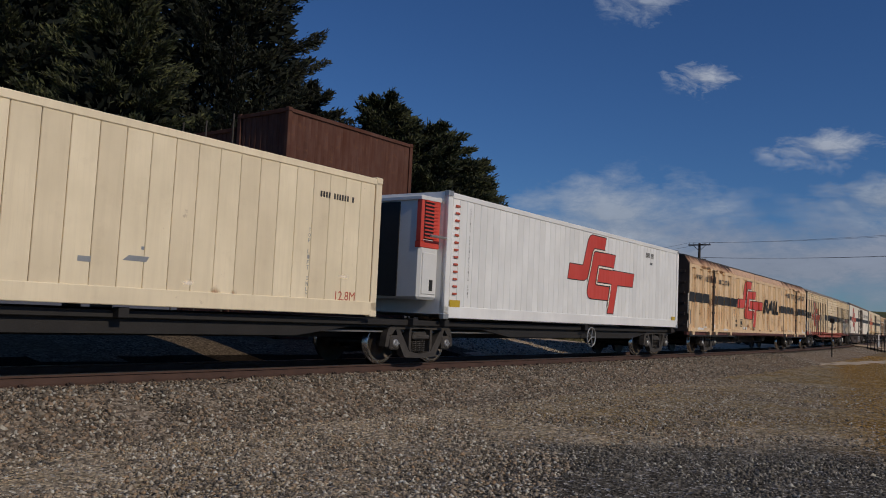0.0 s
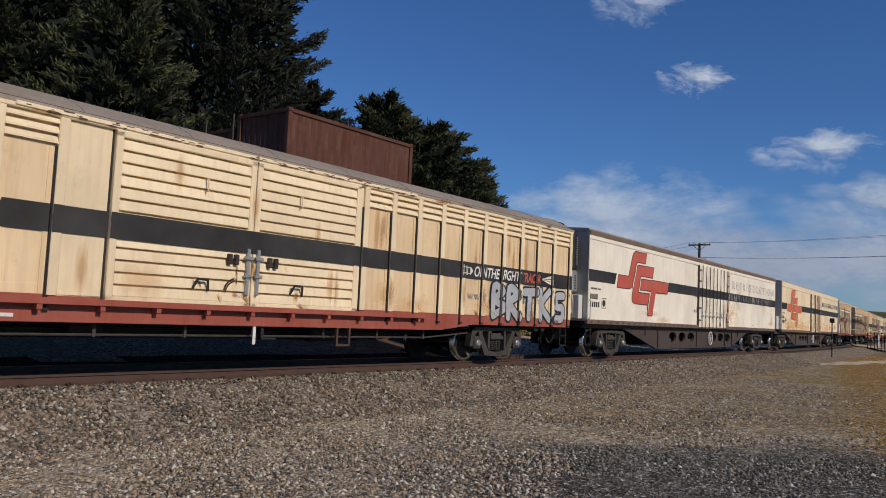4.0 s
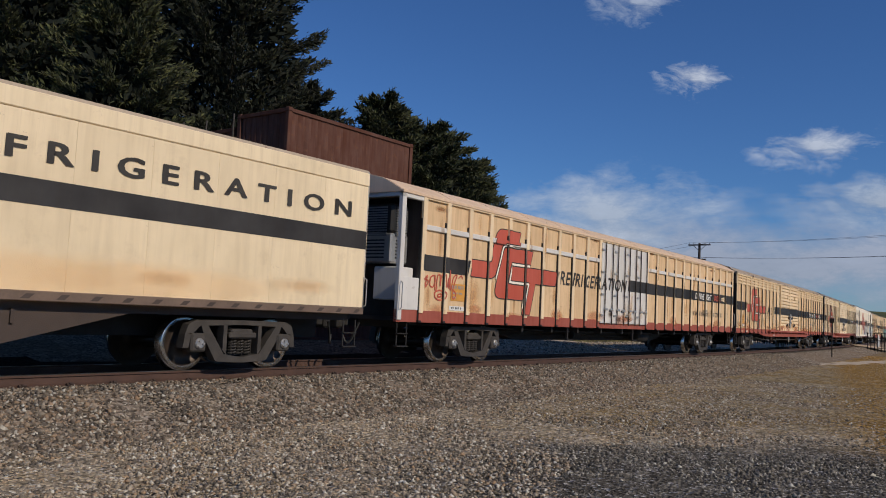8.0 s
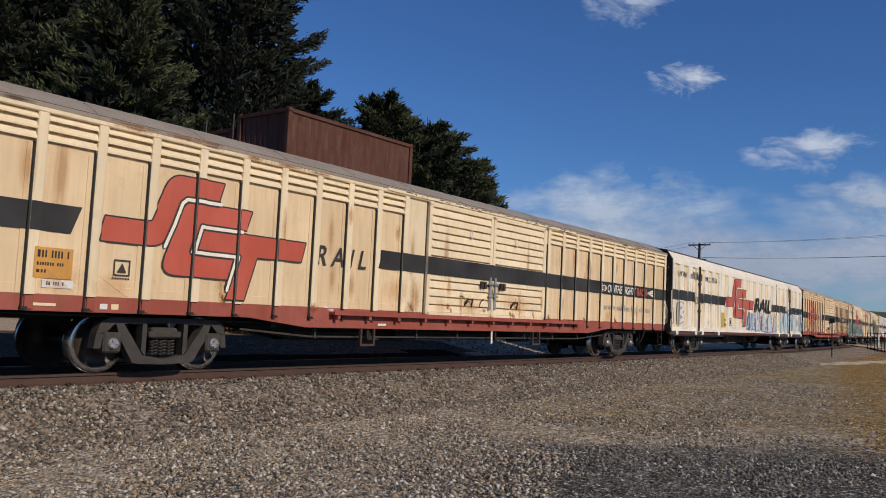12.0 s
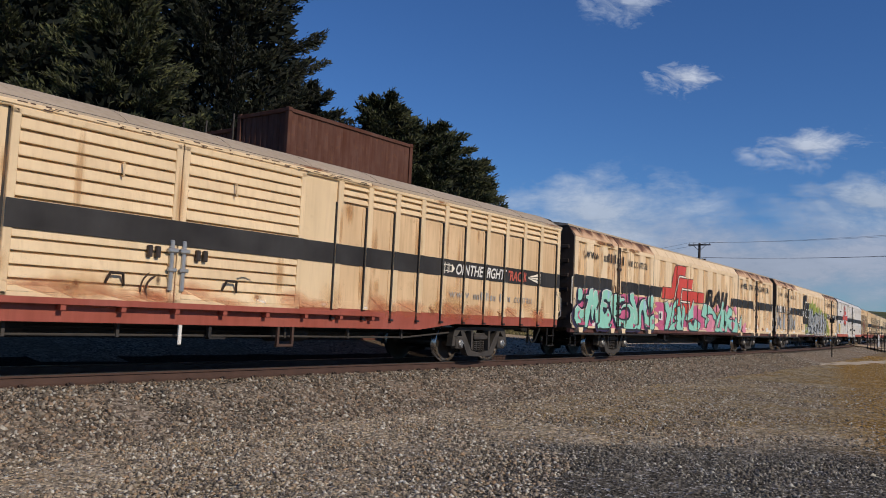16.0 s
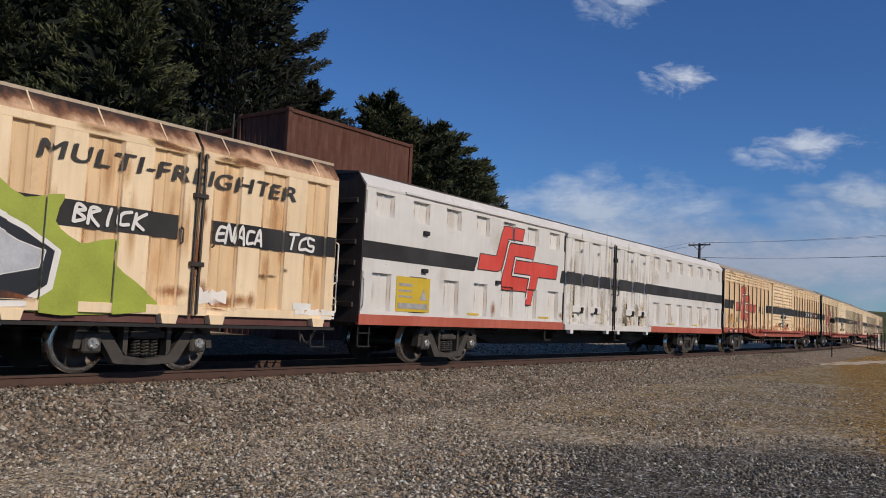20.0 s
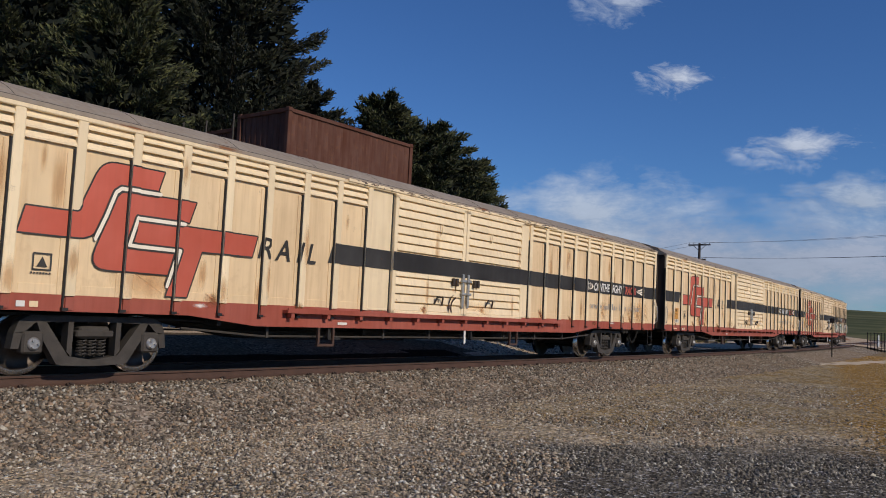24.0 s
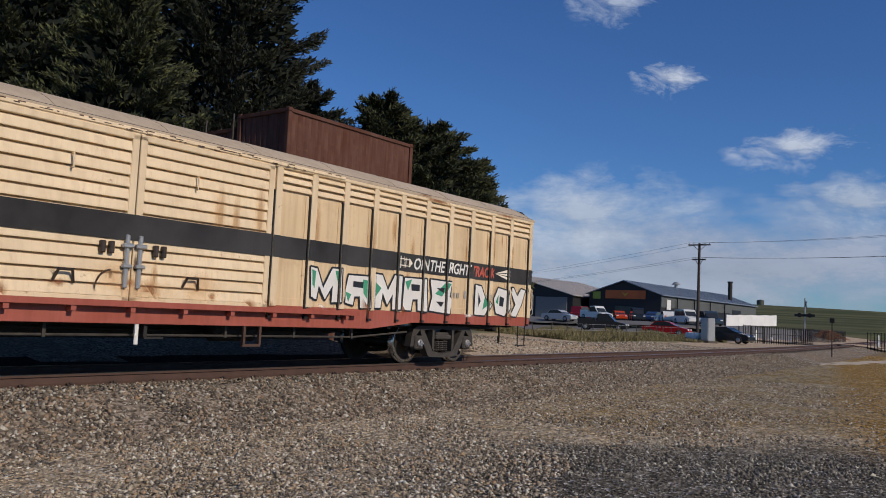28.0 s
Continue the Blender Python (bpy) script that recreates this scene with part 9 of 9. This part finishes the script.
# hoarding, fence, bins and posts beside the crossing
hoard = thing("hoarding", "long white sheet hoarding on posts", "hoarding")
for k in range(4):
    part("sheet", Shape().prism([(0.0, 1.02), (1.41, 1.08), (1.41, 2.16 + 0.03 * (k % 2)), (0.7, 2.10), (0.0, 2.14)], -0.02, 0.02), MAT["white_new"], hoard, at=(k * 1.42, 0, 0.05 * k))
    part("post", Shape().box(0.0, 0.08, 0.02, 0.1, -0.8, 2.1), MAT["frame"], hoard, at=(k * 1.42, 0, 0))
hoard.matrix_basis = pose(82.6, 14.0, 0.32, 0, 0, -40)
fence = thing("steel_fence", "black steel mesh fence at the level crossing", "fence")
for x0, y0, x1, y1, n in ((83.5, 12.6, 92.5, 8.2, 30), (92.6, 3.0, 93.4, -7.5, 34), (97.0, 11.2, 150.0, 15.9, 60)):
    for k in range(n + 1):
        q = k / n
        x, y = x0 + (x1 - x0) * q, y0 + (y1 - y0) * q
        z = max(ground_z(x, y), -0.4)
        put("post" if k % 5 == 0 else "paling", shared(("pal", k % 5 == 0), lambda: Shape().box(-0.05 if k % 5 == 0 else -0.014, 0.05 if k % 5 == 0 else 0.014, -0.03, 0.03, -0.2, 1.75).mesh("paling", MAT["frame"])), fence, (x, y, z))
    for h in (0.2, 0.95, 1.68):
        part("rail", Shape().cyl((x0, y0, max(ground_z(x0, y0), -0.4) + h), (x1, y1, max(ground_z(x1, y1), -0.4) + h), 0.025, 5), MAT["frame"], fence)
wf = thing("wire_fence", "post and wire fence along the grass verge", "fence")
for k in range(14):
    x = 46 + 2.4 * k
    y = line_y(x) + 13.2
    put("post", shared("wpost", lambda: Shape().cyl((0, 0, -0.1), (0, 0, 1.0), 0.035, 7).mesh("post", MAT["bogie"])), wf, pose(x, y, ground_z(x, y), ((k * 37 % 7) - 3) * 2, ((k * 53 % 9) - 4) * 3))
s = Shape()
for z in (0.5, 0.95):
    for k in range(13):
        a, b = 46 + 2.4 * k, 48.4 + 2.4 * k
        s.cyl((a, line_y(a) + 13.2, ground_z(a, line_y(a) + 13.2) + z), (b, line_y(b) + 13.2, ground_z(b, line_y(b) + 13.2) + z), 0.012, 4)
part("wire", s, MAT["galv"], wf)


def grass_tufts():
    rng = np.random.default_rng(4)
    n = 70000
    x = 46 + 32 * rng.random(n)
    off = 9.8 + 8.4 * rng.random(n) - 1.2 * (x > 66)
    y = np.array([line_y(a) for a in x]) + off
    z = np.array([ground_z(a, b) for a, b in zip(x, y)])
    p = np.stack([x, y, z - 0.02], 1)
    d = np.stack([rng.normal(size=n) * 0.35, rng.normal(size=n) * 0.35, np.ones(n)], 1)
    v = blades(p, d, (0.18 + 0.38 * rng.random(n)) * (0.7 + 0.6 * np.sin(x * 0.9) * np.sin(off * 1.3 + x * 0.3)), 0.012 + 0.018 * rng.random(n), rng)
    me = bpy.data.meshes.new("grass")
    me.vertices.add(n * 4)
    me.vertices.foreach_set("co", v.reshape(-1))
    me.loops.add(n * 4)
    me.loops.foreach_set("vertex_index", np.arange(n * 4, dtype=np.int32))
    me.polygons.add(n)
    me.polygons.foreach_set("loop_start", np.arange(0, n * 4, 4, dtype=np.int32))
    me.update(calc_edges=True)
    me.materials.append(stone_material("dry_green_grass", ((0.0, (0.10, 0.098, 0.036)), (0.5, (0.225, 0.195, 0.085)), (0.85, (0.34, 0.28, 0.14)), (1.0, (0.48, 0.39, 0.23)))))
    tagged(new("grass", me), "long rough green grass on the verge", "grass", kind="stuff")


grass_tufts()

# power pole and wires
pole = thing("power_pole", "dark timber power pole with cross-arms and insulators", "utility pole")
part("pole", Shape().cyl((0, 0, -0.3), (0.08, 0, 10.2), 0.19, 12, 0.13), TIMBER, pole)
for z, r in ((10.0, 1.25), (8.35, 0.75)):
    arm = part("cross_arm", Shape().box(-0.06, 0.06, -r, r, z - 0.07, z + 0.07, 0.01).cyl((0, -r * 0.6, z), (0.05, 0, z - 0.7), 0.03, 6).cyl((0, r * 0.6, z), (0.05, 0, z - 0.7), 0.03, 6), TIMBER, pole)
    for k in (-1, -0.55, 0.55, 1):
        part("insulator", Shape().lathe([(0.0, 0.0), (0.05, 0.02), (0.03, 0.1), (0.07, 0.12), (0.03, 0.2), (0.0, 0.22)], (0, k * r * 0.92, z + 0.07), "z", 8), MAT["cap"], arm, smooth=True)
PX, PY = 90.2, 19.6
PZ = ground_z(PX, PY)
pole.matrix_basis = Matrix.Translation((PX, PY, PZ))
wires = thing("power_wires", "sagging dark overhead wires", "cable")
for h, offs, r in ((10.25, (-1.15, 1.15), 0.011), (8.6, (-0.69, 0.69), 0.014)):
    for o in offs:
        for tx, ty, tz in ((46.0, -38.0, 9.4), (170.0, 120.0, 9.6)):
            pts = []
            for q in np.linspace(0, 1, 15):
                pts.append((PX + (tx - PX) * q + 0.0, PY + o * (1 - q) + o * q + (ty - PY) * q, PZ + h + (tz - 10.6) * q - 4 * q * (1 - q) * 1.0))
            part("wire", Shape().tube(pts, r, 4), MAT["black"], wires)

# crossing signals, small sign, marker posts
sig = thing("crossing_signal", "level crossing signal mast with crossed boards and lamps", "railway signal")
part("mast", Shape().cyl((0, 0, 0), (0, 0, 5.6), 0.08, 10), MAT["galv"], sig)
part("crossed_boards", Shape().prism([(-0.6, 4.4), (0.5, 5.3), (0.6, 5.15), (-0.5, 4.25)], -0.12, -0.09, "y").prism([(0.6, 4.4), (-0.5, 5.3), (-0.6, 5.15), (0.5, 4.25)], -0.16, -0.13, "y"), MAT["frame"], sig)
part("lamp_board", Shape().box(-0.14, -0.05, -1.2, 1.2, 3.3, 3.6, 0.03).cyl((-0.2, -0.6, 3.45), (-0.05, -0.6, 3.45), 0.28, 14).cyl((-0.2, 0.6, 3.45), (-0.05, 0.6, 3.45), 0.28, 14), MAT["black"], sig)
part("base", Shape().box(-0.3, 0.3, -0.3, 0.3, -0.3, 0.35, 0.03), MAT["sleeper"], sig)
sig.matrix_basis = Matrix.Translation((109.1, 12.8, ground_z(109.1, 12.8)))
sm = thing("track_sign", "small dark sign on a thin post beside the line", "sign")
part("post", Shape().cyl((0, 0, -0.2), (0, 0, 2.6), 0.035, 8), MAT["frame"], sm)
part("board", Shape().box(-0.02, 0.02, -0.15, 0.15, 2.32, 2.62, 0.015), MAT["black"], sm)
sm.matrix_basis = Matrix.Translation((58.8, -0.55, ground_z(58.8, -0.55) + 0.05))
for x, y, h in ((96.2, 15.0, 1.1), (113.6, 5.3, 1.4), (99.5, 14.2, 0.5), (106, 13.6, 0.4)):
    mp = thing("marker_post", "short white marker post", "post", "white marker posts")
    part("post", Shape().cyl((0, 0, -0.1), (0, 0, h), 0.12, 10).cyl((0, 0, h), (0, 0, h + 0.06), 0.12, 10, 0.05), MAT["white_new"], mp)
    mp.matrix_basis = Matrix.Translation((x, y, ground_z(x, y) + (0.0 if y > 6 else 0.2)))
cab = thing("signal_cabinet", "grey steel signal cabinet on a concrete base", "cabinet")
part("body", Shape().box(-0.45, 0.45, -0.4, 0.4, 0.2, 2.15, 0.04), MAT["galv"], cab)
part("door", Shape().box(-0.48, -0.45, -0.34, 0.34, 0.3, 2.05, 0.01), MAT["galv"], cab)
part("base", Shape().box(-0.6, 0.6, -0.55, 0.55, -0.2, 0.2, 0.02), MAT["sleeper"], cab)
cab.matrix_basis = pose(70.0, 11.5, ground_z(70.0, 11.5) - 0.05, 0, 0, -20)
drum = thing("concrete_ring", "pale concrete ring on the gravel verge", "concrete ring")
part("ring", Shape().lathe([(0.60, -0.2), (0.72, -0.2), (0.74, 0.66), (0.70, 0.74), (0.60, 0.74), (0.58, -0.2)], (0, 0, 0), "z", 16), MAT["white_new"], drum, smooth=True)
drum.matrix_basis = Matrix.Translation((70.6, 12.9, ground_z(70.6, 12.9)))
# road over the crossing
road = Shape()
for k in range(24):
    a, b = -40 + k * 5, -35 + k * 5
    for p, q in ((a, b),):
        x0, x1 = 99 - 0.15 * p, 99 - 0.15 * q
        za = lambda x, y: (ground_z(x, y) + 0.04) if abs(y - line_y(x)) > 4.5 else -0.02
        road.add([(x0 - 3.5, p, za(x0, p)), (x0 + 3.5, p, za(x0, p)), (x1 + 3.5, q, za(x1, q)), (x1 - 3.5, q, za(x1, q))], [(0, 1, 2, 3)])
tagged(put("road", road.mesh("road", G_PALE)), "pale gravel road over the level crossing", "road", kind="structure")
mound = Shape()
rng = np.random.default_rng(3)
for i in range(13):
    for j in range(9):
        u, v = i / 12 * 2 - 1, j / 8 * 2 - 1
        mound.v.append((166 + 3.5 * v, 22.0 + 3.6 * u, ground_z(166, 22.2) + max(-0.3, 1.5 * (1 - u * u) * (1 - v * v) + 0.25 * rng.normal() * (1 - u * u))))
for i in range(12):
    for j in range(8):
        k = i * 9 + j
        mound.f.append((k, k + 9, k + 10, k + 1))
tagged(put("earth_mound", mound.mesh("earth_mound", surface("orange_clay_earth", (0.22, 0.095, 0.038), 0.95, vary=0.3, scale=0.6, bump=0.5, bscale=4), True)), "bank of bare orange clay earth", "earth mound")
tank = thing("water_tank", "green-grey round water tank on the hill", "tank")
part("shell", Shape().lathe([(0.0, 0.0), (2.6, 0.0), (2.6, 4.4), (0.3, 5.0), (0.0, 5.0)], (0, 0, -1), "z", 20), surface("olive_tank_steel", (0.07, 0.075, 0.055), 0.6), tank)
TX, TY = 935.0, 250.4
tank.matrix_basis = Matrix.Translation((TX, TY, ground_z(TX, TY))) @ Matrix.Scale(1.5, 4)


# ---- clouds: thin sheets of broken vapour, far off, drifting ----
def cloud_material(name, scale, low, dense, bright):
    m, n, l, b = nodes_of(name)
    tc = n.new("ShaderNodeTexCoord")
    mp = n.new("ShaderNodeMapping")
    l.new(tc.outputs["Object"], mp.inputs["Vector"])
    mp.inputs["Scale"].default_value = (0.62, 1.5, 1.0)
    warp = n.new("ShaderNodeTexNoise")
    warp.inputs["Scale"].default_value, warp.inputs["Detail"].default_value = scale * 0.8, 3
    l.new(mp.outputs[0], warp.inputs["Vector"])
    bent = n.new("ShaderNodeVectorMath")
    bent.operation = "MULTIPLY_ADD"
    l.new(warp.outputs["Color"], bent.inputs[0])
    bent.inputs[1].default_value = (90, 90, 0)
    l.new(mp.outputs[0], bent.inputs[2])
    fine = noise_node(n, l, scale, 9, bent.outputs[0], 0.64)
    gr = n.new("ShaderNodeTexGradient")
    gr.gradient_type = "QUADRATIC_SPHERE"
    m2 = n.new("ShaderNodeMapping")
    l.new(tc.outputs["Generated"], m2.inputs["Vector"])
    m2.inputs["Location"].default_value, m2.inputs["Scale"].default_value = (-1, -1, 0), (2, 2, 0)
    l.new(m2.outputs[0], gr.inputs["Vector"])
    both = mix(n, l, 0.5, ramp(n, l, fine, 0.28, 0.72), gr.outputs["Fac"])
    a = ramp(n, l, both, low + 0.02, low + 0.36, (0, 0, 0), (dense,) * 3)
    alpha = mix(n, l, 1.0, a, ramp(n, l, gr.outputs["Fac"], 0.0, 0.25), "MULTIPLY")
    em, tr, mx = n.new("ShaderNodeEmission"), n.new("ShaderNodeBsdfTransparent"), n.new("ShaderNodeMixShader")
    l.new(ramp(n, l, fine, 0.3, 0.7, tuple(c * 0.75 for c in bright), bright), em.inputs["Color"])
    em.inputs["Strength"].default_value = 1.0
    l.new(alpha, mx.inputs[0])
    l.new(tr.outputs[0], mx.inputs[1])
    l.new(em.outputs[0], mx.inputs[2])
    l.new(mx.outputs[0], n["Material Output"].inputs["Surface"])
    return m


CLOUDS = []


def cloud(label, px, py, pz, wide, tall, low, dense, bright, scale=0.006, roll=0.0):
    s = Shape()
    nx, nz = 8, 4
    for i in range(nx + 1):
        for j in range(nz + 1):
            u, v = i / nx - 0.5, j / nz - 0.5
            s.v.append((u * wide, v * tall, 40 * math.cos(u * 3) * math.cos(v * 3)))
    for i in range(nx):
        for j in range(nz):
            k = i * (nz + 1) + j
            s.f.append((k, k + nz + 1, k + nz + 2, k + 1))
    me = bpy.data.meshes.new("cloud")
    me.from_pydata(s.v, [], s.f)
    me.materials.append(cloud_material("cloud_vapour", scale, low, dense, bright))
    ob = tagged(new("cloud", me), label, "cloud", "clouds", "structure")
    ob.visible_shadow = False
    at = look((px, py, pz), EYE, roll) @ pose(0, 0, 0, 0, 180, 0) @ pose(0, 0, 0, 0, 180, 0)
    CLOUDS.append((ob, at))
    return ob


cloud("thin ragged white cloud high in the blue sky", 2297, 990, 985, 520, 270, 0.41, 0.7, (0.50, 0.57, 0.70), 0.012, 12)
cloud("small white puff of cloud", 2373, 835, 745, 430, 200, 0.42, 0.8, (0.62, 0.67, 0.77), 0.014, 14)
cloud("long broken white cloud", 2492, 508, 525, 700, 230, 0.41, 0.8, (0.60, 0.65, 0.75), 0.010, 3)
cloud("grey-white cloud bank low over the horizon", 2640, 372, 380, 900, 300, 0.35, 0.85, (0.44, 0.51, 0.63), 0.007, 4)
cloud("broad pale cloud bank low over the horizon", 2480, 1170, 345, 1500, 560, 0.32, 0.85, (0.50, 0.57, 0.69), 0.005, -2)
cloud("hazy low cloud along the horizon", 3570, 1120, 255, 4400, 760, 0.22, 0.85, (0.40, 0.44, 0.55), 0.003, 0)


# ---- what moves ----
def wagon_pose(head, a, b):
    """A wagon whose pivots, a and b behind its head, both sit on the line."""
    pa, pb = Vector((head + a, line_y(head + a))), Vector((head + b, line_y(head + b)))
    ax = (pb - pa).normalized()
    o = pa - ax * a
    return pose(o.x, o.y, 0, 0, 0, math.degrees(math.atan2(ax.y, ax.x)))


def motions():
    heads = {}
    for w, head, L, a, b in TRAIN:
        walk(w, [(t, wagon_pose(head - SPEED * (t - 14), a, b)) for t in range(0, 29)])
        heads[w.name] = head
    for ws, wagon, x in WHEELS:
        home = ws.location.copy()
        near, gone = 14 + (heads[wagon.name] + x - 48) / SPEED, 14 + (heads[wagon.name] + x + 2) / SPEED
        f0, f1 = max(0, math.ceil(near * FPS)), min(28 * FPS, math.floor(gone * FPS))
        rows = [(0, pose(*home))]
        if f1 > f0:
            for f in range(max(f0, 1), f1 + 1):
                turn = -math.degrees(SPEED * (f - f0) / FPS / 0.46)
                rows.append((f / FPS, pose(home.x, home.y, home.z, 0, turn, 0)))
            if f1 < 28 * FPS:
                rows.append((28, rows[-1][1]))
        else:
            rows.append((28, pose(*home)))
        walk(ws, rows)
    for ob, at in CLOUDS:
        drift = Vector((-0.40, 0.90, 0.0)) * 95
        walk(ob, [(0, at), (28, Matrix.Translation(drift) @ at)])


motions()
